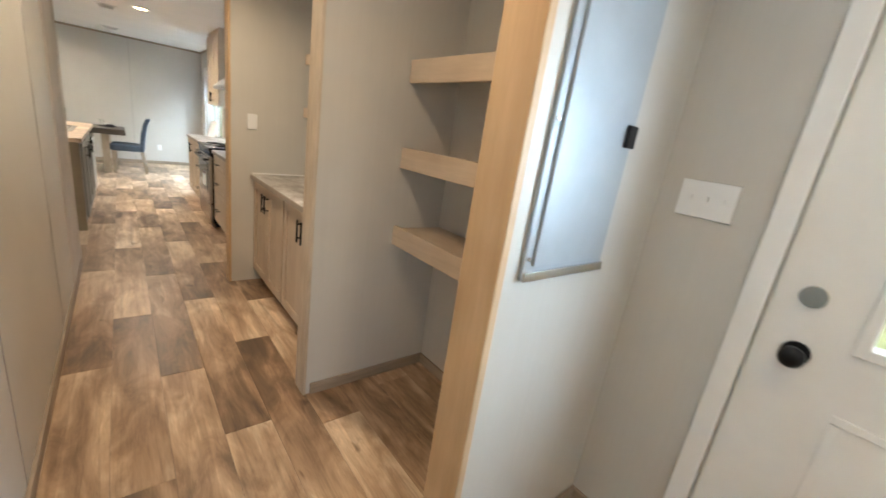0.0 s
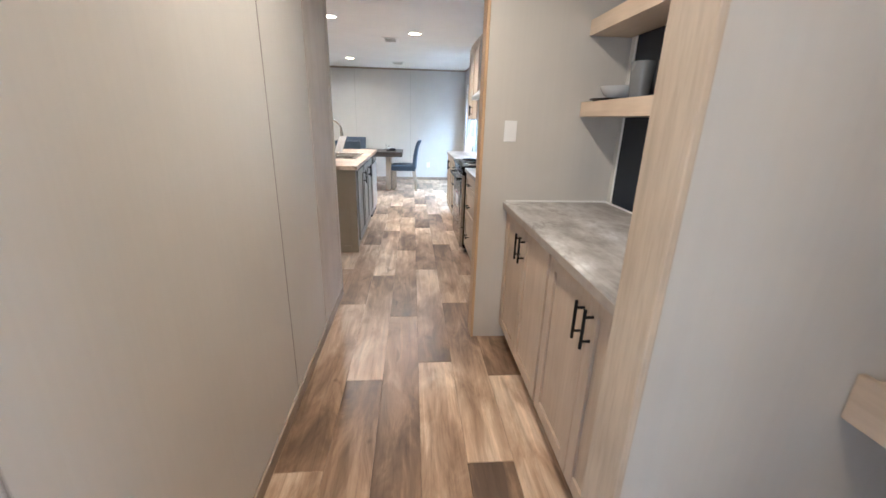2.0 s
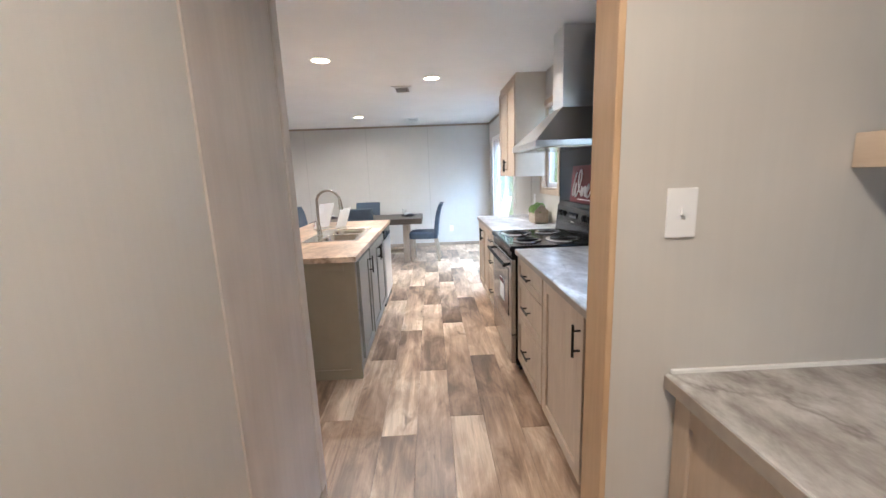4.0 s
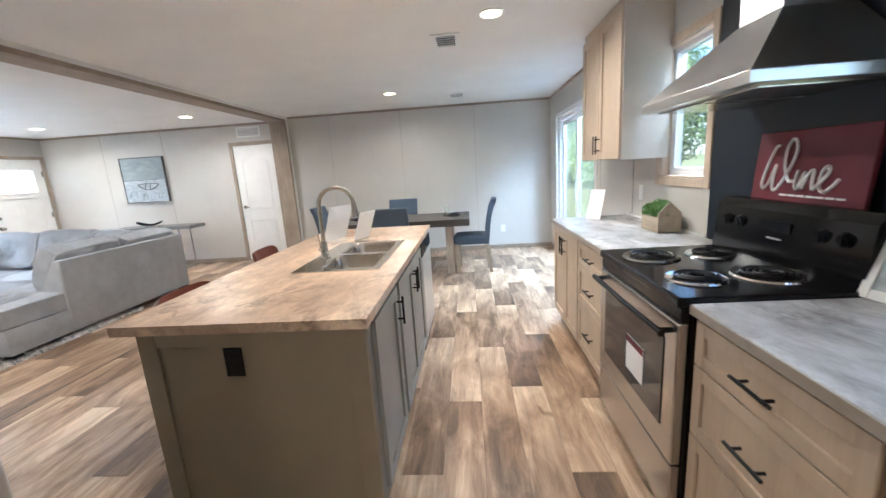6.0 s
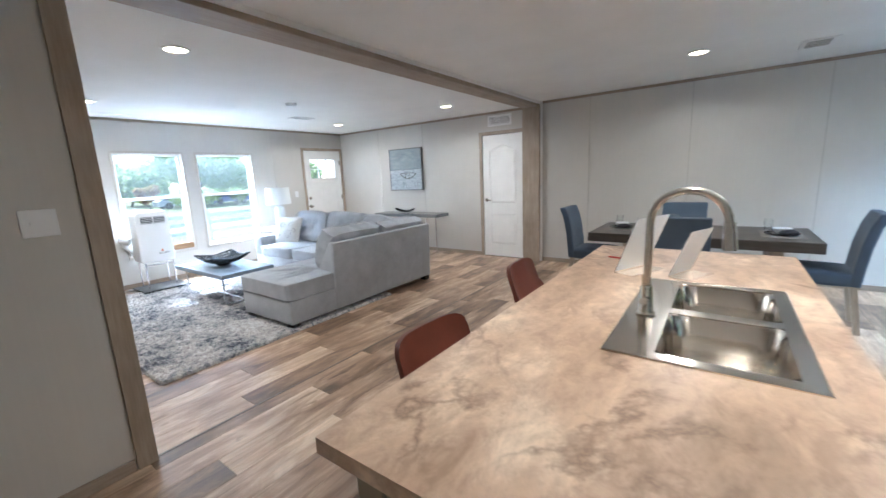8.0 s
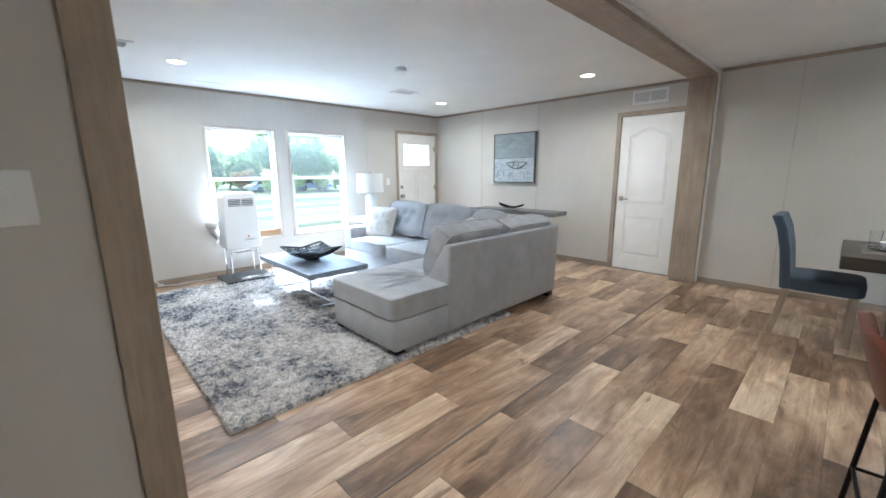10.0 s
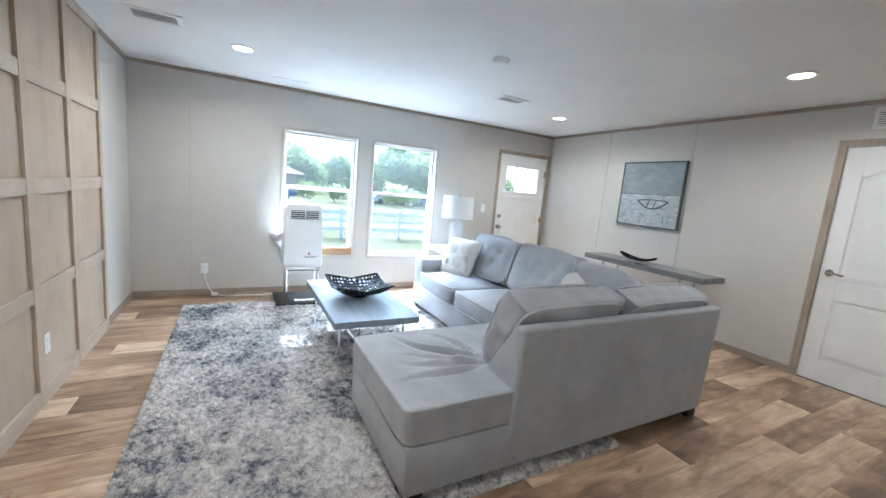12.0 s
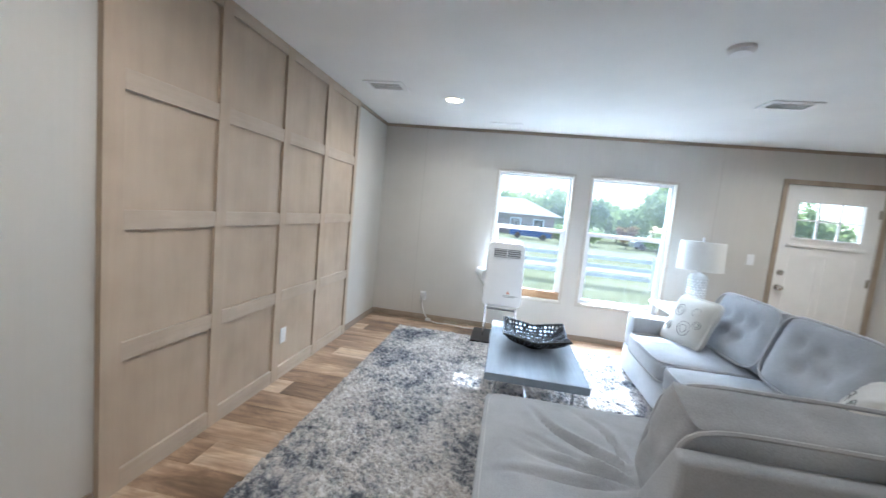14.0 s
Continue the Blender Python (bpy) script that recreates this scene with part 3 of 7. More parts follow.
# sliding glass door of the dining area
y0, y1, z0, z1 = SL
sd = thing("window_5", (XR, (y0 + y1) / 2, 0), "white vinyl sliding glass patio door", "sliding door", kind="structure")
part("window_frame", boxes((XR + 0.03, XR + 0.11, y0, y0 + 0.05, 0, z1), (XR + 0.03, XR + 0.11, y1 - 0.05, y1, 0, z1),
                           (XR + 0.03, XR + 0.11, y0 + 0.05, y1 - 0.05, z1 - 0.05, z1), (XR + 0.03, XR + 0.11, y0 + 0.05, y1 - 0.05, 0, 0.04), bev=0.004), VINYL, sd)
part("casing", boxes((XR, XR - 0.014, y0 - 0.06, y0, 0, z1 + 0.06), (XR, XR - 0.014, y1, y1 + 0.06, 0, z1 + 0.06), (XR, XR - 0.014, y0, y1, z1, z1 + 0.06), bev=0.004), WHITE, sd)
for k, (a, b, x) in enumerate(((y0 + 0.05, (y0 + y1) / 2 + 0.03, XR + 0.045), ((y0 + y1) / 2 - 0.03, y1 - 0.05, XR + 0.075))):
    leaf = part("sliding_panel", boxes((x, x + 0.025, a, a + 0.06, 0.04, z1 - 0.05), (x, x + 0.025, b - 0.06, b, 0.04, z1 - 0.05),
                                       (x, x + 0.025, a + 0.06, b - 0.06, z1 - 0.11, z1 - 0.05), (x, x + 0.025, a + 0.06, b - 0.06, 0.04, 0.12), bev=0.003), VINYL, sd)
    pane("pane", boxes((x + 0.01, x + 0.014, a + 0.06, b - 0.06, 0.12, z1 - 0.11)), leaf)
part("door_handle", boxes((XR + 0.028, XR + 0.044, 9.52, 9.55, 0.9, 1.12), bev=0.004), WHITE_P, sd)


def casing_y(name, x, side, op, w=0.05, mat=None):
    a, b, _, d = op
    struct(name, boxes((x, x + side * 0.016, a - w, a, 0, d + w), (x, x + side * 0.016, b, b + w, 0, d + w), (x, x + side * 0.016, a, b, d, d + w), bev=0.003), mat or TRIM)


# front door: six lights over two tall panels
a, b, _, d = FD
casing_y("trim_front_door", XW, 1, FD)
fx = XW - 0.055
fd = thing("door_1", (fx, (a + b) / 2, 0), "white craftsman front door with a six-light window, closed", "door", kind="structure")
ly0, ly1, lz0, lz1 = 10.10, 10.72, 1.47, 1.85
part("door_leaf", boxes((fx, fx + 0.044, a + 0.004, ly0, 0.004, d - 0.004), (fx, fx + 0.044, ly1, b - 0.004, 0.004, d - 0.004),
                        (fx, fx + 0.044, ly0, ly1, 0.004, lz0), (fx, fx + 0.044, ly0, ly1, lz1, d - 0.004)), WHITE, fd)
part("panel_moulding", boxes((fx + 0.044, fx + 0.05, 10.09, 10.10, 0.2, 1.28), (fx + 0.044, fx + 0.05, 10.37, 10.38, 0.2, 1.28), (fx + 0.044, fx + 0.05, 10.44, 10.45, 0.2, 1.28),
                             (fx + 0.044, fx + 0.05, 10.72, 10.73, 0.2, 1.28), (fx + 0.044, fx + 0.05, 10.10, 10.37, 1.27, 1.28), (fx + 0.044, fx + 0.05, 10.45, 10.72, 1.27, 1.28),
                             (fx + 0.044, fx + 0.05, 10.10, 10.37, 0.2, 0.21), (fx + 0.044, fx + 0.05, 10.45, 10.72, 0.2, 0.21)), WHITE, fd)
part("ledge", boxes((fx + 0.044, fx + 0.064, 10.04, 10.78, 1.37, 1.40), bev=0.004), WHITE, fd)
lf = part("window_frame", boxes((fx + 0.044, fx + 0.056, ly0 - 0.025, ly0, lz0 - 0.025, lz1 + 0.025), (fx + 0.044, fx + 0.056, ly1, ly1 + 0.025, lz0 - 0.025, lz1 + 0.025),
                                (fx + 0.044, fx + 0.056, ly0, ly1, lz1, lz1 + 0.025), (fx + 0.044, fx + 0.056, ly0, ly1, lz0 - 0.025, lz0), bev=0.003), WHITE, fd)
part("glazing_bars", boxes((fx + 0.026, fx + 0.044, ly0 + 0.2, ly0 + 0.215, lz0, lz1), (fx + 0.026, fx + 0.044, ly1 - 0.215, ly1 - 0.2, lz0, lz1), (fx + 0.026, fx + 0.043, ly0, ly1, 1.653, 1.667)), WHITE, lf)
pane("pane", boxes((fx + 0.018, fx + 0.022, ly0, ly1, lz0, lz1)), lf)
kn = bmesh.new()
cyl(kn, (fx + 0.044, 10.03, 0.91), (fx + 0.05, 10.03, 0.91), 0.033)
cyl(kn, (fx + 0.05, 10.03, 0.91), (fx + 0.08, 10.03, 0.91), 0.012)
bmesh.ops.create_uvsphere(kn, u_segments=16, v_segments=10, radius=0.03, matrix=Matrix.Translation((fx + 0.095, 10.03, 0.91)))
part("door_knob", kn, NICKEL, fd, smooth=True)
part("deadbolt", cyl(bmesh.new(), (fx + 0.044, 10.03, 1.075), (fx + 0.066, 10.03, 1.075), 0.03), NICKEL, fd, smooth=True)
for z in (0.25, 1.05, 1.78):
    part("hinge", boxes((fx + 0.044, fx + 0.054, b - 0.035, b - 0.006, z - 0.045, z + 0.045), bev=0.002), NICKEL, fd)

# entry door beside the start: half light over an embossed panel
a, b, _, d = ED
casing_y("trim_entry_door", XR, -1, ED, 0.06, WHITE)
ex = XR + 0.02
ed = thing("door_2", (ex, (a + b) / 2, 0), "white entry door with a half-height window, closed", "door", kind="structure")
ly0, ly1, lz0, lz1 = -0.22, 0.30, 1.06, 1.86
part("door_leaf", boxes((ex, ex + 0.044, a + 0.004, ly0, 0.004, d - 0.004), (ex, ex + 0.044, ly1, b - 0.004, 0.004, d - 0.004),
                        (ex, ex + 0.044, ly0, ly1, 0.004, lz0), (ex, ex + 0.044, ly0, ly1, lz1, d - 0.004)), WHITE, ed)
lf = part("window_frame", boxes((ex - 0.012, ex, ly0 - 0.03, ly0, lz0 - 0.03, lz1 + 0.03), (ex - 0.012, ex, ly1, ly1 + 0.03, lz0 - 0.03, lz1 + 0.03),
                                (ex - 0.012, ex, ly0, ly1, lz1, lz1 + 0.03), (ex - 0.012, ex, ly0, ly1, lz0 - 0.03, lz0), bev=0.004), WHITE, ed)
pane("pane", boxes((ex + 0.02, ex + 0.024, ly0, ly1, lz0, lz1)), lf)
part("panel_moulding", boxes((ex - 0.007, ex, -0.2, 0.31, 0.83, 0.855), (ex - 0.007, ex, -0.2, 0.31, 0.2, 0.225), (ex - 0.007, ex, -0.2, -0.175, 0.225, 0.83), (ex - 0.007, ex, 0.285, 0.31, 0.225, 0.83), bev=0.003), WHITE, ed)
kn = bmesh.new()
cyl(kn, (ex, 0.43, 0.98), (ex - 0.008, 0.43, 0.98), 0.034)
cyl(kn, (ex - 0.008, 0.43, 0.98), (ex - 0.04, 0.43, 0.98), 0.013)
bmesh.ops.create_uvsphere(kn, u_segments=18, v_segments=12, radius=0.031, matrix=Matrix.Translation((ex - 0.055, 0.43, 0.98)) @ Matrix.Diagonal((0.8, 1, 1, 1)))
part("door_knob", kn, BLACK, ed, "dark metal door knob", smooth=True)
part("deadbolt", cyl(bmesh.new(), (ex, 0.44, 1.15), (ex - 0.022, 0.44, 1.15), 0.03), NICKEL, ed, smooth=True)
part("strike_plate", boxes((XR - 0.003, XR + 0.012, 0.531, 0.545, 0.93, 1.02)), NICKEL, ed)

# two-panel door of the north wall, arch-topped upper panel
a, b, _, d = ND
struct("trim_north_door", boxes((a - 0.055, a, YN - 0.016, YN, 0, d + 0.055), (b, b + 0.028, YN - 0.016, YN, 0, d + 0.055), (a, b, YN - 0.016, YN, d, d + 0.055), bev=0.003), TRIM)
nd = thing("door_3", ((a + b) / 2, YN + 0.02, 0), "white two-panel interior door with an arched upper panel, closed", "door", kind="structure")
part("door_leaf", boxes((a + 0.004, b - 0.004, YN + 0.024, YN + 0.047, 0.008, d - 0.004), bev=0.002), WHITE, nd)
pa, pb = a + 0.125, b - 0.125            # sides of the sunk panels
f0, f1 = YN + 0.010, YN + 0.0238


def arch_line(xa, xb, z, rise, n=16):
    return [(xa + (xb - xa) * k / n, z + rise * math.sin(math.pi * k / n) ** 1.6) for k in range(n + 1)]


for xa, xb in ((a + 0.004, pa), (pb, b - 0.004)):
    part("stile", boxes((xa, xb, f0, f1, 0.008, d - 0.004), bev=0.003), WHITE, nd)
for za, zb in ((0.008, 0.21), (0.745, 0.905)):
    part("rail", boxes((pa, pb, f0, f1, za, zb), bev=0.003), WHITE, nd)
part("top_rail", prism(bmesh.new(), [(pb, d - 0.004), (pa, d - 0.004)] + arch_line(pa, pb, 1.79, 0.085), "y", f0, f1), WHITE, nd)


def raised_field(outline):
    """A panel field with sloping edges, standing in its sunk frame."""
    bm = bmesh.new()
    cx = sum(p[0] for p in outline) / len(outline)
    cz = (min(p[1] for p in outline) + max(p[1] for p in outline)) / 2
    hw = max(p[0] for p in outline) - cx
    hh = max(p[1] for p in outline) - cz
    rings = []
    for inset, y in ((0.012, f1), (0.016, f1 - 0.003), (0.042, f0 + 0.003), (0.046, f0 + 0.002)):
        rings.append([bm.verts.new((cx + (p[0] - cx) * (1 - inset / hw), y, cz + (p[1] - cz) * (1 - inset / hh))) for p in outline])
    k = len(outline)
    for r0, r1 in zip(rings, rings[1:]):
        for i in range(k):
            bm.faces.new((r0[i], r0[(i + 1) % k], r1[(i + 1) % k], r1[i]))
    bm.faces.new(rings[-1])
    bmesh.ops.recalc_face_normals(bm, faces=bm.faces[:])
    return bm


part("upper_panel", raised_field([(pb, 0.905), (pa, 0.905)] + arch_line(pa, pb, 1.79, 0.085)), WHITE, nd)
part("lower_panel", raised_field([(pb, 0.21), (pa, 0.21), (pa, 0.745), (pb, 0.745)]), WHITE, nd)
kn = bmesh.new()
cyl(kn, (a + 0.065, YN + 0.012, 0.97), (a + 0.065, YN + 0.004, 0.97), 0.03)
cyl(kn, (a + 0.065, YN + 0.004, 0.97), (a + 0.065, YN - 0.04, 0.97), 0.011)
tube(kn, [(a + 0.06, YN - 0.042, 0.97), (a + 0.12, YN - 0.044, 0.972), (a + 0.17, YN - 0.04, 0.965)], 0.009)
part("door_handle", kn, NICKEL, nd, smooth=True)

# hose board under the first window's sash, with the white hose collar
single("hose_board", boxes((XW - 0.05, XW - 0.02, W1[0] + 0.04, W1[1] - 0.002, 0.455, 0.545), bev=0.002), streaked("raw_board", (0.33, 0.20, 0.10), (0.45, 0.29, 0.16), "y", 0.7), "bare wooden board under the window sash", "board")


# ---- outdoors ----
def grass_mat(name, a, b, c):
    m, t, bb = nodes(name, 0.9, spec=0.1)
    v = coords(t)
    n1, n2 = tex_noise(t, v, 0.12, 5, 0.6), tex_noise(t, v, 3.0, 5, 0.7)
    col = mix(t, 0.5, ramp(t, n1, [(0.3, a), (0.55, b), (0.75, c)]), ramp(t, n2, [(0.3, scaled(a, 0.8)), (0.7, scaled(c, 1.1))]))
    t.links.new(col, bb.inputs["Base Color"])
    bump(t, bb, n2, 0.6, 0.05)
    return m


GZ = -0.75
struct("ground", boxes((-900, 900, -900, 900, GZ - 0.5, GZ)), grass_mat("dry_lawn", (0.09, 0.115, 0.04), (0.155, 0.165, 0.07), (0.22, 0.21, 0.115)))
struct("road", boxes((-38, -30.5, -300, 300, GZ, GZ + 0.03)), ROAD)
struct("pavement", boxes((-24, -21.5, -300, 300, GZ, GZ + 0.02)), plain("pale_gravel", (0.26, 0.25, 0.23), 0.9, vary=0.15, scale=1))


def rail_fence(x, y0, y1):
    f = thing("fence", (x, (y0 + y1) / 2, GZ), "white three-rail post fence across the lawn", "fence")
    y = y0
    while y <= y1:
        bm = boxes((x - 0.06, x + 0.06, y - 0.06, y + 0.06, GZ, GZ + 1.15))
        prism(bm, [(x - 0.075, GZ + 1.15), (x + 0.075, GZ + 1.15), (x, GZ + 1.21)], "y", y - 0.075, y + 0.075)
        part("post", bm, VINYL, f)
        y += 2.4
    for z in (0.35, 0.68, 1.0):
        part("rail", boxes((x - 0.02, x + 0.02, y0, y1, GZ + z - 0.07, GZ + z + 0.07)), VINYL, f)


rail_fence(-17.5, -14.0, 36.4)


def leaf_mat(name, a, b):
    m, t, bb = nodes(name, 0.6, spec=0.25)
    g = t.nodes.new("ShaderNodeNewGeometry")
    col = ramp(t, g.outputs["Random Per Island"], [(0.0, a), (1.0, b)])
    t.links.new(col, bb.inputs["Base Color"])
    tl_ = t.nodes.new("ShaderNodeBsdfTranslucent")
    t.links.new(mix(t, 0.5, col, (0.38, 0.45, 0.16)), tl_.inputs[0])
    ms = t.nodes.new("ShaderNodeMixShader")
    ms.inputs[0].default_value = 0.6
    t.links.new(bb.outputs[0], ms.inputs[1])
    t.links.new(tl_.outputs[0], ms.inputs[2])
    t.links.new(ms.outputs[0], t.nodes["Material Output"].inputs[0])
    return m


LEAF = leaf_mat("leaves", (0.15, 0.24, 0.085), (0.34, 0.43, 0.17))
LEAF2 = leaf_mat("leaves_dark", (0.12, 0.20, 0.09), (0.26, 0.35, 0.17))
LEAF_RED = leaf_mat("leaves_red", (0.16, 0.02, 0.03), (0.30, 0.06, 0.07))
BARK = streaked("bark", (0.06, 0.045, 0.035), (0.13, 0.10, 0.08), "z", 0.9)


def crown_bm(rng, clumps, count, size):
    """Leaves strewn through several uneven clumps."""
    verts, faces = [], []
    total = sum(r ** 2 for _, r in clumps)
    for c, r in clumps:
        for _ in range(int(count * r * r / total)):
            d = Vector((rng.gauss(0, 1), rng.gauss(0, 1), rng.gauss(0, 0.8))).normalized()
            p = Vector(c) + d * r * (0.55 + 0.5 * rng.random() ** 0.7)
            s = size * (0.6 + 0.8 * rng.random())
            u = Vector((rng.gauss(0, 1), rng.gauss(0, 1), rng.gauss(0, 1))).normalized()
            w = u.orthogonal().normalized() * s * 0.55
            u = u * s
            k = len(verts)
            verts += [p - u, p + w, p + u, p - w]
            faces.append((k, k + 1, k + 2, k + 3))
    me = bpy.data.meshes.new("crown")
    me.from_pydata(verts, [], faces)
    return me


def tree(x, y, h, spread, seed, label, mat=None, leaves=2600, size=0.16, name="tree", low=0.42):
    rng = random.Random(seed)
    t = thing(name, (x, y, GZ), label, "tree" if name == "tree" else "shrub")
    tr = bmesh.new()
    top = h * 0.55
    bend = [Vector((x + rng.uniform(-0.2, 0.2) * k, y + rng.uniform(-0.2, 0.2) * k, GZ + top * k / 4)) for k in range(5)]
    for k in range(4):
        cyl(tr, bend[k], bend[k + 1], 0.045 * h * (1 - 0.17 * k) * 0.6, 0.045 * h * (1 - 0.17 * (k + 1)) * 0.6, 9)
    clumps = []
    for k in range(9):
        ang = k * 2.4 + rng.random()
        rr = spread * (0.25 + 0.5 * rng.random())
        c = Vector((x + rr * math.cos(ang), y + rr * math.sin(ang), GZ + h * (low + (0.92 - low) * rng.random())))
        clumps.append((c, spread * (0.3 + 0.25 * rng.random())))
        cyl(tr, bend[2 + k % 3], c, 0.012 * h * 0.6, 0.004 * h, 6)
    part("trunk", tr, BARK, t)
    me = crown_bm(rng, clumps, leaves, size)
    me.materials.append(mat or LEAF)
    o = new("crown", me)
    o.parent = t
    o.matrix_parent_inverse = Matrix.Translation(-BASE[t.name])
    return t


# across the road, seen through the living-room windows
tree(-52, 27, 6.6, 4.6, 3, "large round-crowned green tree beyond the road", leaves=5200, size=0.3)
tree(-60, 22, 5.0, 4.2, 5, "mid-green tree beyond the road", LEAF2, 3800, 0.3)
tree(-72, 14, 6.4, 5.0, 8, "dark green tree behind the low house", LEAF2, 3400, 0.34)
tree(-78, 6, 6.8, 5.4, 9, "tall tree behind the low house", LEAF, 3400, 0.36)
tree(-70, -4, 6.2, 5.0, 10, "green tree beside the low house", LEAF2, 3000, 0.34)
tree(-66, 36, 6.4, 5.0, 11, "green tree at the far end of the road", LEAF, 3400, 0.32)
tree(-62, 46, 6.4, 5.5, 12, "green tree at the far end of the road", LEAF2, 3400, 0.32)
tree(-46, 19.4, 2.2, 1.0, 13, "small tree with red leaves by the road", LEAF_RED, 1100, 0.13)
for k, (sx, sy) in enumerate(((-43, 21.5), (-43.5, 24), (-43, 26.5), (-44, 29.5), (-44, 15.5), (-43.5, 12.5))):
    tree(sx, sy, 1.7, 1.1, 40 + k, "round clipped shrub by the road", LEAF2, 700, 0.12, "shrub")
for k, yy in enumerate(range(-30, 70, 9)):
    tree(-95 - 5 * (k % 3), yy, 5.5 + (k % 3), 5, 60 + k, "tree of the far wood line", LEAF2, 1300, 0.5)

# low house with a broad hipped roof
hs = thing("house", (-60, 4.5, GZ), "low brick house with a wide pale hipped roof", "house")
part("wall", boxes((-64, -56, -5, 13, GZ, GZ + 2.7)), plain("house_brick", (0.30, 0.22, 0.19), 0.85, vary=0.2, scale=3), hs)
rf = bmesh.new()
rv = [rf.verts.new(p) for p in ((-65, -6, GZ + 2.7), (-55, -6, GZ + 2.7), (-55, 14, GZ + 2.7), (-65, 14, GZ + 2.7), (-60, -1, GZ + 5.0), (-60, 9, GZ + 5.0))]
for f in ((0, 1, 4), (1, 2, 5, 4), (2, 3, 5), (3, 0, 4, 5), (3, 2, 1, 0)):
    rf.faces.new([rv[i] for i in f])
part("roof", rf, plain("roof_shingle", (0.42, 0.38, 0.35), 0.9, vary=0.12, scale=2), hs)
for yy in (-3, 0.5, 4, 8, 11):
    wn_ = part("window", boxes((-55.99, -55.95, yy - 0.6, yy + 0.6, GZ + 0.9, GZ + 2.1)), DARKGLASS, hs)
    part("frame", boxes((-55.99, -55.93, yy - 0.7, yy - 0.6, GZ + 0.8, GZ + 2.2), (-55.99, -55.93, yy + 0.6, yy + 0.7, GZ + 0.8, GZ + 2.2), (-55.99, -55.93, yy - 0.6, yy + 0.6, GZ + 2.1, GZ + 2.2)), WHITE, wn_)


def parked_car(x, y, color, label):
    c = thing("car", (x, y, GZ), label, "car")
    m = plain("car_paint", color, 0.25)
    body = bmesh.new()
    prism(body, [(-2.2, 0.3), (2.15, 0.3), (2.2, 0.75), (1.25, 0.88), (-1.9, 0.92), (-2.25, 0.75)], "x", -0.85, 0.85)
    cab = bmesh.new()
    prism(cab, [(1.0, 0.88), (0.35, 1.42), (-1.1, 1.45), (-1.75, 0.9)], "x", -0.75, 0.75)
    for bm in (body, cab):
        bm.transform(Matrix.Translation((x, y, GZ)))
    part("body", body, m, c)
    part("cabin", cab, DARKGLASS, c)
    for wy in (-1.35, 1.35):
        for wx in (-0.85, 0.85):
            part("wheel", cyl(bmesh.new(), (x + wx - 0.1, y + wy, GZ + 0.33), (x + wx + 0.1, y + wy, GZ + 0.33), 0.33), RUBBER, c)


parked_car(-46, 9.5, (0.05, 0.13, 0.35), "blue car parked before the low house")
parked_car(-47, 22.5, (0.55, 0.56, 0.58), "silver car parked across the road")
parked_car(-47, 27.5, (0.12, 0.16, 0.25), "dark blue car parked across the road")

# woods behind the kitchen side
for k, (tx, ty, th) in enumerate(((12, 5.2, 8), (14, 9.5, 9), (11.5, 14.5, 8.5), (15, 19, 10), (17, 1.5, 9), (12.5, 24, 9), (20, 13, 11), (21, 6.5, 11), (18, 28, 10), (24, 22, 12), (13, -3, 8), (26, 34, 12), (8.5, 25, 8), (9, 31, 9), (12.5, 33, 9.5), (8, 38, 9), (14.5, 40, 10), (19, 45, 11), (11, 47, 10), (6, 44, 9))):
    tree(tx, ty, th, 3.8, 80 + k, "leafy green tree of the wood behind the house", LEAF if k % 2 else LEAF2, 8200, 0.125, low=0.16)
for k in range(9):
    tree(33 + 3 * (k % 3), -12 + 7 * k, 12, 6, 120 + k, "tall tree deep in the wood behind the house", LEAF2, 3000, 0.42, low=0.12)


# ---- cabinets ----
def pull(x, y, z, axis, length, side=-1, mat=None):
    """A black bar pull on a face that looks along x; axis: the way the bar runs."""
    bm = bmesh.new()
    h = length / 2
    o = side * 0.03
    if axis == "z":
        tube(bm, [(x + o, y, z - h), (x + o, y, z + h)], 0.0058, 8)
        for s in (-0.62, 0.62):
            cyl(bm, (x, y, z + s * h), (x + o, y, z + s * h), 0.005, n=8)
    else:
        tube(bm, [(x + o, y - h, z), (x + o, y + h, z)], 0.0058, 8)
        for s in (-0.62, 0.62):
            cyl(bm, (x, y + s * h, z), (x + o, y + s * h, z), 0.005, n=8)
    return bm


def front(name, parent, x, y0, y1, z0, z1, mat, side=-1, rail=0.058, t=0.019):
    """A shaker front on a face that looks along x: a sunk panel with rails and stiles laid on it."""
    a, b, c = x, x + side * t * 0.42, x + side * t
    f = part(name, boxes((a, b, y0, y1, z0, z1)), mat, parent)
    for r in ((y0, y0 + rail, z0, z1), (y1 - rail, y1, z0, z1)):
        part("stile", boxes((b, c, *r), bev=0.002), mat, f)
    for r in ((y0 + rail, y1 - rail, z0, z0 + rail), (y0 + rail, y1 - rail, z1 - rail, z1)):
        part("rail", boxes((b, c - side * 0.0004, *r), bev=0.002), mat, f)
    return f


def door_part(cab, x, y0, y1, z0, z1, mat, handle, side=-1, top=True):
    d = front("door", cab, x, y0, y1, z0, z1, mat, side)
    if handle:
        hy = y0 + 0.032 if handle == "lo" else y1 - 0.032
        hz = z1 - 0.115 if top else z0 + 0.115
        part("handle", pull(x + side * 0.019, hy, hz, "z", 0.14, side), BLACK, d, "black bar handle", smooth=True)


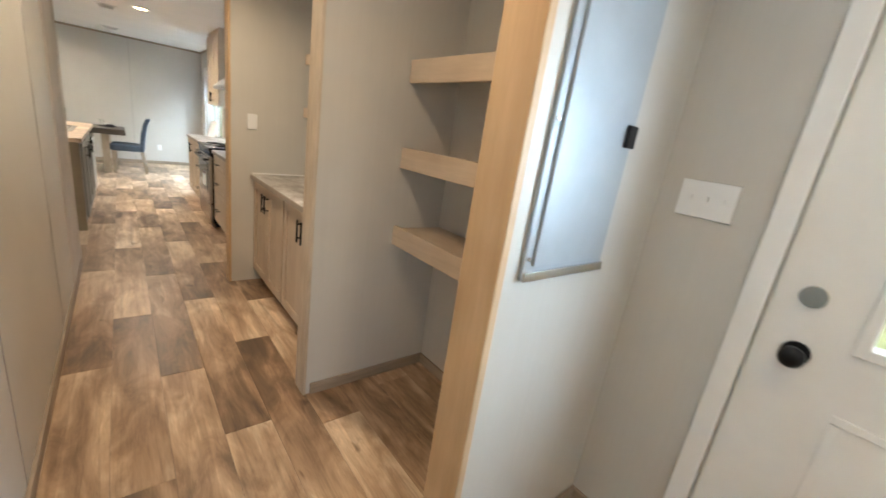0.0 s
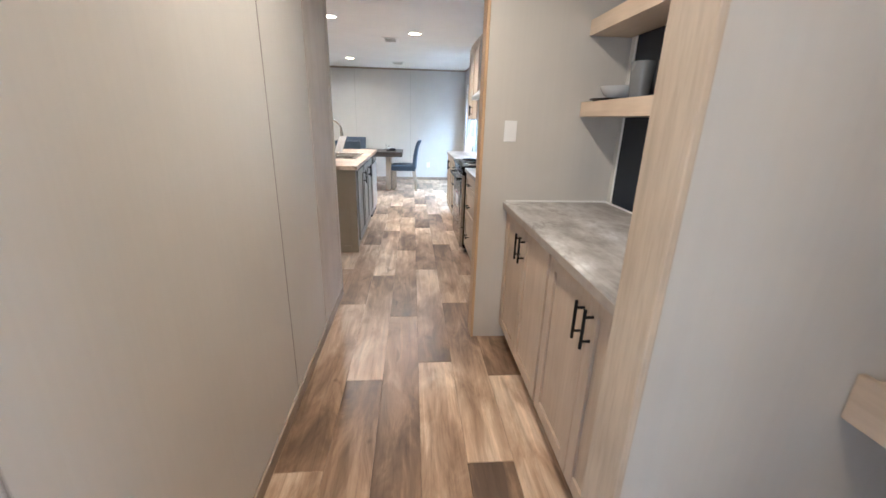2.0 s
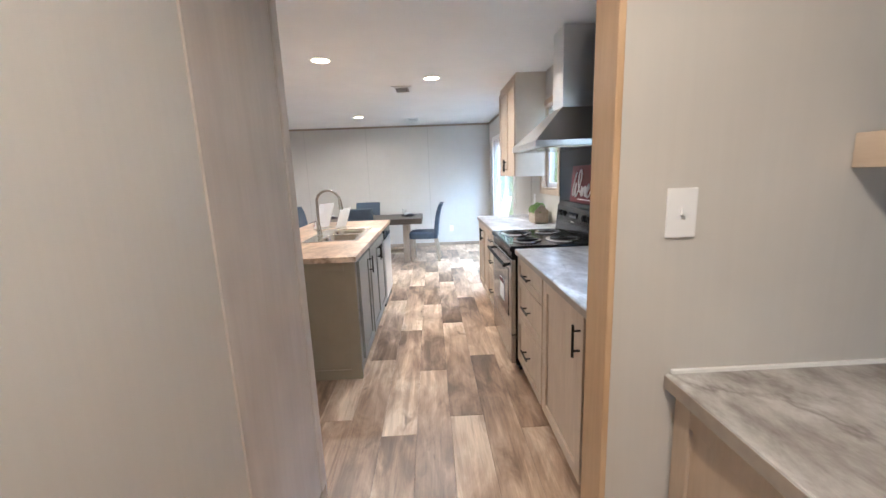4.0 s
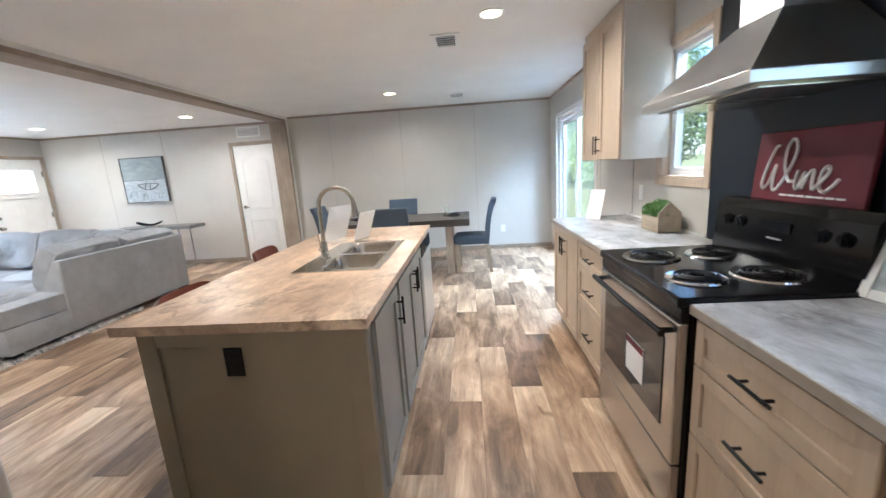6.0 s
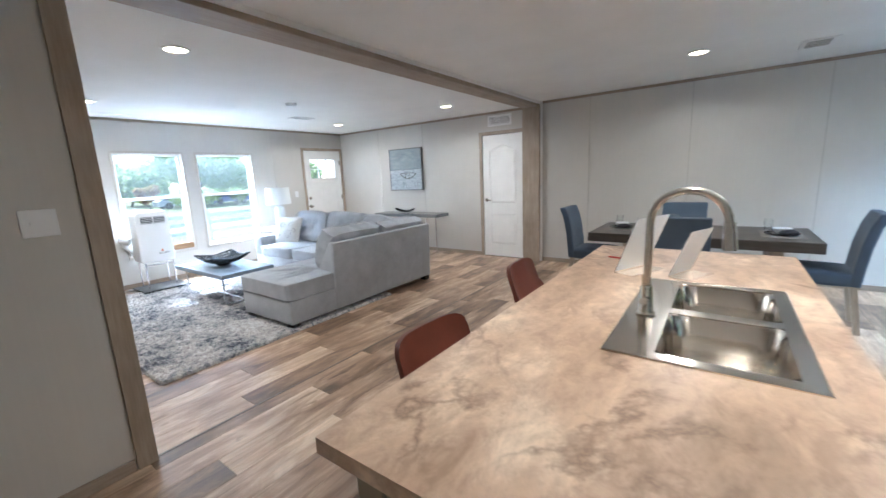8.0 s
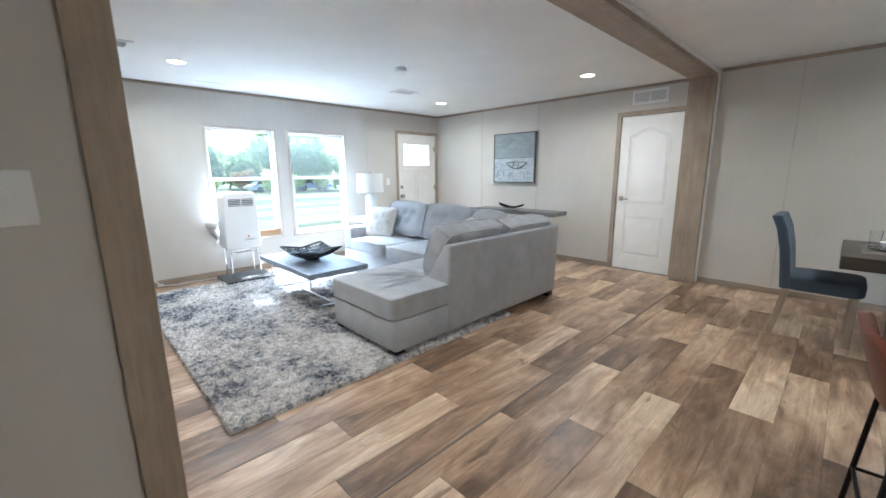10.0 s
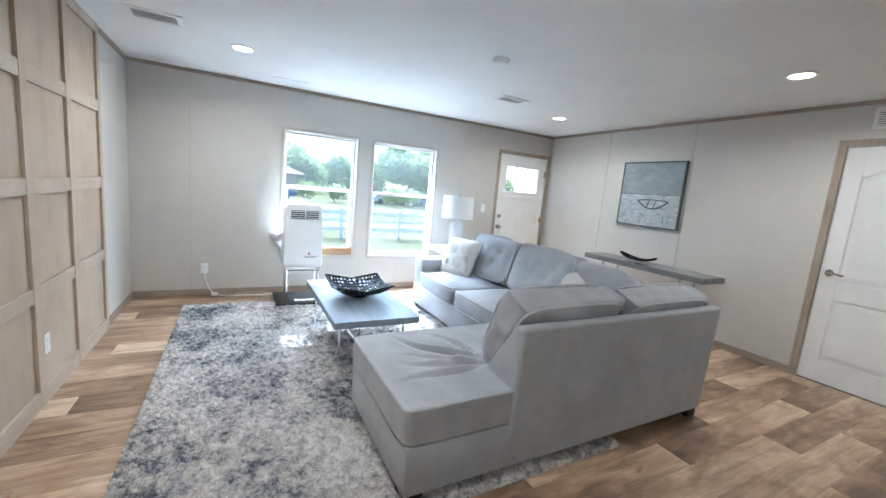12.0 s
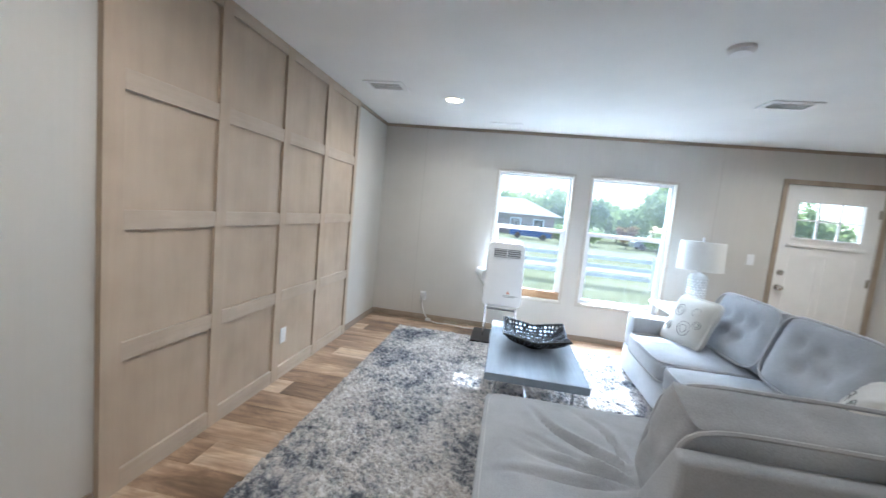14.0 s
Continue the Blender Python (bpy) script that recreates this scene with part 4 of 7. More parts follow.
def base_unit(y0, y1, xf, xb, label, layout, mat=None, group="", ztop=0.885, side=-1, toe=True):
    """A base cabinet against a wall that runs along y. layout: doors or drawers."""
    m = mat or MAPLE
    c = thing("base_cabinet", ((xf + xb) / 2, (y0 + y1) / 2, 0), label, "cabinet", group)
    bm = boxes((xf - side * 0.02, xb, y0 + 0.001, y1 - 0.001, 0.1 if toe else 0.0, ztop))
    if toe:
        box(bm, xf - side * 0.075, xb, y0 + 0.001, y1 - 0.001, 0, 0.1)
    else:
        box(bm, xf - side * 0.02, xf - side * 0.018, y0, y1, 0, 0.1)
    part("body", bm, m, c)
    part("face_frame", boxes((xf, xf - side * 0.019, y0 + 0.001, y0 + 0.03, 0.1, ztop), (xf, xf - side * 0.019, y1 - 0.03, y1 - 0.001, 0.1, ztop),
                             (xf, xf - side * 0.019, y0 + 0.03, y1 - 0.03, ztop - 0.03, ztop), (xf, xf - side * 0.019, y0 + 0.03, y1 - 0.03, 0.1, 0.13)), m, c)
    if layout == "doors":
        ym = (y0 + y1) / 2
        door_part(c, xf + side * 0.001, y0 + 0.012, ym - 0.002, 0.115, ztop - 0.012, m, "hi", side)
        door_part(c, xf + side * 0.001, ym + 0.002, y1 - 0.012, 0.115, ztop - 0.012, m, "lo", side)
    elif layout == "door":
        door_part(c, xf + side * 0.001, y0 + 0.012, y1 - 0.012, 0.115, ztop - 0.012, m, "lo", side)
    elif layout == "door_hi":
        door_part(c, xf + side * 0.001, y0 + 0.012, y1 - 0.012, 0.115, ztop - 0.012, m, "hi", side)
    else:
        zs = (0.115, 0.455, 0.715, ztop - 0.012)
        for a, b in zip(zs, zs[1:]):
            d = front("drawer", c, xf + side * 0.001, y0 + 0.012, y1 - 0.012, a + 0.003, b - 0.003, m, side, 0.045)
            part("handle", pull(xf + side * 0.02, (y0 + y1) / 2, (a + b) / 2, "y", 0.15, side), BLACK, d, "black bar handle", smooth=True)
    return c


CF = 1.10
base_unit(3.887, 4.30, CF, XR, "pale maple base cabinet with one shaker door", "door", group="kitchen base cabinets")
base_unit(4.30, 4.88, CF, XR, "pale maple base cabinet with a single shaker door", "door", group="kitchen base cabinets")
base_unit(4.88, 5.495, CF, XR, "pale maple drawer cabinet beside the stove", "drawers", group="kitchen base cabinets")
base_unit(6.315, 6.92, CF, XR, "pale maple drawer cabinet beside the stove", "drawers", group="kitchen base cabinets")
base_unit(6.92, 7.69, CF, XR, "pale maple base cabinet with two shaker doors", "doors", group="kitchen base cabinets")


def worktop(name, x0, x1, y0, y1, z0, z1, label, bev=0.006):
    w = single(name, boxes((x0, x1, y0, y1, z0, z1), bev=bev), STONE_DAYLIT, label, "worktop")
    part("edge_band", boxes((x0 - 0.002, x0 - 0.0002, y0 + 0.002, y1 - 0.002, z0 + 0.001, z1 - 0.005)), EDGE, w)
    return w


worktop("worktop", 1.065, XR - 0.002, 3.888, 5.50, 0.886, 0.922, "stone-look laminate worktop on the maple cabinets")
worktop("worktop", 1.065, XR - 0.002, 6.31, 7.72, 0.886, 0.922, "stone-look laminate worktop under the narrow window")
struct("trim_backsplash", boxes((XR - 0.012, XR - 0.001, 6.56, 7.72, 0.923, 0.935), (XR - 0.012, XR - 0.001, 3.888, 5.33, 0.923, 0.933)), WHITE)

# navy feature board behind the stove
struct("wall_navy_kitchen", boxes((XR - 0.006, XR - 0.0005, 5.35, 6.55, 0.3, CK - 0.001)), NAVY)

# wall cabinet
uc = thing("wall_cabinet", (1.55, 7.51, 1.40), "pale maple wall cabinet with two shaker doors", "cabinet")
part("body", boxes((1.415, XR - 0.001, 7.07, 7.96, 1.40, CK - 0.002)), MAPLE, uc)
part("side_panel", boxes((1.41, XR - 0.001, 7.062, 7.069, 1.395, CK - 0.002)), plain("melamine", (0.62, 0.56, 0.48), 0.4, vary=0.04), uc)
door_part(uc, 1.414, 7.075, 7.512, 1.405, CK - 0.06, MAPLE, "hi", -1, False)
door_part(uc, 1.414, 7.518, 7.955, 1.405, CK - 0.06, MAPLE, "lo", -1, False)

# ---- stove ----
SY0, SY1, SF = 5.507, 6.303, 1.055
st = thing("stove", (1.37, 5.9, 0), "freestanding electric coil stove, black top and stainless front", "stove")
part("body", boxes((SF + 0.02, XR - 0.03, SY0, SY1, 0.05, 0.90), bev=0.004), BLACKP, st)
for fx_ in (SF + 0.05, XR - 0.12):
    for fy_ in (SY0 + 0.03, SY1 - 0.08):
        part("foot", boxes((fx_, fx_ + 0.05, fy_, fy_ + 0.05, 0, 0.05)), RUBBER, st)
part("cooktop", boxes((SF - 0.025, XR - 0.035, SY0 - 0.004, SY1 + 0.004, 0.90, 0.938), bev=0.01), BLACKP, st, "glossy black enamel cooktop")
for bx, by, r in ((1.20, 5.72, 0.085), (1.20, 6.09, 0.105), (1.47, 5.72, 0.105), (1.47, 6.09, 0.085)):
    bl = part("burner", lathe(bmesh.new(), [(r + 0.022, 0.939), (r + 0.018, 0.946), (r, 0.942), (0.02, 0.9395), (0.0, 0.9395)], (bx, by, 0), 32), CHROME, st, "chrome drip bowl", smooth=True)
    cb = bmesh.new()
    turns, pts = 4, []
    for k in range(turns * 24 + 1):
        a = 2 * math.pi * k / 24
        rr = 0.022 + (r - 0.026) * k / (turns * 24)
        pts.append((bx + rr * math.cos(a), by + rr * math.sin(a), 0.951))
    tube(cb, pts, 0.0055, 6)
    part("coil", cb, BLACK, bl, "black spiral heating coil", smooth=True)
bg = bmesh.new()
prism(bg, [(1.60, 0.938), (XR - 0.012, 0.938), (XR - 0.012, 1.185), (1.648, 1.185), (1.62, 1.15)], "y", SY0, SY1)
back = part("backguard", bg, BLACKP, st, "black control panel")
for ky in (5.60, 5.69, 6.12, 6.21):
    k = bmesh.new()
    cyl(k, (1.623, ky, 1.09), (1.60, ky, 1.085), 0.026, 0.022, 18)
    box(k, 1.594, 1.603, ky - 0.004, ky + 0.004, 1.066, 1.106)
    part("knob", k, BLACK, back, smooth=True)
part("display", boxes((1.608, 1.622, 5.83, 5.99, 1.07, 1.11)), DARKGLASS, back)
part("lettering_bar", boxes((1.608, 1.613, 5.87, 5.95, 1.035, 1.043)), NICKEL, back)
part("control_strip", boxes((SF - 0.012, SF + 0.02, SY0 + 0.001, SY1 - 0.001, 0.845, 0.899), bev=0.004), BLACKP, st)
od = part("oven_door", boxes((SF - 0.018, SF + 0.019, SY0 + 0.004, SY1 - 0.004, 0.29, 0.843), bev=0.006), STOVE_STEEL, st, "stainless oven door")
part("oven_window", boxes((SF - 0.022, SF - 0.017, SY0 + 0.09, SY1 - 0.09, 0.40, 0.76), bev=0.002), DARKGLASS, od)
hb = bmesh.new()
tube(hb, [(SF - 0.06, SY0 + 0.03, 0.80), (SF - 0.066, 5.9, 0.80), (SF - 0.06, SY1 - 0.03, 0.80)], 0.013, 10)
for hy in (SY0 + 0.06, SY1 - 0.06):
    cyl(hb, (SF - 0.018, hy, 0.80), (SF - 0.06, hy, 0.80), 0.011, n=8)
part("oven_handle", hb, BLACKP, od, "black bar oven handle", smooth=True)
part("sticker", boxes((SF - 0.0245, SF - 0.0225, 5.75, 5.92, 0.47, 0.63)), PAPER, od, "white paper sticker with a red band")
part("sticker_band", boxes((SF - 0.0255, SF - 0.0246, 5.75, 5.92, 0.60, 0.63)), RED, od)
part("storage_drawer", boxes((SF - 0.015, SF + 0.019, SY0 + 0.004, SY1 - 0.004, 0.065, 0.283), bev=0.006), STOVE_STEEL, st, "stainless storage drawer")

# ---- range hood ----
hd = thing("range_hood", (1.46, 5.905, 1.605), "stainless chimney range hood on the navy wall", "range hood")
hy0, hy1, hxf = 5.53, 6.285, 1.21
part("rim", boxes((hxf, XR - 0.008, hy0, hy1, 1.605, 1.645), bev=0.003), STEEL, hd)
cn = bmesh.new()
lo = [cn.verts.new(p) for p in ((hxf + 0.004, hy0 + 0.004, 1.646), (XR - 0.009, hy0 + 0.004, 1.646), (XR - 0.009, hy1 - 0.004, 1.646), (hxf + 0.004, hy1 - 0.004, 1.646))]
hi = [cn.verts.new(p) for p in ((1.47, 5.79, 1.89), (XR - 0.009, 5.79, 1.89), (XR - 0.009, 6.03, 1.89), (1.47, 6.03, 1.89))]
for k in range(4):
    cn.faces.new((lo[k], lo[(k + 1) % 4], hi[(k + 1) % 4], hi[k]))
cn.faces.new(lo[::-1])
cn.faces.new(hi)
part("canopy", cn, STEEL, hd)
part("chimney", boxes((1.475, XR - 0.009, 5.795, 6.025, 1.891, CK - 0.001), bev=0.002), STEEL, hd)
for k in range(2):
    part("filter", boxes((hxf + 0.06, XR - 0.06, hy0 + 0.05 + 0.34 * k, hy0 + 0.36 + 0.34 * k, 1.597, 1.604)), NICKEL, hd)

# ---- things on the kitchen worktops ----
sg = thing("wall_sign", (1.69, 5.885, 1.186), "burgundy board sign reading Wine on top of the stove", "sign")
lean = Matrix.Translation((1.668, 5.885, 1.186)) @ Euler((0, radians(5), 0)).to_matrix().to_4x4()
bm = boxes((0, 0.018, -0.27, 0.27, 0, 0.29), bev=0.003)
bm.transform(lean)
part("board", bm, RED, sg)


def script_stroke(bm, pts, r):
    """A smooth pen stroke through points given across and up the board."""
    q = [Vector((-0.0035, 0.27 - 0.54 * u, 0.29 * v)) for u, v in pts]
    q = [q[0]] + q + [q[-1]]
    line = []
    for i in range(1, len(q) - 2):
        for k in range(6):
            a = k / 6
            line.append(0.5 * (2 * q[i] + (q[i + 1] - q[i - 1]) * a + (2 * q[i - 1] - 5 * q[i] + 4 * q[i + 1] - q[i + 2]) * a * a + (3 * q[i] - q[i - 1] - 3 * q[i + 1] + q[i + 2]) * a ** 3))
    tube(bm, line + [q[-2]], r, 6)


ink = bmesh.new()
script_stroke(ink, [(0.24, 0.80), (0.20, 0.76), (0.14, 0.46), (0.115, 0.25), (0.14, 0.17), (0.19, 0.28), (0.24, 0.52), (0.225, 0.30), (0.235, 0.17), (0.28, 0.18), (0.35, 0.38), (0.41, 0.65), (0.40, 0.83), (0.355, 0.87), (0.315, 0.72), (0.325, 0.5), (0.38, 0.30), (0.42, 0.30)], 0.0062)
script_stroke(ink, [(0.46, 0.45), (0.445, 0.26), (0.475, 0.2), (0.52, 0.42), (0.515, 0.2), (0.55, 0.38), (0.59, 0.45), (0.595, 0.3), (0.61, 0.2), (0.65, 0.27), (0.715, 0.42), (0.70, 0.5), (0.66, 0.42), (0.655, 0.25), (0.70, 0.17), (0.76, 0.25), (0.80, 0.34)], 0.0065)
ink.transform(lean)
part("lettering", ink, PAPER, sg, "white script lettering", smooth=True)
bm = boxes(*[(-0.002, 0.0, 0.10 - 0.044 * k - 0.036, 0.10 - 0.044 * k, 0.024, 0.032) for k in range(7)])
bm.transform(lean)
part("small_lettering", bm, PAPER, sg)


def picture_frame(x, y, turn, label, w=0.17, h=0.30, tint=(0.45, 0.5, 0.52)):
    f = thing("photo_frame", (x, y, 0.923), label, "photo frame", "leaning photo frames")
    m = Matrix.Translation((x, y, 0.924)) @ Euler((0, radians(18), radians(turn))).to_matrix().to_4x4()
    fr = boxes((0, 0.016, -w / 2, -w / 2 + 0.032, 0, h), (0, 0.016, w / 2 - 0.032, w / 2, 0, h), (0, 0.016, -w / 2 + 0.032, w / 2 - 0.032, 0, 0.032), (0, 0.016, -w / 2 + 0.032, w / 2 - 0.032, h - 0.032, h), bev=0.003)
    ph = boxes((0.007, 0.012, -w / 2 + 0.032, w / 2 - 0.032, 0.032, h - 0.032))
    for b2 in (fr, ph):
        b2.transform(m)
    part("frame", fr, WHITE, f)
    pm, t, b = nodes("photo_print", 0.25)
    n = tex_noise(t, coords(t), 7, 3)
    t.links.new(ramp(t, n, [(0.35, scaled(tint, 0.4)), (0.5, tint), (0.65, (0.7, 0.72, 0.74))]), b.inputs["Base Color"])
    part("print", ph, pm, f, "pale faded landscape print")


picture_frame(1.595, 5.43, 6, "white photo frame leaning beside the stove")
picture_frame(1.535, 5.22, 8, "white photo frame leaning before another", tint=(0.5, 0.42, 0.38))

pl = thing("herb_planter", (1.60, 6.88, 0.922), "small wooden box planter with green herbs", "planter")
bm = boxes((1.535, 1.665, 6.76, 7.0, 0.923, 1.02), bev=0.003)
part("box", bm, streaked("planter_wood", (0.33, 0.27, 0.2), (0.47, 0.4, 0.31), "y", 0.7), pl)
prism(hb := bmesh.new(), [(1.53, 0.93), (1.67, 0.93), (1.67, 1.05), (1.60, 1.12), (1.53, 1.05)], "y", 6.745, 6.758)
part("end_board", hb, bpy.data.materials["planter_wood"], pl)
rng = random.Random(4)
me = crown_bm(rng, [((1.60 + rng.uniform(-0.02, 0.02), 6.80 + 0.028 * k, 1.055 + rng.uniform(-0.01, 0.025)), 0.055) for k in range(7)], 900, 0.016)
me.materials.append(leaf_mat("herb_leaves", (0.05, 0.14, 0.03), (0.16, 0.30, 0.09)))
o = new("herbs", me)
o.parent, o.matrix_parent_inverse = pl, Matrix.Translation(-BASE[pl.name])

cs = thing("card_stand", (1.39, 7.55, 0.922), "white folded card standing on the worktop", "card")
bm = boxes((0, 0.004, -0.07, 0.07, 0, 0.25))
bm.transform(Matrix.Translation((1.37, 7.55, 0.923)) @ Euler((0, radians(16), radians(35))).to_matrix().to_4x4())
part("card", bm, PAPER, cs)

# wooden word cut-out on the near window's sill
wc = thing("word_cutout", (1.735, 4.95, 1.253), "pale wooden script cut-out on the window sill", "ornament")
bm = bmesh.new()
for k in range(11):
    y_ = 5.20 - 0.062 * k
    tall = 0.085 + 0.03 * math.sin(k * 1.9) ** 2
    prism(bm, [(y_, 1.268), (y_ - 0.036, 1.268), (y_ - 0.066, 1.268 + tall), (y_ - 0.03, 1.268 + tall)], "x", 1.738, 1.756)
part("letters", bm, PALEWOOD, wc, "slanting cut-out letters")
bm = bmesh.new()
tube(bm, [(1.747, 5.24, 1.345), (1.747, 5.17, 1.362), (1.747, 5.08, 1.368), (1.747, 5.01, 1.392), (1.747, 4.985, 1.412)], 0.011, 8)
part("flourish", bm, PALEWOOD, wc, smooth=True)
part("foot_bar", boxes((1.735, 1.759, 4.50, 5.22, 1.254, 1.2675), (1.739, 1.755, 4.50, 5.12, 1.335, 1.352), bev=0.002), PALEWOOD, wc)


def wall_plate(name, label, m, kind, gang=1, mat=None):
    """A cover plate on a wall, built looking along -y, with rockers or sockets, then placed by m."""
    w = thing(name, m.translation, label, "light switch" if kind == "switch" else "outlet")
    wd = 0.072 + 0.046 * (gang - 1)
    bm = boxes((-wd / 2, wd / 2, -0.006, 0, -0.058, 0.058), bev=0.0025)
    bm.transform(m)
    part("plate", bm, mat or WHITE_P, w)
    for g in range(gang):
        cx = (g - (gang - 1) / 2) * 0.046
        if kind == "switch":
            bm = boxes((cx - 0.005, cx + 0.005, -0.014, -0.006, -0.004, 0.012))
            bm.transform(m)
            part("toggle", bm, mat or WHITE_P, w)
        else:
            for dz in (-0.02, 0.02):
                bm = boxes((cx - 0.016, cx + 0.016, -0.0085, -0.006, dz - 0.013, dz + 0.013), bev=0.002)
                bm.transform(m)
                part("socket", bm, mat or WHITE_P, w)
    return w


wall_plate("wall_switch", "white single toggle switch plate on the bar partition", pose(1.085, 3.774, 1.33), "switch")
wall_plate("wall_switch", "white double toggle switch plate on the stub wall", pose(BX1 + 0.001, 5.40, 1.30, 0, 0, 90), "switch", 2)
wall_plate("wall_switch", "white triple toggle switch plate beside the entry door", pose(XR - 0.001, 0.76, 1.35, 0, 0, -90), "switch", 3)
wall_plate("wall_outlet", "white outlet on the panelled wall", pose(-5.17, BY + 0.016, 0.33, 0, 0, 180), "outlet")
wall_plate("wall_outlet", "white outlet low on the stub wall", pose(BX1 + 0.001, 4.95, 0.31, 0, 0, 90), "outlet")
wall_plate("wall_outlet", "white outlet above the worktop under the window", pose(XR - 0.001, 5.02, 1.08, 0, 90, -90), "outlet")
wall_plate("wall_outlet", "white outlet on the navy bar wall", pose(XR - 0.008, 3.39, 1.11, 0, 90, -90), "outlet")
wall_plate("wall_outlet", "white outlet on the backsplash under the wall cabinet", pose(XR - 0.001, 7.45, 1.13, 0, 0, -90), "outlet")
wall_plate("wall_outlet", "white outlet under the dining wall", pose(0.9, YN - 0.001, 0.35), "outlet")
wall_plate("wall_switch", "white switch plate beside the front door", pose(XW + 0.001, 9.72, 1.18, 0, 0, 90), "switch", 1)
single("wall_hanging", boxes((BX1 + 0.001, BX1 + 0.02, 4.90, 5.035, 1.375, 1.62), bev=0.004), GREEN, "green card holder hung on the stub wall", "wall hanging")

# ---- island ----
IX0, IX1, IY0, IY1 = -0.985, -0.024, 5.465, 7.735
il = thing("kitchen_island", (-0.5, 6.6, 0), "olive-grey painted kitchen island with shaker doors", "kitchen island")
bx0, bx1, by0, by1 = -0.938, -0.050, 5.52, 7.68
part("body", boxes((-0.66, bx1 - 0.02, by0 + 0.031, 7.055, 0.0, 0.70)), OLIVE, il)
part("end_panel", boxes((bx0, bx1, by0 + 0.012, by0 + 0.03, 0, 0.884)), OLIVE, il)
part("end_frame", boxes((bx0, bx0 + 0.075, by0, by0 + 0.0115, 0, 0.884), (bx1 - 0.075, bx1, by0, by0 + 0.0115, 0, 0.884), (bx0 + 0.075, bx1 - 0.075, by0, by0 + 0.0115, 0, 0.075), (bx0 + 0.075, bx1 - 0.075, by0, by0 + 0.0115, 0.81, 0.884), bev=0.002), OLIVE, il)
part("far_panel", boxes((bx0, bx1, by1 - 0.02, by1, 0, 0.884)), OLIVE, il)
part("back_panel", boxes((-0.68, -0.662, by0 + 0.031, by1 - 0.021, 0, 0.884)), OLIVE, il)
part("face_frame", boxes((bx1 - 0.019, bx1, by0 + 0.031, by0 + 0.08, 0.1, 0.884), (bx1 - 0.019, bx1, by0 + 0.08, 7.055, 0.86, 0.884), (bx1 - 0.019, bx1, by0 + 0.08, 7.055, 0.09, 0.12)), OLIVE_D, il)
for a, b, hnd in ((5.60, 6.05, "hi"), (6.11, 6.56, "hi"), (6.565, 7.02, "lo")):
    door_part(il, bx1 + 0.001, a, b, 0.12, 0.86, OLIVE_D, hnd, 1)
dw = thing("dishwasher", (-0.35, 7.36, 0), "stainless built-in dishwasher at the end of the island", "dishwasher")
part("body", boxes((-0.65, bx1 - 0.002, 7.065, 7.652, 0.02, 0.88)), BLACK, dw)
part("door", boxes((bx1 - 0.001, bx1 + 0.022, 7.07, 7.648, 0.11, 0.76), bev=0.006), STEEL, dw)
part("control_panel", boxes((bx1 - 0.001, bx1 + 0.024, 7.07, 7.648, 0.765, 0.875), bev=0.006), BLACKP, dw)
part("vent", boxes((bx1 + 0.022, bx1 + 0.024, 7.12, 7.25, 0.79, 0.85)), BLACK, dw)

# worktop of the island with the sink's cut-out
sx0, sx1, sy0, sy1 = -0.605, -0.135, 6.145, 6.98
wt = bmesh.new()
for r in ((IX0, sx0 + 0.02, IY0, IY1), (sx1 - 0.02, IX1, IY0, IY1), (sx0 + 0.02, sx1 - 0.02, IY0, sy0 + 0.02), (sx0 + 0.02, sx1 - 0.02, sy1 - 0.02, IY1)):
    box(wt, r[0], r[1], r[2], r[3], 0.885, 0.922)
bmesh.ops.remove_doubles(wt, verts=wt.verts[:], dist=0.0005)
single("island_worktop", wt, STONE_LAMPLIT, "stone-look laminate worktop of the island with a sink cut-out", "worktop")
wall_plate("wall_outlet", "black outlet plate on the island's end panel", pose(-0.57, by0 + 0.011, 0.742), "outlet", 1, BLACK)

# double-bowl sink
sk = thing("kitchen_sink", ((sx0 + sx1) / 2, (sy0 + sy1) / 2, 0.92), "stainless double-bowl drop-in sink", "sink")


def sink_bowl(x0, x1, y0, y1, depth):
    """A pressed bowl: rounded corners, sloped walls, flat floor."""
    bm = bmesh.new()
    def ring(inset, z, r):
        out = []
        xa, xb, ya, yb = x0 + inset, x1 - inset, y0 + inset, y1 - inset
        for cx, cy, a0 in ((xb - r, yb - r, 0), (xa + r, yb - r, 90), (xa + r, ya + r, 180), (xb - r, ya + r, 270)):
            for k in range(7):
                a = radians(a0 + 15 * k)
                out.append(bm.verts.new((cx + r * math.cos(a), cy + r * math.sin(a), z)))
        return out
    rings = [ring(0, 0.9265, 0.07), ring(0.006, 0.918, 0.07), ring(0.016, 0.80, 0.068), ring(0.03, 0.926 - depth + 0.012, 0.062), ring(0.05, 0.926 - depth, 0.05)]
    for a, b in zip(rings, rings[1:]):
        for k in range(28):
            bm.faces.new((b[k], b[(k + 1) % 28], a[(k + 1) % 28], a[k]))
    bm.faces.new(rings[-1])
    return bm


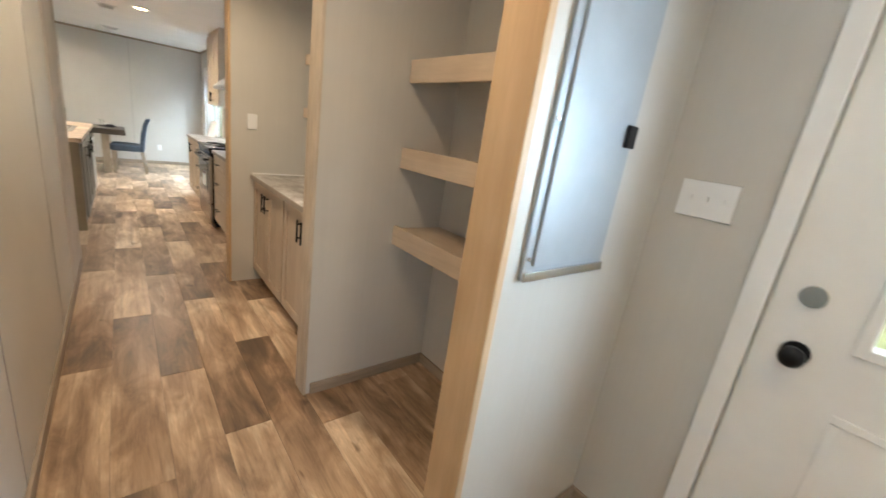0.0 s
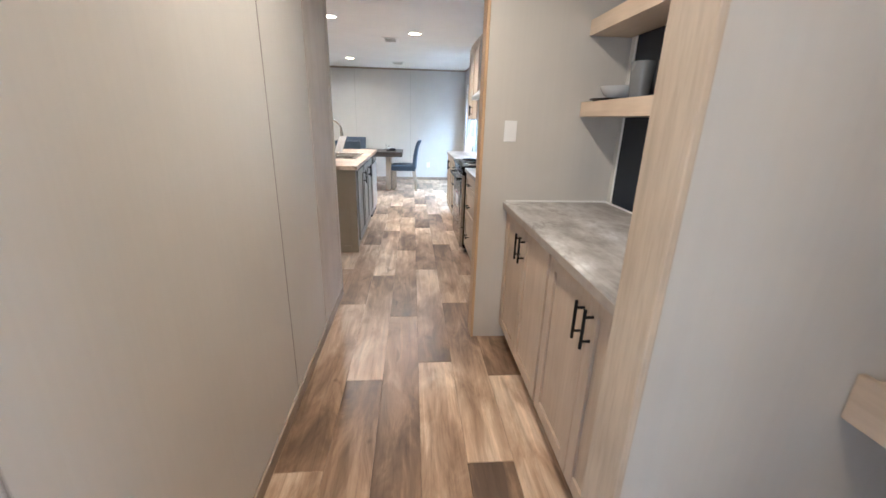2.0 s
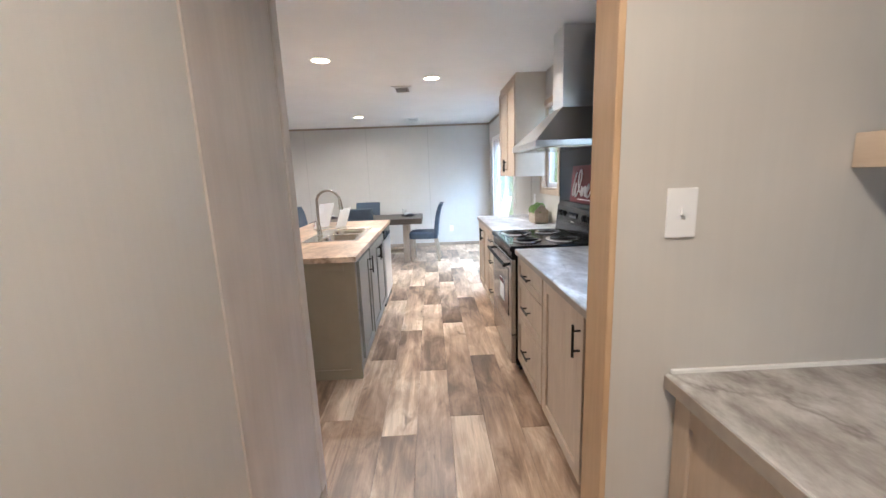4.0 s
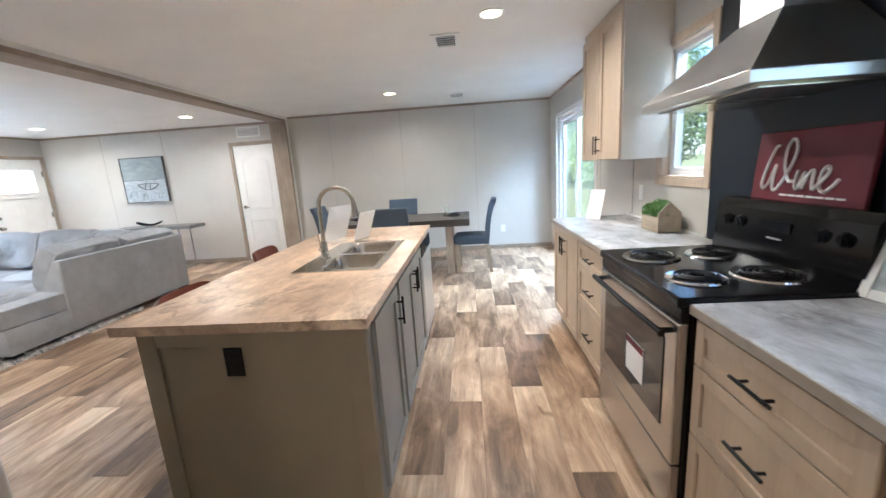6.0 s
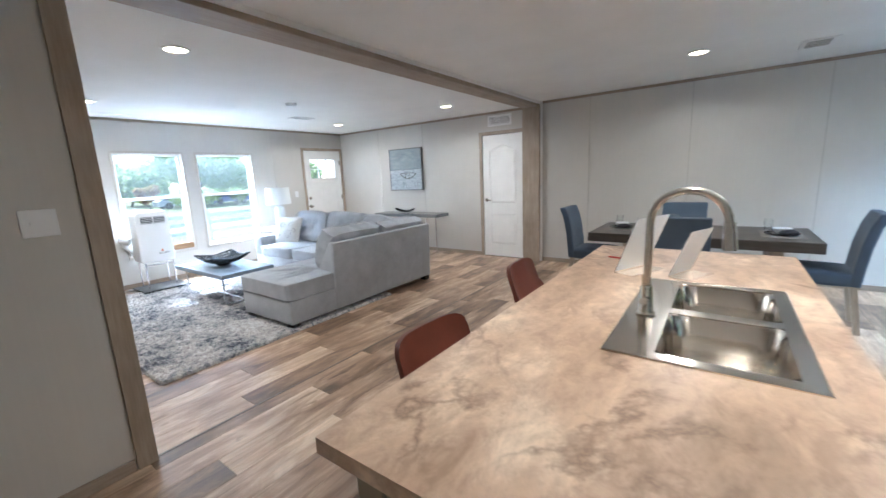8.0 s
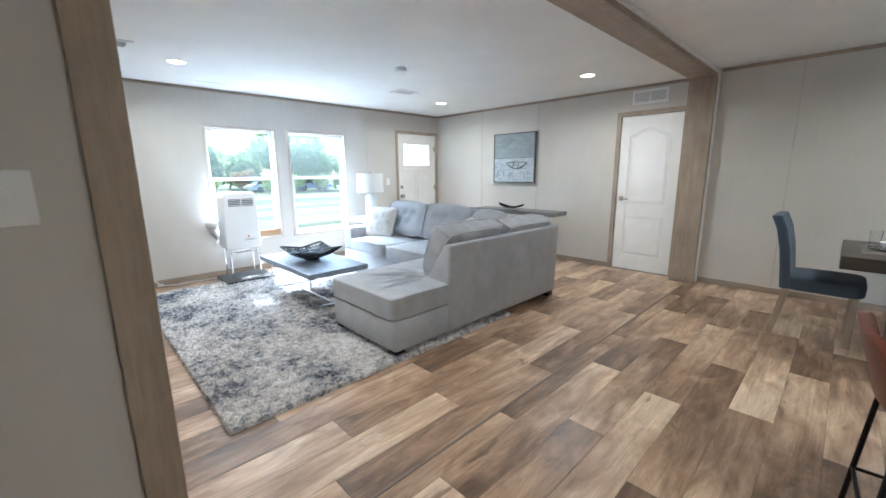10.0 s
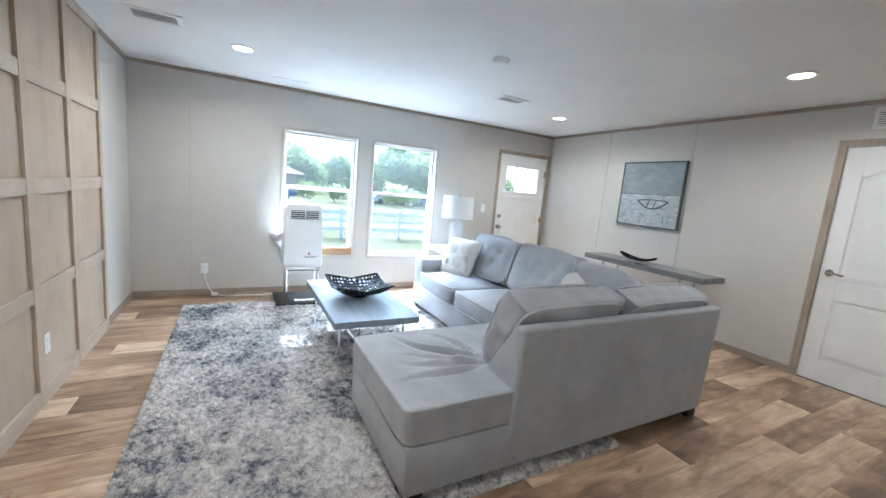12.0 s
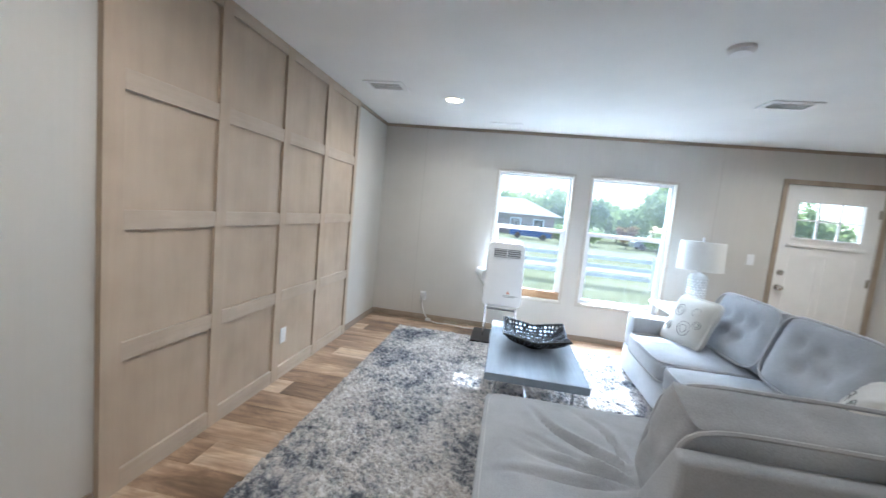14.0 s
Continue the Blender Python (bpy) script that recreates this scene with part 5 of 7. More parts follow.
bowls = ((sx0 + 0.115, sx1 - 0.03, sy0 + 0.03, 6.55), (sx0 + 0.115, sx1 - 0.03, 6.58, sy1 - 0.03))
rim = bmesh.new()
b1, b2 = bowls
ro = 0.012
for r in ((sx0, b1[0] + ro, sy0, sy1), (b1[1] - ro, sx1, sy0, sy1), (b1[0] + ro, b1[1] - ro, sy0, b1[2] + ro), (b1[0] + ro, b1[1] - ro, b1[3] - ro, b2[2] + ro), (b1[0] + ro, b1[1] - ro, b2[3] - ro, sy1)):
    box(rim, r[0], r[1], r[2], r[3], 0.9225, 0.9262)
part("rim", rim, SINKST, sk)
edge = [(sx0, sy0), (sx1, sy0), (sx1, sy1), (sx0, sy1), (sx0, sy0), (sx1, sy0)]
part("rolled_edge", tube(bmesh.new(), [(x, y, 0.9245) for x, y in edge], 0.004, 6), SINKST, sk, smooth=True)
for bb in bowls:
    bo = part("bowl", sink_bowl(*bb, 0.19), SINKST, sk, smooth=True)
    part("drain", lathe(bmesh.new(), [(0.045, 0.7385), (0.04, 0.741), (0.02, 0.739), (0.0, 0.738)], ((bb[0] + bb[1]) / 2, (bb[2] + bb[3]) / 2, 0), 20), NICKEL, bo, smooth=True)

fc = thing("faucet", (-0.545, 6.49, 0.926), "brushed nickel gooseneck pull-down faucet", "faucet")
fx0, fy0 = -0.545, 6.49
part("base", lathe(bmesh.new(), [(0.0, 0.9265), (0.031, 0.9265), (0.031, 0.932), (0.024, 0.94), (0.021, 1.02), (0.015, 1.03)], (fx0, fy0, 0), 24), NICKEL, fc, smooth=True)
nk = [(fx0, fy0, 1.02), (fx0, fy0, 1.12), (fx0, fy0, 1.22)]
for k in range(0, 15):
    a = math.pi * k / 14
    nk.append((fx0 + 0.105 - 0.105 * math.cos(a), fy0, 1.245 + 0.10 * math.sin(a)))
part("neck", tube(bmesh.new(), nk, 0.0125, 14), NICKEL, fc, smooth=True)
sh = bmesh.new()
cyl(sh, (fx0 + 0.21, fy0, 1.25), (fx0 + 0.217, fy0, 1.165), 0.0165, 0.02, 18)
part("spray_head", sh, NICKEL, fc, smooth=True)
lv = bmesh.new()
cyl(lv, (fx0, fy0 - 0.018, 0.985), (fx0, fy0 - 0.065, 0.99), 0.0125, n=14)
tube(lv, [(fx0, fy0 - 0.055, 0.992), (fx0, fy0 - 0.06, 1.03), (fx0 - 0.004, fy0 - 0.062, 1.08)], 0.005, 8)
part("lever", lv, NICKEL, fc, smooth=True)

# acrylic-backed leaflets standing on the island
def leaflet(x, y, turn, w, h, label):
    """A sheet in a clear sleeve that leans back on a clear foot."""
    l = thing("leaflet_stand", (x, y, 0.922), label, "leaflet stand", "leaflets on the island")
    m = Matrix.Translation((x, y, 0.9235)) @ Euler((radians(-22), 0, radians(turn))).to_matrix().to_4x4()
    for name, bm, mat, note in (
            ("sheet", boxes((-w / 2 + 0.004, w / 2 - 0.004, -0.001, 0.001, 0.006, h)), SHEET, "white printed sheet"),
            ("print", boxes(*[(-w * 0.36, w * (0.36 - 0.1 * (k % 3)), -0.0016, -0.0011, h * (0.24 + 0.09 * k), h * (0.24 + 0.09 * k) + 0.006) for k in range(6)]), FAINT, "faint lines of print"),
            ("rear_sleeve", boxes((-w / 2, w / 2, 0.0015, 0.0035, 0.002, h + 0.004)), GLASS, "")):
        bm.transform(m)
        o = part(name, bm, mat, l, note)
        if mat is GLASS:
            o.visible_shadow = False
    c = boxes((-w / 2, w / 2, 0.006, 0.10, 0, 0.0015))
    c.transform(Matrix.Translation((x, y, 0.9224)) @ Euler((0, 0, radians(turn))).to_matrix().to_4x4())
    part("foot", c, GLASS, l).visible_shadow = False


FAINT = plain("faint_print", (0.55, 0.56, 0.60), 0.6)
leaflet(-0.71, 7.14, -115, 0.25, 0.29, "white leaflet in a leaning clear stand")
leaflet(-0.50, 7.14, -112, 0.20, 0.23, "small white leaflet in a leaning clear stand")
pn = thing("pen", (-0.80, 7.35, 0.922), "red pen lying on the island", "pen")
part("barrel", tube(bmesh.new(), [(-0.86, 7.36, 0.928), (-0.74, 7.33, 0.928)], 0.005, 8), plain("red_plastic", (0.4, 0.02, 0.02), 0.4), pn, smooth=True)


# ---- counter stools ----
def stool_proto():
    s = thing("counter_stool", (0, 0, 0), "brown leather bucket counter stool with black metal legs", "stool", "stools at the island")
    bm = bmesh.new()
    # shell: rows from the seat's front lip up to the back's top; sits facing +x
    rows = []
    prof = [(0.215, 0.572, 0.185), (0.20, 0.596, 0.20), (0.11, 0.602, 0.214), (0.0, 0.592, 0.22), (-0.09, 0.590, 0.222), (-0.15, 0.610, 0.222), (-0.188, 0.655, 0.218), (-0.208, 0.71, 0.208), (-0.226, 0.765, 0.206), (-0.238, 0.805, 0.204), (-0.243, 0.828, 0.198), (-0.246, 0.842, 0.184), (-0.2475, 0.850, 0.162), (-0.2485, 0.854, 0.130)]
    n = 15
    for i, (x, z, hw) in enumerate(prof):
        row = []
        f = min(1, max(0, (i - 2) / 5))
        for k in range(n):
            u = 2 * k / (n - 1) - 1
            curl = abs(u * hw / 0.22) ** 3
            row.append(Vector((x + f * 0.04 * curl, u * hw, z + (1 - f) * 0.03 * curl + (0.02 * curl if i < 7 else -0.006 * curl))))
        rows.append(row)
    front = [[bm.verts.new(p) for p in row] for row in rows]
    rear = [[bm.verts.new(p + Vector((-0.022 if i > 4 else 0, 0, -0.026 if i <= 6 else -0.004))) for p in row] for i, row in enumerate(rows)]
    for g, flip in ((front, False), (rear, True)):
        for a, b in zip(g, g[1:]):
            for k in range(n - 1):
                q = (a[k], a[k + 1], b[k + 1], b[k])
                bm.faces.new(q[::-1] if flip else q)
    for a, b in ((front[0], rear[0]), (front[-1], rear[-1])):
        for k in range(n - 1):
            bm.faces.new((a[k], b[k], b[k + 1], a[k + 1]))
    for i in range(len(prof) - 1):
        for k in (0, n - 1):
            bm.faces.new((front[i][k], front[i + 1][k], rear[i + 1][k], rear[i][k]))
    bmesh.ops.recalc_face_normals(bm, faces=bm.faces[:])
    part("shell", bm, LEATHER, s, smooth=True)
    sb = bmesh.new()
    border = [rows[i][0] for i in range(2, len(rows))] + rows[-1] + [rows[i][-1] for i in range(len(rows) - 1, 1, -1)]
    tube(sb, [p + Vector((0.001, 0, 0.0005)) for p in border], 0.0016, 5)
    part("edge_seam", sb, LEATHER, s, smooth=True)
    for sx, sy in ((1, 1), (1, -1), (-1, 1), (-1, -1)):
        lg = bmesh.new()
        tube(lg, [(0.08 * sx, 0.10 * sy, 0.572), (0.15 * sx, 0.17 * sy, 0.562), (0.165 * sx, 0.185 * sy, 0.53), (0.20 * sx, 0.215 * sy, 0.0)], 0.009, 8)
        part("leg", lg, BLACK, s, smooth=True)
    for a, b in (((0.186, -0.203), (0.186, 0.203)), ((-0.186, -0.203), (-0.186, 0.203)), ((-0.186, 0.203), (0.186, 0.203)), ((-0.186, -0.203), (0.186, -0.203))):
        part("footrest", tube(bmesh.new(), [(*a, 0.22), (*b, 0.22)], 0.007, 8), BLACK, s, smooth=True)
    return s


stool = stool_proto()
stool.matrix_basis = pose(-1.02, 6.18, 0, 0, 0, -3)
copy_thing(stool, pose(-1.165, 7.34, 0, 0, 0, 4))


# ---- dining ----
TX0, TX1, TY0, TY1 = -1.49, 0.33, 9.22, 10.12
tb = thing("dining_table", ((TX0 + TX1) / 2, (TY0 + TY1) / 2, 0), "rectangular dark wood dining table with pale trestle legs", "table")
part("tabletop", boxes((TX0, TX1, TY0, TY1, 0.675, 0.765), bev=0.006), DARKTOP, tb)
for lx in (TX0 + 0.36, TX1 - 0.28):
    part("leg", boxes((lx - 0.05, lx + 0.05, TY0 + 0.17, TY0 + 0.27, 0.0, 0.674), bev=0.004), PALEWOOD, tb)
    part("leg", boxes((lx - 0.05, lx + 0.05, TY1 - 0.27, TY1 - 0.17, 0.0, 0.674), bev=0.004), PALEWOOD, tb)
    part("cross_rail", boxes((lx - 0.035, lx + 0.035, TY0 + 0.271, TY1 - 0.271, 0.12, 0.2), bev=0.003), PALEWOOD, tb)
part("stretcher", boxes((TX0 + 0.396, TX1 - 0.316, 9.64, 9.70, 0.13, 0.19), bev=0.003), PALEWOOD, tb)


def chair_proto():
    """Faces +x; origin on the floor under the seat's middle."""
    c = thing("dining_chair", (0, 0, 0), "slate-blue upholstered parsons dining chair with pale wooden legs", "chair", "chairs round the table")
    part("seat", soft_box(bmesh.new(), (0.02, 0, 0.45), (0.46, 0.46, 0.12), 8, 10, 0.015), SLATE, c, smooth=True)
    bk = bmesh.new()
    prof = [(-0.20, 0.40), (-0.215, 0.55), (-0.235, 0.72), (-0.27, 0.88), (-0.315, 0.985)]
    n = 9
    fr, rr = [], []
    for x, z in prof:
        fr.append([bk.verts.new((x + 0.035 - 0.012 * (1 - (2 * k / (n - 1) - 1) ** 2), (2 * k / (n - 1) - 1) * 0.225, z)) for k in range(n)])
        rr.append([bk.verts.new((x - 0.035, (2 * k / (n - 1) - 1) * 0.225, z - 0.004)) for k in range(n)])
    for g in (fr, rr):
        for a, b in zip(g, g[1:]):
            for k in range(n - 1):
                bk.faces.new((a[k], a[k + 1], b[k + 1], b[k]))
    for i in range(len(prof) - 1):
        for k in (0, n - 1):
            bk.faces.new((fr[i][k], fr[i + 1][k], rr[i + 1][k], rr[i][k]))
    for i in (0, -1):
        for k in range(n - 1):
            bk.faces.new((fr[i][k], fr[i][k + 1], rr[i][k + 1], rr[i][k]))
    bmesh.ops.recalc_face_normals(bk, faces=bk.faces[:])
    es = [e for e in bk.edges if e.calc_face_angle(0) > 1.0]
    bmesh.ops.bevel(bk, geom=es, offset=0.014, segments=3, affect="EDGES", profile=0.5)
    part("backrest", bk, SLATE, c, smooth=True)
    for sx, sy in ((0.2, 0.185), (0.2, -0.185)):
        part("leg", boxes((sx - 0.022, sx + 0.022, sy - 0.022, sy + 0.022, 0, 0.40), bev=0.004), PALEWOOD, c)
    for sy in (0.185, -0.185):
        lg = bmesh.new()
        prism(lg, [(-0.215, 0.41), (-0.17, 0.41), (-0.235, 0.0), (-0.275, 0.0)], "y", sy - 0.02, sy + 0.02)
        part("leg", lg, PALEWOOD, c)
    return c


ch = chair_proto()
ch.matrix_basis = pose(0.36, 9.60, 0, 0, 0, 176)
copy_thing(ch, pose(-1.57, 9.80, 0, 0, 0, 0))
copy_thing(ch, pose(-0.72, 10.16, 0, 0, 0, -90))
copy_thing(ch, pose(-0.64, 9.20, 0, 0, 0, 90))


def bowl_at(name, x, y, z, r, h, mat, label, cat="bowl"):
    return single(name, lathe(bmesh.new(), [(0, z + 0.001), (r * 0.45, z + 0.001), (r * 0.8, z + h * 0.45), (r, z + h), (r - 0.006, z + h), (r * 0.76, z + h * 0.5), (r * 0.4, z + 0.01), (0, z + 0.009)], (x, y, 0), 28), mat, label, cat, smooth=True)


def place_setting(x, y):
    single("placemat", boxes((x - 0.15, x + 0.15, y - 0.21, y + 0.21, 0.766, 0.769)), plain("placemat_weave", (0.24, 0.22, 0.2), 0.9, vary=0.2, scale=40), "woven grey placemat on the dining table", "placemat")
    single("plate", lathe(bmesh.new(), [(0, 0.770), (0.08, 0.770), (0.13, 0.782), (0.128, 0.786), (0.08, 0.775), (0, 0.774)], (x, y, 0), 32), GLOSSBLACK, "round black dinner plate on a placemat", "plate", smooth=True)
    bowl_at("bowl", x, y, 0.778, 0.075, 0.05, CERAMIC, "small white bowl on a black plate")
    nb = bmesh.new()
    soft_box(nb, (x + 0.03, y - 0.1, 0.797), (0.14, 0.09, 0.035), 4, 6, 0.01, wrinkle=0.012, seed=x)
    single("napkin", nb, cloth("dark_napkin", (0.03, 0.03, 0.035)), "folded dark cloth napkin on a plate", "napkin", smooth=True)
    g = lathe(bmesh.new(), [(0, 0.767), (0.03, 0.767), (0.036, 0.88), (0.034, 0.88), (0.028, 0.775), (0, 0.775)], (x - 0.08, y + 0.25, 0), 20)
    single("drinking_glass", g, GLASS, "clear straight drinking glass on the table", "glass", smooth=True)


place_setting(0.09, 9.60)
place_setting(-1.24, 9.66)
place_setting(-0.70, 9.90)


# ---- bar nook in the hall ----
for a, b in ((2.187, 2.98), (2.98, 3.773)):
    base_unit(a, b, 1.12, XR, "pale maple bar cabinet with two shaker doors", "doors", group="bar cabinets", mat=MAPLE)
worktop("bar_worktop", 1.075, XR - 0.002, 2.187, 3.773, 0.886, 0.925, "pale veined stone-look bar worktop")
struct("wall_navy_bar", boxes((XR - 0.006, XR - 0.0005, 2.187, 3.70, 0.93, CK - 0.001)), NAVY)
struct("trim_bar_caulk", boxes((1.09, XR - 0.013, 3.764, 3.774, 0.9255, 0.934), (XR - 0.012, XR - 0.007, 2.187, 3.774, 0.9255, 0.934)), WHITE)
for z in (1.42, 1.83):
    fs = thing("floating_shelf", (1.60, 3.38, z), "thick pale maple floating shelf on the navy bar wall", "shelf", "bar shelves")
    part("top_board", boxes((1.4905, XR - 0.007, 2.9955, 3.772, z + 0.058, z + 0.076), bev=0.002), MAPLE_Y, fs)
    part("bottom_board", boxes((1.4905, XR - 0.007, 2.9955, 3.772, z, z + 0.016), bev=0.002), MAPLE_Y, fs)
    part("front_lip", boxes((1.478, 1.490, 2.984, 3.772, z - 0.001, z + 0.077), bev=0.002), MAPLE_Y, fs)
    part("end_cap", boxes((1.4905, XR - 0.007, 2.984, 2.995, z - 0.001, z + 0.077), bev=0.002), MAPLE, fs)
single("serving_plate", lathe(bmesh.new(), [(0, 1.4965), (0.10, 1.4965), (0.14, 1.505), (0.138, 1.509), (0.1, 1.502), (0, 1.501)], (1.60, 3.60, 0), 32), GLOSSBLACK, "black plate on the bar shelf", "plate", smooth=True)
bowl_at("bowl", 1.60, 3.58, 1.5025, 0.105, 0.065, CERAMIC, "white bowl on a black plate on the bar shelf")
SMOKE = plain("smoky_grey_glaze", (0.16, 0.165, 0.17), 0.25)
for cy, rr, hh, mt, lb_ in ((3.40, 0.055, 0.165, SMOKE, "tall grey tumbler on the bar shelf"), (3.19, 0.05, 0.13, GLOSSBLACK, "glossy black mug on the bar shelf"), (3.05, 0.05, 0.13, GLOSSBLACK, "glossy black mug on the bar shelf")):
    single("tumbler", lathe(bmesh.new(), [(0, 1.4962), (rr * 0.8, 1.4962), (rr, 1.4962 + hh), (rr - 0.004, 1.4962 + hh), (rr * 0.75, 1.504), (0, 1.504)], (1.60, cy, 0), 28), mt, lb_, "tumbler", smooth=True)

# ---- pantry ----
struct("trim_navy_edge", boxes((XR - 0.010, XR - 0.0065, 3.70, 3.718, 0.936, CK - 0.001)), WHITE)
for z in (0.826, 1.24, 1.655):
    ps = thing("pantry_shelf", (1.56, 1.57, z), "deep maple pantry shelf with a thick front lip", "shelf", "pantry shelves")
    part("board", boxes((1.42, XR - 0.001, 1.042, 2.073, z + 0.06, z + 0.085)), MAPLE_Y, ps)
    part("front_lip", boxes((1.40, 1.419, 1.042, 2.073, z, z + 0.105), bev=0.003), MAPLE_Y, ps)

# ---- breaker panel beside the entry ----
bp = thing("breaker_panel", (1.22, 0.9, 1.1), "grey metal breaker panel let into the wall, closed", "breaker panel")
GREYM = plain("grey_enamel", (0.36, 0.39, 0.42), 0.4, 0.2)
part("cover", boxes((1.045, 1.42, 0.898, 0.909, 1.10, 1.97), bev=0.004), GREYM, bp)
part("door", boxes((1.075, 1.39, 0.889, 0.8975, 1.14, 1.93), bev=0.004), GREYM, bp)
part("bottom_edge", boxes((1.045, 1.42, 0.889, 0.8975, 1.10, 1.125), bev=0.002), NICKEL, bp)
part("latch", boxes((1.355, 1.40, 0.877, 0.8885, 1.465, 1.525), bev=0.003), BLACK, bp, "small black latch")
for z in (1.16, 1.50):
    part("screw", cyl(bmesh.new(), (1.058, 0.898, z), (1.058, 0.893, z), 0.006, n=10), NICKEL, bp)

# ---- ceiling fittings ----
# also builds two unseen fill lights for the entry and the hall
def down_light(x, y, z, power, color=(1.0, 0.86, 0.70)):
    d = thing("recessed_light", (x, y, z), "round recessed ceiling light, lit warm", "ceiling light", "recessed lights")
    part("trim_ring", lathe(bmesh.new(), [(0.095, z - 0.0005), (0.095, z - 0.006), (0.078, z - 0.009), (0.07, z - 0.004), (0.07, z - 0.0005)], (x, y, 0), 32), WHITE_P, d, smooth=True)
    part("lens", cyl(bmesh.new(), (x, y, z - 0.004), (x, y, z - 0.001), 0.0695, n=32), GLOW, d, "glowing warm lens")
    l = bpy.data.lights.new("recessed_lamp", "AREA")
    l.shape, l.size, l.energy, l.color, l.spread = "DISK", 0.13, power, color, radians(160)
    o = new("recessed_lamp", l)
    o.location = (x, y, z - 0.012)


for x, y in ((-0.39, 6.46), (0.56, 7.19), (-0.645, 9.65)):
    down_light(x, y, CK, KLAMP, (1.0, 0.84, 0.65))
for x, y in ((-6.12, 6.46), (-3.63, 6.42), (-6.11, 9.945), (-3.72, 9.92)):
    down_light(x, y, CL, LLAMP)
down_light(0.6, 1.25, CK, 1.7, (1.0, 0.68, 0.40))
# two unseen fittings, added only to brighten the entry and the bar end
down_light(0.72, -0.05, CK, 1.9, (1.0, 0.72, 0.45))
down_light(0.60, 2.95, CK, HFILL, (1.0, 0.77, 0.53))


def ceiling_vent(x, y, z, wx, wy, slats_along):
    v = thing("ceiling_vent", (x, y, z), "white slatted ceiling air vent", "vent", "ceiling vents")
    # near-black sheet that stands in for the shade behind the slats
    part("backing", boxes((x - wx / 2 + 0.02, x + wx / 2 - 0.02, y - wy / 2 + 0.02, y + wy / 2 - 0.02, z - 0.002, z - 0.0005)), plain("vent_shadow", (0.035, 0.035, 0.037), 0.8), v)
    f = 0.042
    part("frame", boxes((x - wx / 2, x - wx / 2 + f, y - wy / 2, y + wy / 2, z - 0.009, z - 0.0005), (x + wx / 2 - f, x + wx / 2, y - wy / 2, y + wy / 2, z - 0.009, z - 0.0005),
                        (x - wx / 2 + f, x + wx / 2 - f, y - wy / 2, y - wy / 2 + f, z - 0.009, z - 0.0005), (x - wx / 2 + f, x + wx / 2 - f, y + wy / 2 - f, y + wy / 2, z - 0.009, z - 0.0005), bev=0.002), WHITE_P, v)
    n = 5
    for k in range(n):
        if slats_along == "y":
            c = x - wx / 2 + f + (wx - 2 * f) * (k + 0.5) / n
            part("slat", boxes((c - 0.0035, c + 0.0035, y - wy / 2 + f, y + wy / 2 - f, z - 0.007, z - 0.003)), WHITE_P, v)
        else:
            c = y - wy / 2 + f + (wy - 2 * f) * (k + 0.5) / n
            part("slat", boxes((x - wx / 2 + f, x + wx / 2 - f, c - 0.0035, c + 0.0035, z - 0.010, z - 0.004)), WHITE_P, v)


ceiling_vent(-5.80, 5.92, CL, 0.24, 0.34, "y")
ceiling_vent(-5.815, 8.985, CL, 0.21, 0.34, "y")
ceiling_vent(0.218, 7.685, CK, 0.235, 0.35, "x")
ceiling_vent(0.235, 10.11, CK, 0.25, 0.36, "x")
single("ceiling_strip_vent", boxes((-6.96, -6.88, 6.75, 7.1, CL - 0.006, CL - 0.0005), bev=0.002), WHITE_P, "thin white strip vent on the ceiling near the windows", "vent")
sd_ = thing("smoke_detector", (-4.89, 8.18, CL), "round white smoke detector on the ceiling", "smoke detector")
part("case", lathe(bmesh.new(), [(0.066, CL - 0.0005), (0.066, CL - 0.018), (0.05, CL - 0.034), (0.02, CL - 0.036), (0, CL - 0.036)], (-4.89, 8.18, 0), 32), WHITE_P, sd_, smooth=True)
wv = thing("wall_vent", (-3.39, YN, 2.165), "white slatted return-air vent above the door", "vent")
# the same near-black sheet, painted shade behind the return-air slats
part("backing", boxes((-3.58, -3.20, YN - 0.004, YN - 0.0005, 2.185, 2.315)), bpy.data.materials["vent_shadow"], wv)
part("frame", boxes((-3.60, -3.575, YN - 0.012, YN - 0.0005, 2.165, 2.335), (-3.205, -3.18, YN - 0.012, YN - 0.0005, 2.165, 2.335), (-3.575, -3.205, YN - 0.012, YN - 0.0005, 2.31, 2.335), (-3.575, -3.205, YN - 0.012, YN - 0.0005, 2.165, 2.19), (-3.395, -3.385, YN - 0.012, YN - 0.005, 2.19, 2.31), bev=0.002), WHITE_P, wv)
for k in range(7):
    z = 2.198 + 0.0172 * k
    part("slat", boxes((-3.575, -3.205, YN - 0.010, YN - 0.0045, z - 0.0055, z + 0.0055)), WHITE_P, wv)

# ---- panelled wall of the living room ----
pw = struct("wall_panelling", boxes((-6.33, -3.81, BY + 0.0005, BY + 0.010, 0, CL - 0.001)), ACCENT)
zc = CL - 0.001
for a, b in ((-3.90, -3.81), (-4.50, -4.42), (-5.11, -5.03), (-5.71, -5.63), (-6.33, -6.27)):
    part("stile", boxes((a, b, BY + 0.0105, BY + 0.028, 0.0, zc), bev=0.002), ACCENT, pw)
xs = ((-4.42, -3.90), (-5.03, -4.50), (-5.63, -5.11), (-6.27, -5.71))
for a, b in xs:
    for z0_, z1_ in ((0, 0.10), (0.60, 0.685), (1.175, 1.26), (1.75, 1.835), (2.325, zc)):
        part("rail", boxes((a + 0.0005, b - 0.0005, BY + 0.0105, BY + 0.0265, z0_, z1_), bev=0.002), ACCENT_X, pw)

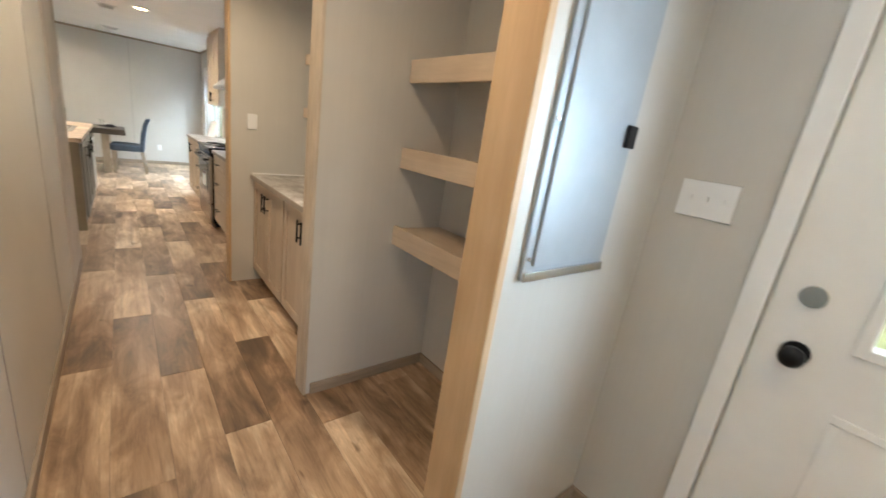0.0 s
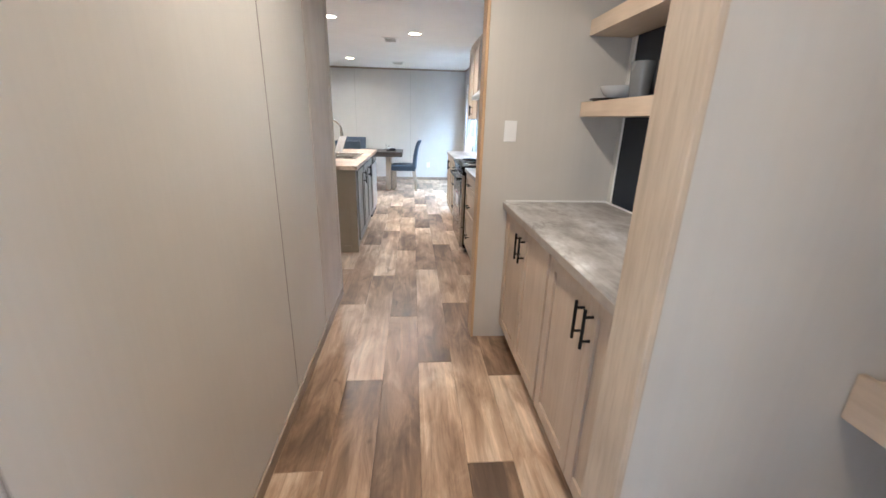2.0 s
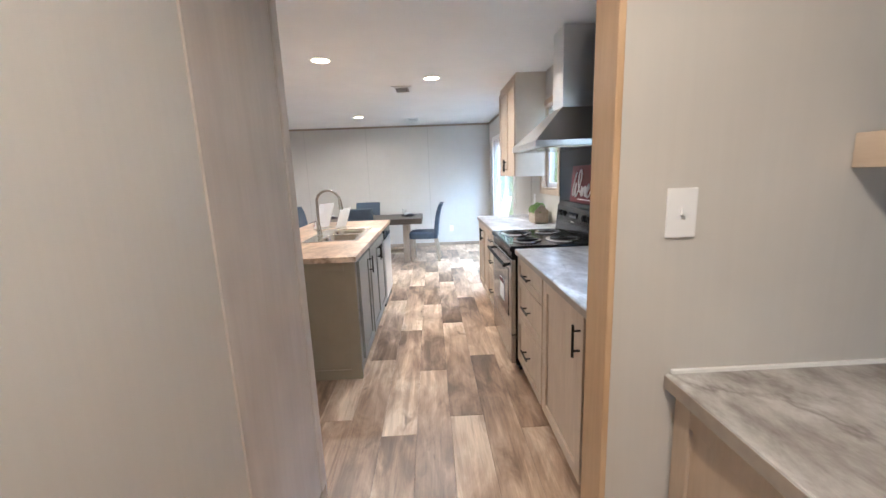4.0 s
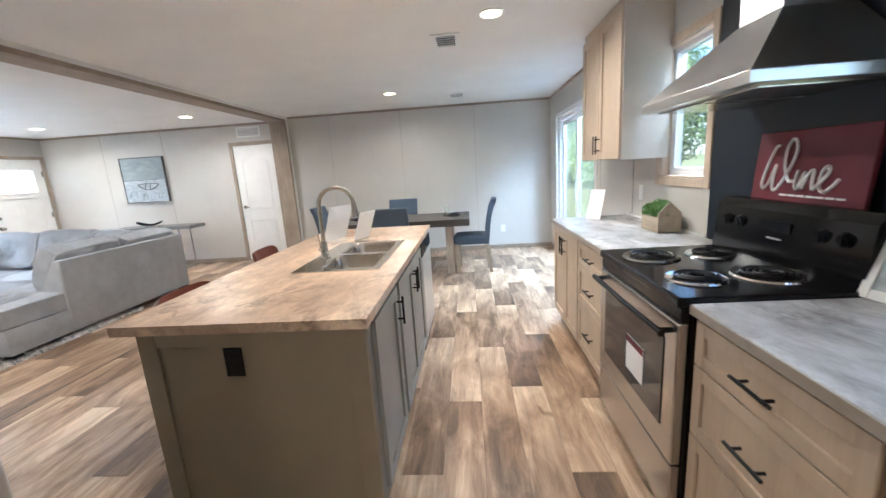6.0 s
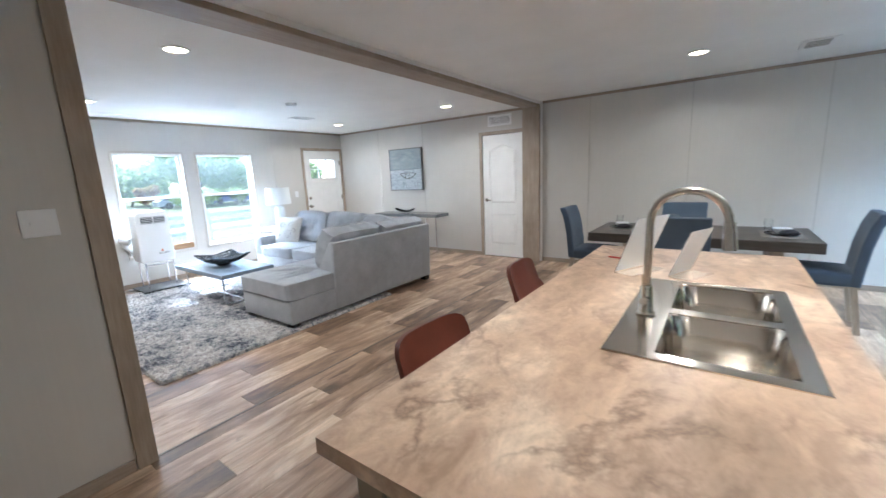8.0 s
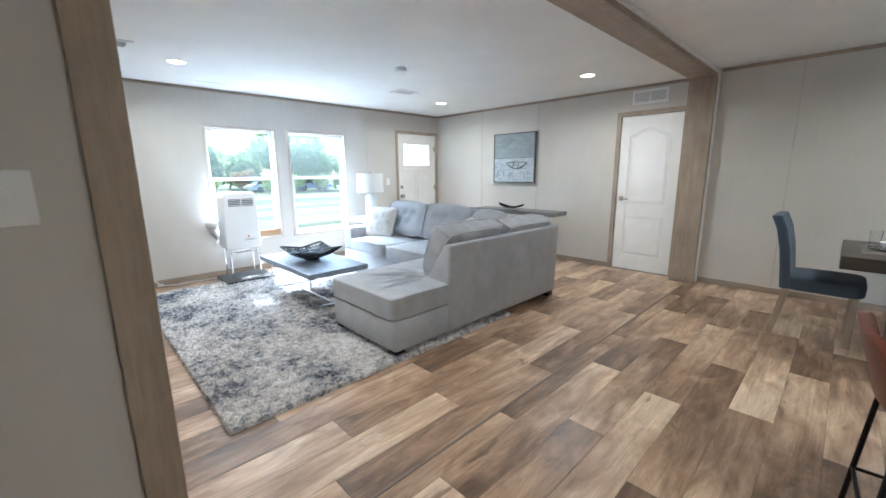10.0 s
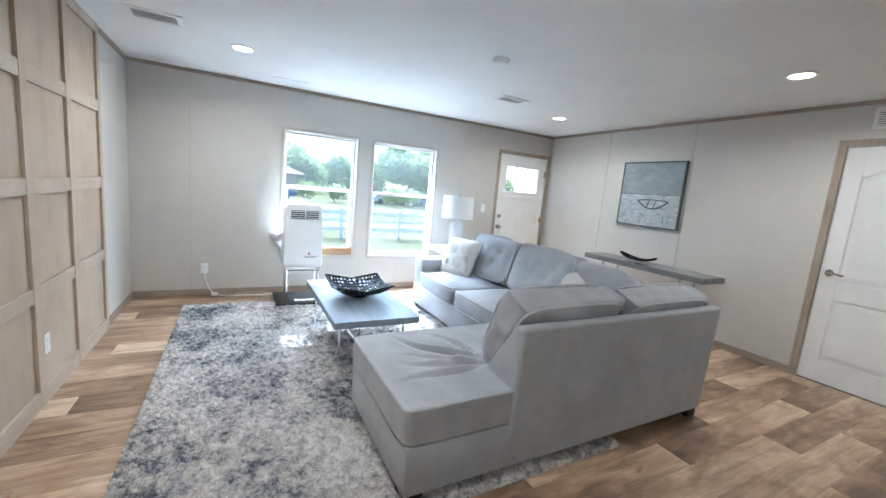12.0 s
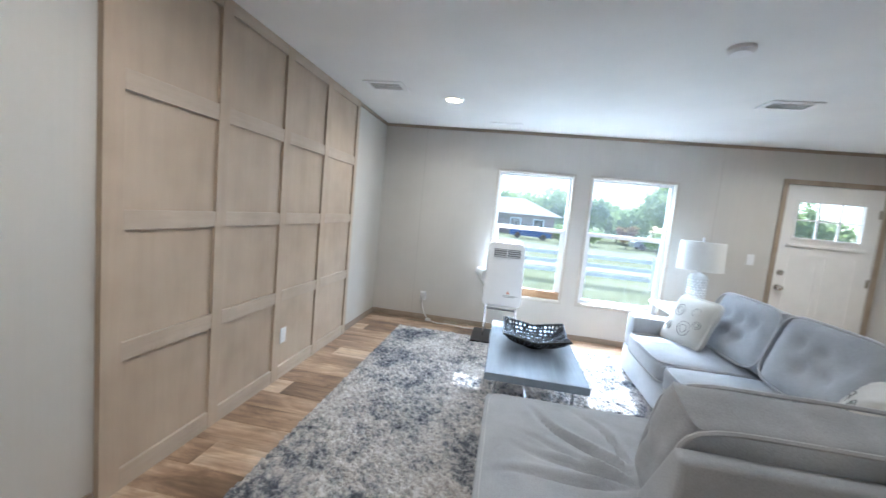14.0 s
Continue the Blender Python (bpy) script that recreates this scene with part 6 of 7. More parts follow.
# ---- rug ----
def rug_mat():
    m, t, b = nodes("shag_rug", 0.97, spec=0.08)
    v = coords(t)
    n1 = tex_noise(t, v, 2.1, 5, 0.62, 0.7)
    n2 = tex_noise(t, v, 19, 5, 0.75, 0.5)
    n3 = tex_noise(t, v, 62, 3, 0.7)
    s = t.nodes.new("ShaderNodeMath")
    s.operation = "MULTIPLY_ADD"
    s.inputs[1].default_value, s.inputs[2].default_value = 0.62, 0.0
    t.links.new(n2, s.inputs[0])
    s2 = t.nodes.new("ShaderNodeMath")
    s2.operation = "MULTIPLY_ADD"
    s2.inputs[1].default_value = 0.5
    t.links.new(n1, s2.inputs[0])
    t.links.new(s.outputs[0], s2.inputs[2])
    col = ramp(t, s2.outputs[0], [(0.41, (0.06, 0.066, 0.085)), (0.475, (0.18, 0.187, 0.21)), (0.53, (0.42, 0.41, 0.405)), (0.585, (0.58, 0.54, 0.50)), (0.65, (0.74, 0.725, 0.705))])
    col = mix(t, 0.7, col, ramp(t, n3, [(0.3, (0.6, 0.6, 0.62)), (0.62, (1.08, 1.08, 1.08))]), "MULTIPLY")
    t.links.new(col, b.inputs["Base Color"])
    bump(t, b, n3, 1.0, 0.02)
    return m


RX0, RX1, RY0, RY1 = -6.80, -3.60, 5.95, 8.42
rb = bmesh.new()
nx, ny = 330, 260
grid = [[rb.verts.new((RX0 + (RX1 - RX0) * i / nx + 0.008 * noise.noise(Vector((i * 0.7, j * 0.7, 1))), RY0 + (RY1 - RY0) * j / ny + 0.008 * noise.noise(Vector((i * 0.7, j * 0.7, 5))),
                       0.0022 if i in (0, nx) or j in (0, ny) else 0.026 + 0.016 * noise.noise(Vector((i * 0.38, j * 0.38, 0))) + 0.006 * noise.noise(Vector((i * 0.13, j * 0.13, 3))))) for j in range(ny + 1)] for i in range(nx + 1)]
for i in range(nx):
    for j in range(ny):
        rb.faces.new((grid[i][j], grid[i + 1][j], grid[i + 1][j + 1], grid[i][j + 1]))
single("rug", rb, rug_mat(), "shaggy abstract rug in cream, grey and slate", "rug", smooth=False)

# ---- sectional sofa ----
so = thing("sectional_sofa", (-4.6, 8.4, 0), "light grey L-shaped sectional sofa with chaise and tufted cushions", "sofa")
SXR, SXL, SYB, SYF, CYF = -3.63, -6.41, 9.25, 8.28, 7.06
CXL = -4.50
part("base_long", boxes((SXL, CXL, SYF, SYB, 0.06, 0.31), bev=0.02), SOFA, so, smooth=True)
part("base_chaise", boxes((CXL + 0.002, SXR - 0.004, CYF, SYB - 0.01, 0.06, 0.30), bev=0.02), SOFA, so, smooth=True)


def back_panel(outline, axis, a, b):
    bm = bmesh.new()
    prism(bm, outline, axis, a, b)
    es = [e for e in bm.edges if e.calc_face_angle(0) > 0.3]
    bmesh.ops.bevel(bm, geom=es, offset=0.02, segments=3, affect="EDGES", profile=0.5)
    return bm


part("backrest_side", back_panel([(SXR, 0.06), (SXR + 0.022, 0.785), (SXR - 0.045, 0.785), (SXR - 0.24, 0.50), (SXR - 0.26, 0.06)], "y", 7.60, SYB), SOFA, so, smooth=True)
part("backrest_long", back_panel([(SYB, 0.311), (SYB, 0.80), (SYB - 0.10, 0.80), (SYB - 0.24, 0.62), (SYB - 0.24, 0.311)], "x", SXL + 0.001, SXR - 0.28), SOFA, so, smooth=True)
part("armrest", boxes((SXL, SXL + 0.20, SYF, SYB - 0.25, 0.311, 0.605), bev=0.03), SOFA, so, smooth=True)


def piping(bm, centre, size, power, z, rot=None, r=0.008):
    """Corded seam round a cushion at a height."""
    pts = []
    for k in range(65):
        a = 2 * math.pi * k / 64
        c, s = math.cos(a), math.sin(a)
        q = (abs(c) ** power + abs(s) ** power) ** (-1 / power)
        p = Vector((c * q * size[0] / 2, s * q * size[1] / 2, z))
        if rot:
            p = rot.to_matrix() @ p
        pts.append(p + Vector(centre))
    return tube(bm, pts, r, 6)


def cushion(name, centre, size, power=6, crown=0.03, tufts=(), wrinkle=0.006, seed=0.0, rot=None, sag=0.0, cuts=20, folds=0.0, ears=0.0, pinch=0.0):
    c = part(name, soft_box(bmesh.new(), centre, size, power, cuts, crown, tufts, wrinkle, seed, rot, sag, pinch, folds, ears), SOFA, so, smooth=True)
    b = bmesh.new()
    if pinch:
        piping(b, centre, (size[0] * 1.0, size[1] * 1.0), power, 0.0, rot)
        part("piping", b, SOFA_P, c, smooth=True)
        return c
    piping(b, centre, (size[0] * 0.978, size[1] * 0.978), power, size[2] * 0.45, rot)
    piping(b, centre, (size[0] * 0.978, size[1] * 0.978), power, -size[2] * 0.45, rot)
    part("piping", b, SOFA_P, c, smooth=True)
    return c


cushion("seat_cushion", (-5.82, 8.60, 0.385), (0.78, 0.74, 0.16), 8, 0.02, seed=1.0)
cushion("seat_cushion", (-4.97, 8.60, 0.385), (0.90, 0.74, 0.16), 8, 0.02, seed=2.0)
cushion("chaise_cushion", (-4.072, 7.93, 0.385), (0.868, 1.76, 0.17), 28, 0.02, wrinkle=0.006, seed=3.0, cuts=110, folds=0.036)
tf = ((-0.45, 0.3), (0.0, 0.3), (0.45, 0.3), (-0.22, -0.2), (0.22, -0.2))
lean_back = Euler((radians(72), 0, 0))
cushion("back_cushion", (-5.74, 8.935, 0.70), (0.80, 0.48, 0.20), 5, 0.03, tf, 0.008, 5.0, lean_back, ears=0.02)
cushion("back_cushion", (-4.95, 8.935, 0.70), (0.80, 0.48, 0.20), 5, 0.03, tf, 0.008, 6.0, lean_back, ears=0.02)
cushion("back_cushion", (-4.30, 8.93, 0.68), (0.56, 0.46, 0.20), 4, 0.03, (), 0.01, 7.0, lean_back)
side_lean = Euler((radians(69), 0, radians(-90)))
cushion("side_cushion", (-3.822, 7.995, 0.682), (0.76, 0.45, 0.20), 6, 0.03, (), 0.026, 8.0, side_lean, cuts=40, ears=0.025)
cushion("side_cushion", (-3.815, 8.80, 0.660), (0.80, 0.45, 0.20), 6, 0.03, (), 0.028, 9.0, side_lean, cuts=40, ears=0.025)
for fx_, fy_ in ((SXR - 0.06, CYF + 0.06), (CXL + 0.06, CYF + 0.06), (SXR - 0.06, SYB - 0.06), (SXL + 0.06, SYF + 0.06), (SXL + 0.06, SYB - 0.06)):
    z0_ = 0.0
    part("foot", boxes((fx_ - 0.045, fx_ + 0.045, fy_ - 0.045, fy_ + 0.045, 0.036 if fy_ < 8.4 else 0.002, 0.0595), bev=0.006), BLACK, so)


def throw_pillow(x, y, z, size, rot, label, seed):
    p = thing("throw_pillow", (x, y, z), label, "pillow")
    part("cover", soft_box(bmesh.new(), (x, y, z), (size, size, 0.17), 9, 14, 0.0, (), 0.006, seed, rot, 0.0, 0.72), PILLOW, p, smooth=True)
    m = Matrix.Translation((x, y, z)) @ rot.to_matrix().to_4x4()
    rg = bmesh.new()
    for cx, cy, r in ((-0.07, 0.06, 0.05), (0.09, 0.08, 0.035), (0.05, -0.08, 0.06), (-0.11, -0.09, 0.035), (0.14, -0.02, 0.03)):
        for rr in (r, r * 0.55):
            pts = [(cx + rr * math.cos(2 * math.pi * k / 20), cy + rr * math.sin(2 * math.pi * k / 20), 0.0) for k in range(21)]
            pts = [(a_, b_, 0.0845 * (1 - 0.72 * (max(abs(a_), abs(b_)) / (size / 2)) ** 3)) for a_, b_, _ in pts]
            tube(rg, pts, 0.0026, 6)
    rg.transform(m)
    part("printed_rings", rg, PILLOW_D, p, "dark printed ring pattern", smooth=True)


throw_pillow(-6.02, 8.66, 0.66, 0.44, Euler((radians(66), 0, radians(18))), "cream square pillow printed with grey rings", 1.5)
throw_pillow(-4.38, 8.62, 0.64, 0.44, Euler((radians(62), 0, radians(-38))), "cream square pillow in the sofa's corner", 2.5)

# ---- coffee table with lattice bowl ----
ct = thing("coffee_table", (-5.53, 7.33, 0), "grey wood coffee table with chrome frame legs", "coffee table")
cx0, cx1, cy0, cy1 = -6.10, -4.86, 7.025, 7.66
part("tabletop", boxes((cx0, cx1, cy0, cy1, 0.375, 0.425), bev=0.005), COFFEE_TOP, ct)
for lx in (cx0 + 0.14, cx1 - 0.14):
    lg = bmesh.new()
    tube(lg, [(lx, cy0 + 0.07, 0.374), (lx, cy0 + 0.07, 0.046), (lx, cy1 - 0.07, 0.046), (lx, cy1 - 0.07, 0.374)], 0.012, 8)
    part("leg_frame", lg, CHROME, ct, smooth=True)
part("stretcher", tube(bmesh.new(), [(cx0 + 0.14, 7.335, 0.046), (cx1 - 0.14, 7.335, 0.046)], 0.01, 8), CHROME, ct, smooth=True)


def lattice_bowl(x, y, z, half, rise, label, seed):
    """A square dish of woven black strips, its corners swept up."""
    rng = random.Random(seed)
    bm = bmesh.new()
    def surf(u, v):
        d = max(abs(u), abs(v))
        return (x + half * u * (0.72 + 0.28 * d), y + half * v * (0.72 + 0.28 * d), z + 0.015 + rise * (d ** 2.2) * (0.65 + 0.35 * (abs(u * v))))
    for k in range(-8, 9):
        c = k / 8
        for vert in (0, 1):
            pts = []
            for j in range(13):
                s = -1 + j / 6
                w = 0.06 * math.sin(s * 7 + k * 1.7 + vert)
                u, v = (c + w * (1 - abs(c)), s) if vert else (s, c + w * (1 - abs(c)))
                pts.append(surf(u, v))
            tube(bm, pts, 0.0075 + 0.003 * rng.random(), 6)
    b = single("lattice_bowl", bm, GLOSSBLACK, label, "bowl", smooth=True)
    part("foot", lathe(bmesh.new(), [(0.0, z + 0.001), (half * 0.34, z + 0.001), (half * 0.36, z + 0.012), (0.0, z + 0.012)], (x, y, 0), 24), GLOSSBLACK, b)


lattice_bowl(-5.50, 7.36, 0.426, 0.235, 0.12, "black lattice bowl on the coffee table", 1)

# ---- end table and lamp ----
et = thing("end_table", (-6.83, 8.98, 0), "small white end table beside the sofa arm", "end table")
part("tabletop", boxes((-7.12, -6.52, 8.70, 9.26, 0.60, 0.635), bev=0.005), WHITE, et)
for lx in (-7.08, -6.56):
    for ly in (8.74, 9.22):
        part("leg", boxes((lx - 0.02, lx + 0.02, ly - 0.02, ly + 0.02, 0, 0.599), bev=0.003), WHITE, et)
part("lower_shelf", boxes((-7.058, -6.582, 8.762, 9.198, 0.18, 0.2), bev=0.003), WHITE, et)
LX, LY = -6.76, 9.0
tl = thing("table_lamp", (LX, LY, 0.636), "white drum-shade lamp with a dimpled ceramic base", "table lamp")
bs = lathe(bmesh.new(), [(0, 0.637), (0.07, 0.637), (0.075, 0.65), (0.078, 0.66), (0.082, 0.98), (0.07, 1.0), (0.022, 1.02), (0.018, 1.04)], (LX, LY, 0), 32)
part("base", bs, CERAMIC, tl, "dimpled white ceramic base", smooth=True)
db = bmesh.new()
for r_ in range(12):
    for k in range(14):
        a = 2 * math.pi * (k + 0.5 * (r_ % 2)) / 14
        bmesh.ops.create_icosphere(db, subdivisions=1, radius=0.013, matrix=Matrix.Translation((LX + 0.079 * math.cos(a), LY + 0.079 * math.sin(a), 0.675 + 0.026 * r_)))
part("dimples", db, CERAMIC, tl, smooth=True)
part("stem", cyl(bmesh.new(), (LX, LY, 1.04), (LX, LY, 1.35), 0.008, n=10), CHROME, tl, smooth=True)
part("shade", lathe(bmesh.new(), [(0.205, 1.045), (0.195, 1.33), (0.192, 1.33), (0.202, 1.045)], (LX, LY, 0), 40), SHADE, tl, "white linen drum shade", smooth=True)
part("finial", cyl(bmesh.new(), (LX, LY, 1.345), (LX, LY, 1.375), 0.012, 0.006, 12), CHROME, tl, smooth=True)
for k in range(3):
    a = 2 * math.pi * k / 3
    part("shade_spoke", tube(bmesh.new(), [(LX, LY, 1.335), (LX + 0.193 * math.cos(a), LY + 0.193 * math.sin(a), 1.328)], 0.003, 6), CHROME, tl)

# ---- console table behind the sofa ----
kt = thing("console_table", (-4.98, 10.72, 0), "narrow grey wood console table against the wall", "console table")
part("tabletop", boxes((-5.84, -4.36, 10.42, 10.80, 0.70, 0.758), bev=0.004), GREYWOOD, kt)
for lx in (-5.58, -4.62):
    lg = bmesh.new()
    tube(lg, [(lx, 10.47, 0.699), (lx, 10.47, 0.012), (lx, 10.75, 0.012), (lx, 10.75, 0.699)], 0.012, 8)
    part("leg_frame", lg, CHROME, kt, smooth=True)
leafb = bmesh.new()
rows = []
for i in range(15):
    u = i / 7 - 1
    hw = 0.10 * math.sqrt(max(0.0, 1 - abs(u) ** 1.6)) + 0.003
    rows.append([leafb.verts.new((-5.22 + 0.24 * u, 10.60 + hw * s, 0.770 + 0.055 * abs(u) ** 2.2 + 0.025 * s * s)) for s in (-1, -0.5, 0, 0.5, 1)])
for a, b in zip(rows, rows[1:]):
    for k in range(4):
        leafb.faces.new((a[k], a[k + 1], b[k + 1], b[k]))
bmesh.ops.solidify(leafb, geom=leafb.faces[:], thickness=0.008)
single("leaf_dish", leafb, GLOSSBLACK, "black leaf-shaped dish on the console table", "dish", smooth=True)

# ---- picture over the console ----
pc = thing("wall_picture", (-5.415, YN, 1.16), "framed grey-blue beach painting of a rowing boat", "picture")
px0, px1, pz0, pz1 = -5.825, -5.01, 1.16, 1.955
FRM = plain("pewter_frame", (0.10, 0.10, 0.095), 0.4)
part("frame", boxes((px0, px0 + 0.014, YN - 0.045, YN - 0.001, pz0, pz1), (px1 - 0.014, px1, YN - 0.045, YN - 0.001, pz0, pz1), (px0 + 0.014, px1 - 0.014, YN - 0.045, YN - 0.001, pz1 - 0.014, pz1), (px0 + 0.014, px1 - 0.014, YN - 0.045, YN - 0.001, pz0, pz0 + 0.014), bev=0.002), FRM, pc)


def canvas(name, lo_, hi_, scale):
    m, t, b = nodes(name, 0.7)
    n = tex_noise(t, coords(t, (1, 1, 3)), scale, 5, 0.65, 0.8)
    t.links.new(ramp(t, n, [(0.3, lo_), (0.7, hi_)]), b.inputs["Base Color"])
    return m


zh = 1.56
cvs = part("sky_canvas", boxes((px0 + 0.014, px1 - 0.014, YN - 0.036, YN - 0.028, zh, pz1 - 0.014)), canvas("painted_sky", (0.20, 0.25, 0.28), (0.36, 0.40, 0.42), 3), pc)
part("sand_canvas", boxes((px0 + 0.014, px1 - 0.014, YN - 0.036, YN - 0.028, pz0 + 0.014, zh - 0.006)), canvas("painted_sand", (0.26, 0.31, 0.36), (0.58, 0.62, 0.65), 9), pc)
part("horizon", boxes((px0 + 0.014, px1 - 0.014, YN - 0.0365, YN - 0.028, zh - 0.006, zh)), FRM, pc)
bt = bmesh.new()
def bt_pt(u, s):
    return (-5.36 + 0.20 * u, YN - 0.038, 1.455 + s * 0.07 * (1 - u * u) + 0.025 * u * u)
tube(bt, [bt_pt(-1 + k / 10, 0.55) for k in range(21)], 0.006, 6)
tube(bt, [bt_pt(-1 + k / 10, -1) for k in range(21)], 0.009, 6)
for u in (-0.35, 0.1):
    tube(bt, [bt_pt(u, -0.9), bt_pt(u + 0.14, 0.5)], 0.006, 6)
part("painted_boat", bt, FRM, pc)
rng = random.Random(12)
GRASS_PAINT = plain("painted_grey", (0.28, 0.32, 0.36), 0.7)
for k in range(22):
    gx = px0 + 0.05 + rng.random() * 0.7
    gz = pz0 + 0.04 + rng.random() * 0.12
    if -5.6 < gx < -5.2 and rng.random() < 0.4:
        continue
    gb_ = tube(bmesh.new(), [(gx, YN - 0.0375, gz), (gx + rng.uniform(-0.02, 0.03), YN - 0.0375, gz + 0.05 + 0.07 * rng.random())], 0.003, 4)
    part("painted_grass", gb_, GRASS_PAINT, pc)

# ---- portable air conditioner by the window ----
ac = thing("air_conditioner", (-6.95, 7.09, 0), "white portable air conditioner on a chrome stand by the window", "air conditioner")
ax0, ax1, ay0, ay1 = -7.08, -6.80, 6.875, 7.30
bd = bmesh.new()
prism(bd, [(ay0 + 0.02, 0.40), (ay1 - 0.02, 0.40), (ay1, 0.44), (ay1 - 0.015, 1.06), (ay1 - 0.05, 1.11), (ay0 + 0.05, 1.11), (ay0 + 0.015, 1.06), (ay0, 0.44)], "x", ax0, ax1)
es = [e for e in bd.edges if e.calc_face_angle(0) > 0.5]
bmesh.ops.bevel(bd, geom=es, offset=0.018, segments=3, affect="EDGES", profile=0.5)
part("case", bd, WHITE_P, ac, smooth=True)
gl = part("grille", boxes((ax1 - 0.004, ax1 + 0.002, 6.95, 7.24, 0.945, 1.035)), plain("grille_dark", (0.03, 0.035, 0.05), 0.6), ac, "dark louvred outlet")
for k in range(4):
    part("louvre", boxes((ax1 + 0.0021, ax1 + 0.012, 6.95, 7.24, 0.952 + 0.0225 * k, 0.960 + 0.0225 * k), bev=0.002), WHITE_P, gl)
part("louvre_divider", boxes((ax1 + 0.0025, ax1 + 0.010, 7.09, 7.10, 0.945, 1.035)), WHITE_P, gl)
wt_ = bmesh.new()
prism(wt_, [(7.13, 0.545), (7.165, 0.545), (7.1475, 0.58)], "x", ax1 + 0.0005, ax1 + 0.002)
part("warning_mark", wt_, plain("warning_orange", (0.5, 0.12, 0.03), 0.5), ac)
part("label_bars", boxes((ax1 + 0.0005, ax1 + 0.0015, 7.10, 7.25, 0.522, 0.527), (ax1 + 0.0005, ax1 + 0.0015, 7.10, 7.22, 0.508, 0.513)), FRM, ac)
for ly in (6.92, 7.26):
    fr_ = bmesh.new()
    tube(fr_, [(ax1 - 0.02, ly, 0.399), (ax1 - 0.02, ly, 0.03), (ax0 + 0.02, ly, 0.03), (ax0 + 0.02, ly, 0.399)], 0.011, 8)
    part("stand_frame", fr_, CHROME, ac, smooth=True)
part("stand_bar", tube(bmesh.new(), [(ax1 - 0.02, 6.92, 0.36), (ax1 - 0.02, 7.26, 0.36)], 0.009, 8), CHROME, ac, smooth=True)
part("base_tray", boxes((-7.10, -6.60, 6.80, 7.37, 0.012, 0.04), bev=0.004), BLACK, ac, "black base tray")
hs_ = bmesh.new()
hp_ = [(ax0 + 0.02, 6.87, 0.70), (-7.12, 6.80, 0.72), (-7.19, 6.84, 0.66), (-7.21, 6.95, 0.53), (-7.215, 7.05, 0.49)]
sm_ = []
for k in range(len(hp_) - 1):
    for j in range(8):
        sm_.append(Vector(hp_[k]).lerp(Vector(hp_[k + 1]), j / 8))
tube(hs_, sm_, 0.055, 14)
part("hose", hs_, WHITE_P, ac, "white flexible exhaust hose", smooth=True)
wall_plate("wall_outlet", "white outlet under the window wall", pose(XW + 0.001, 6.11, 0.30, 0, 0, 90), "outlet")
cb_ = thing("power_cord", (XW + 0.1, 6.4, 0), "white power cord trailing along the floor", "power cord")
part("plug", boxes((XW + 0.0075, XW + 0.05, 6.085, 6.135, 0.29, 0.35), bev=0.006), WHITE_P, cb_)
crv = [(XW + 0.045, 6.11, 0.29), (XW + 0.07, 6.12, 0.2), (XW + 0.06, 6.16, 0.08), (XW + 0.08, 6.22, 0.012), (XW + 0.13, 6.35, 0.008), (XW + 0.10, 6.5, 0.008), (XW + 0.16, 6.68, 0.008), (XW + 0.18, 6.79, 0.02), (XW + 0.20, 6.83, 0.035)]
part("cord", tube(bmesh.new(), crv, 0.0055, 6), WHITE_P, cb_, smooth=True)
part("cord_block", boxes((XW + 0.04, XW + 0.08, 6.18, 6.24, 0.0, 0.03), bev=0.004), WHITE_P, cb_)
single("floor_strip", boxes((XW + 0.03, XW + 0.07, 6.42, 6.72, 0.001, 0.022), bev=0.003), PALEWOOD, "offcut of pale moulding by the window wall", "moulding")

# ---- floor boards ----
struct("floor", boxes((XW, XR, SY, YN + 1.2, -0.2, -0.004)), plain("subfloor", (0.10, 0.07, 0.05), 0.8))
floor = bpy.data.objects["floor"]
PW, PL = 0.1995, 1.525
# joint phase and tone at the start and end of the planks, row by row, as the pattern repeats
ROWS = ((1.225, 0.30, 0.72), (0.285, 0.78, 0.26), (1.02, 0.16, 0.68), (0.44, 0.14, 0.82),
        (1.235, 0.74, 0.12), (0.30, 0.40, 0.86), (1.01, 0.62, 0.22), (0.45, 0.84, 0.48))
rng = random.Random(21)
plank_meshes = {}


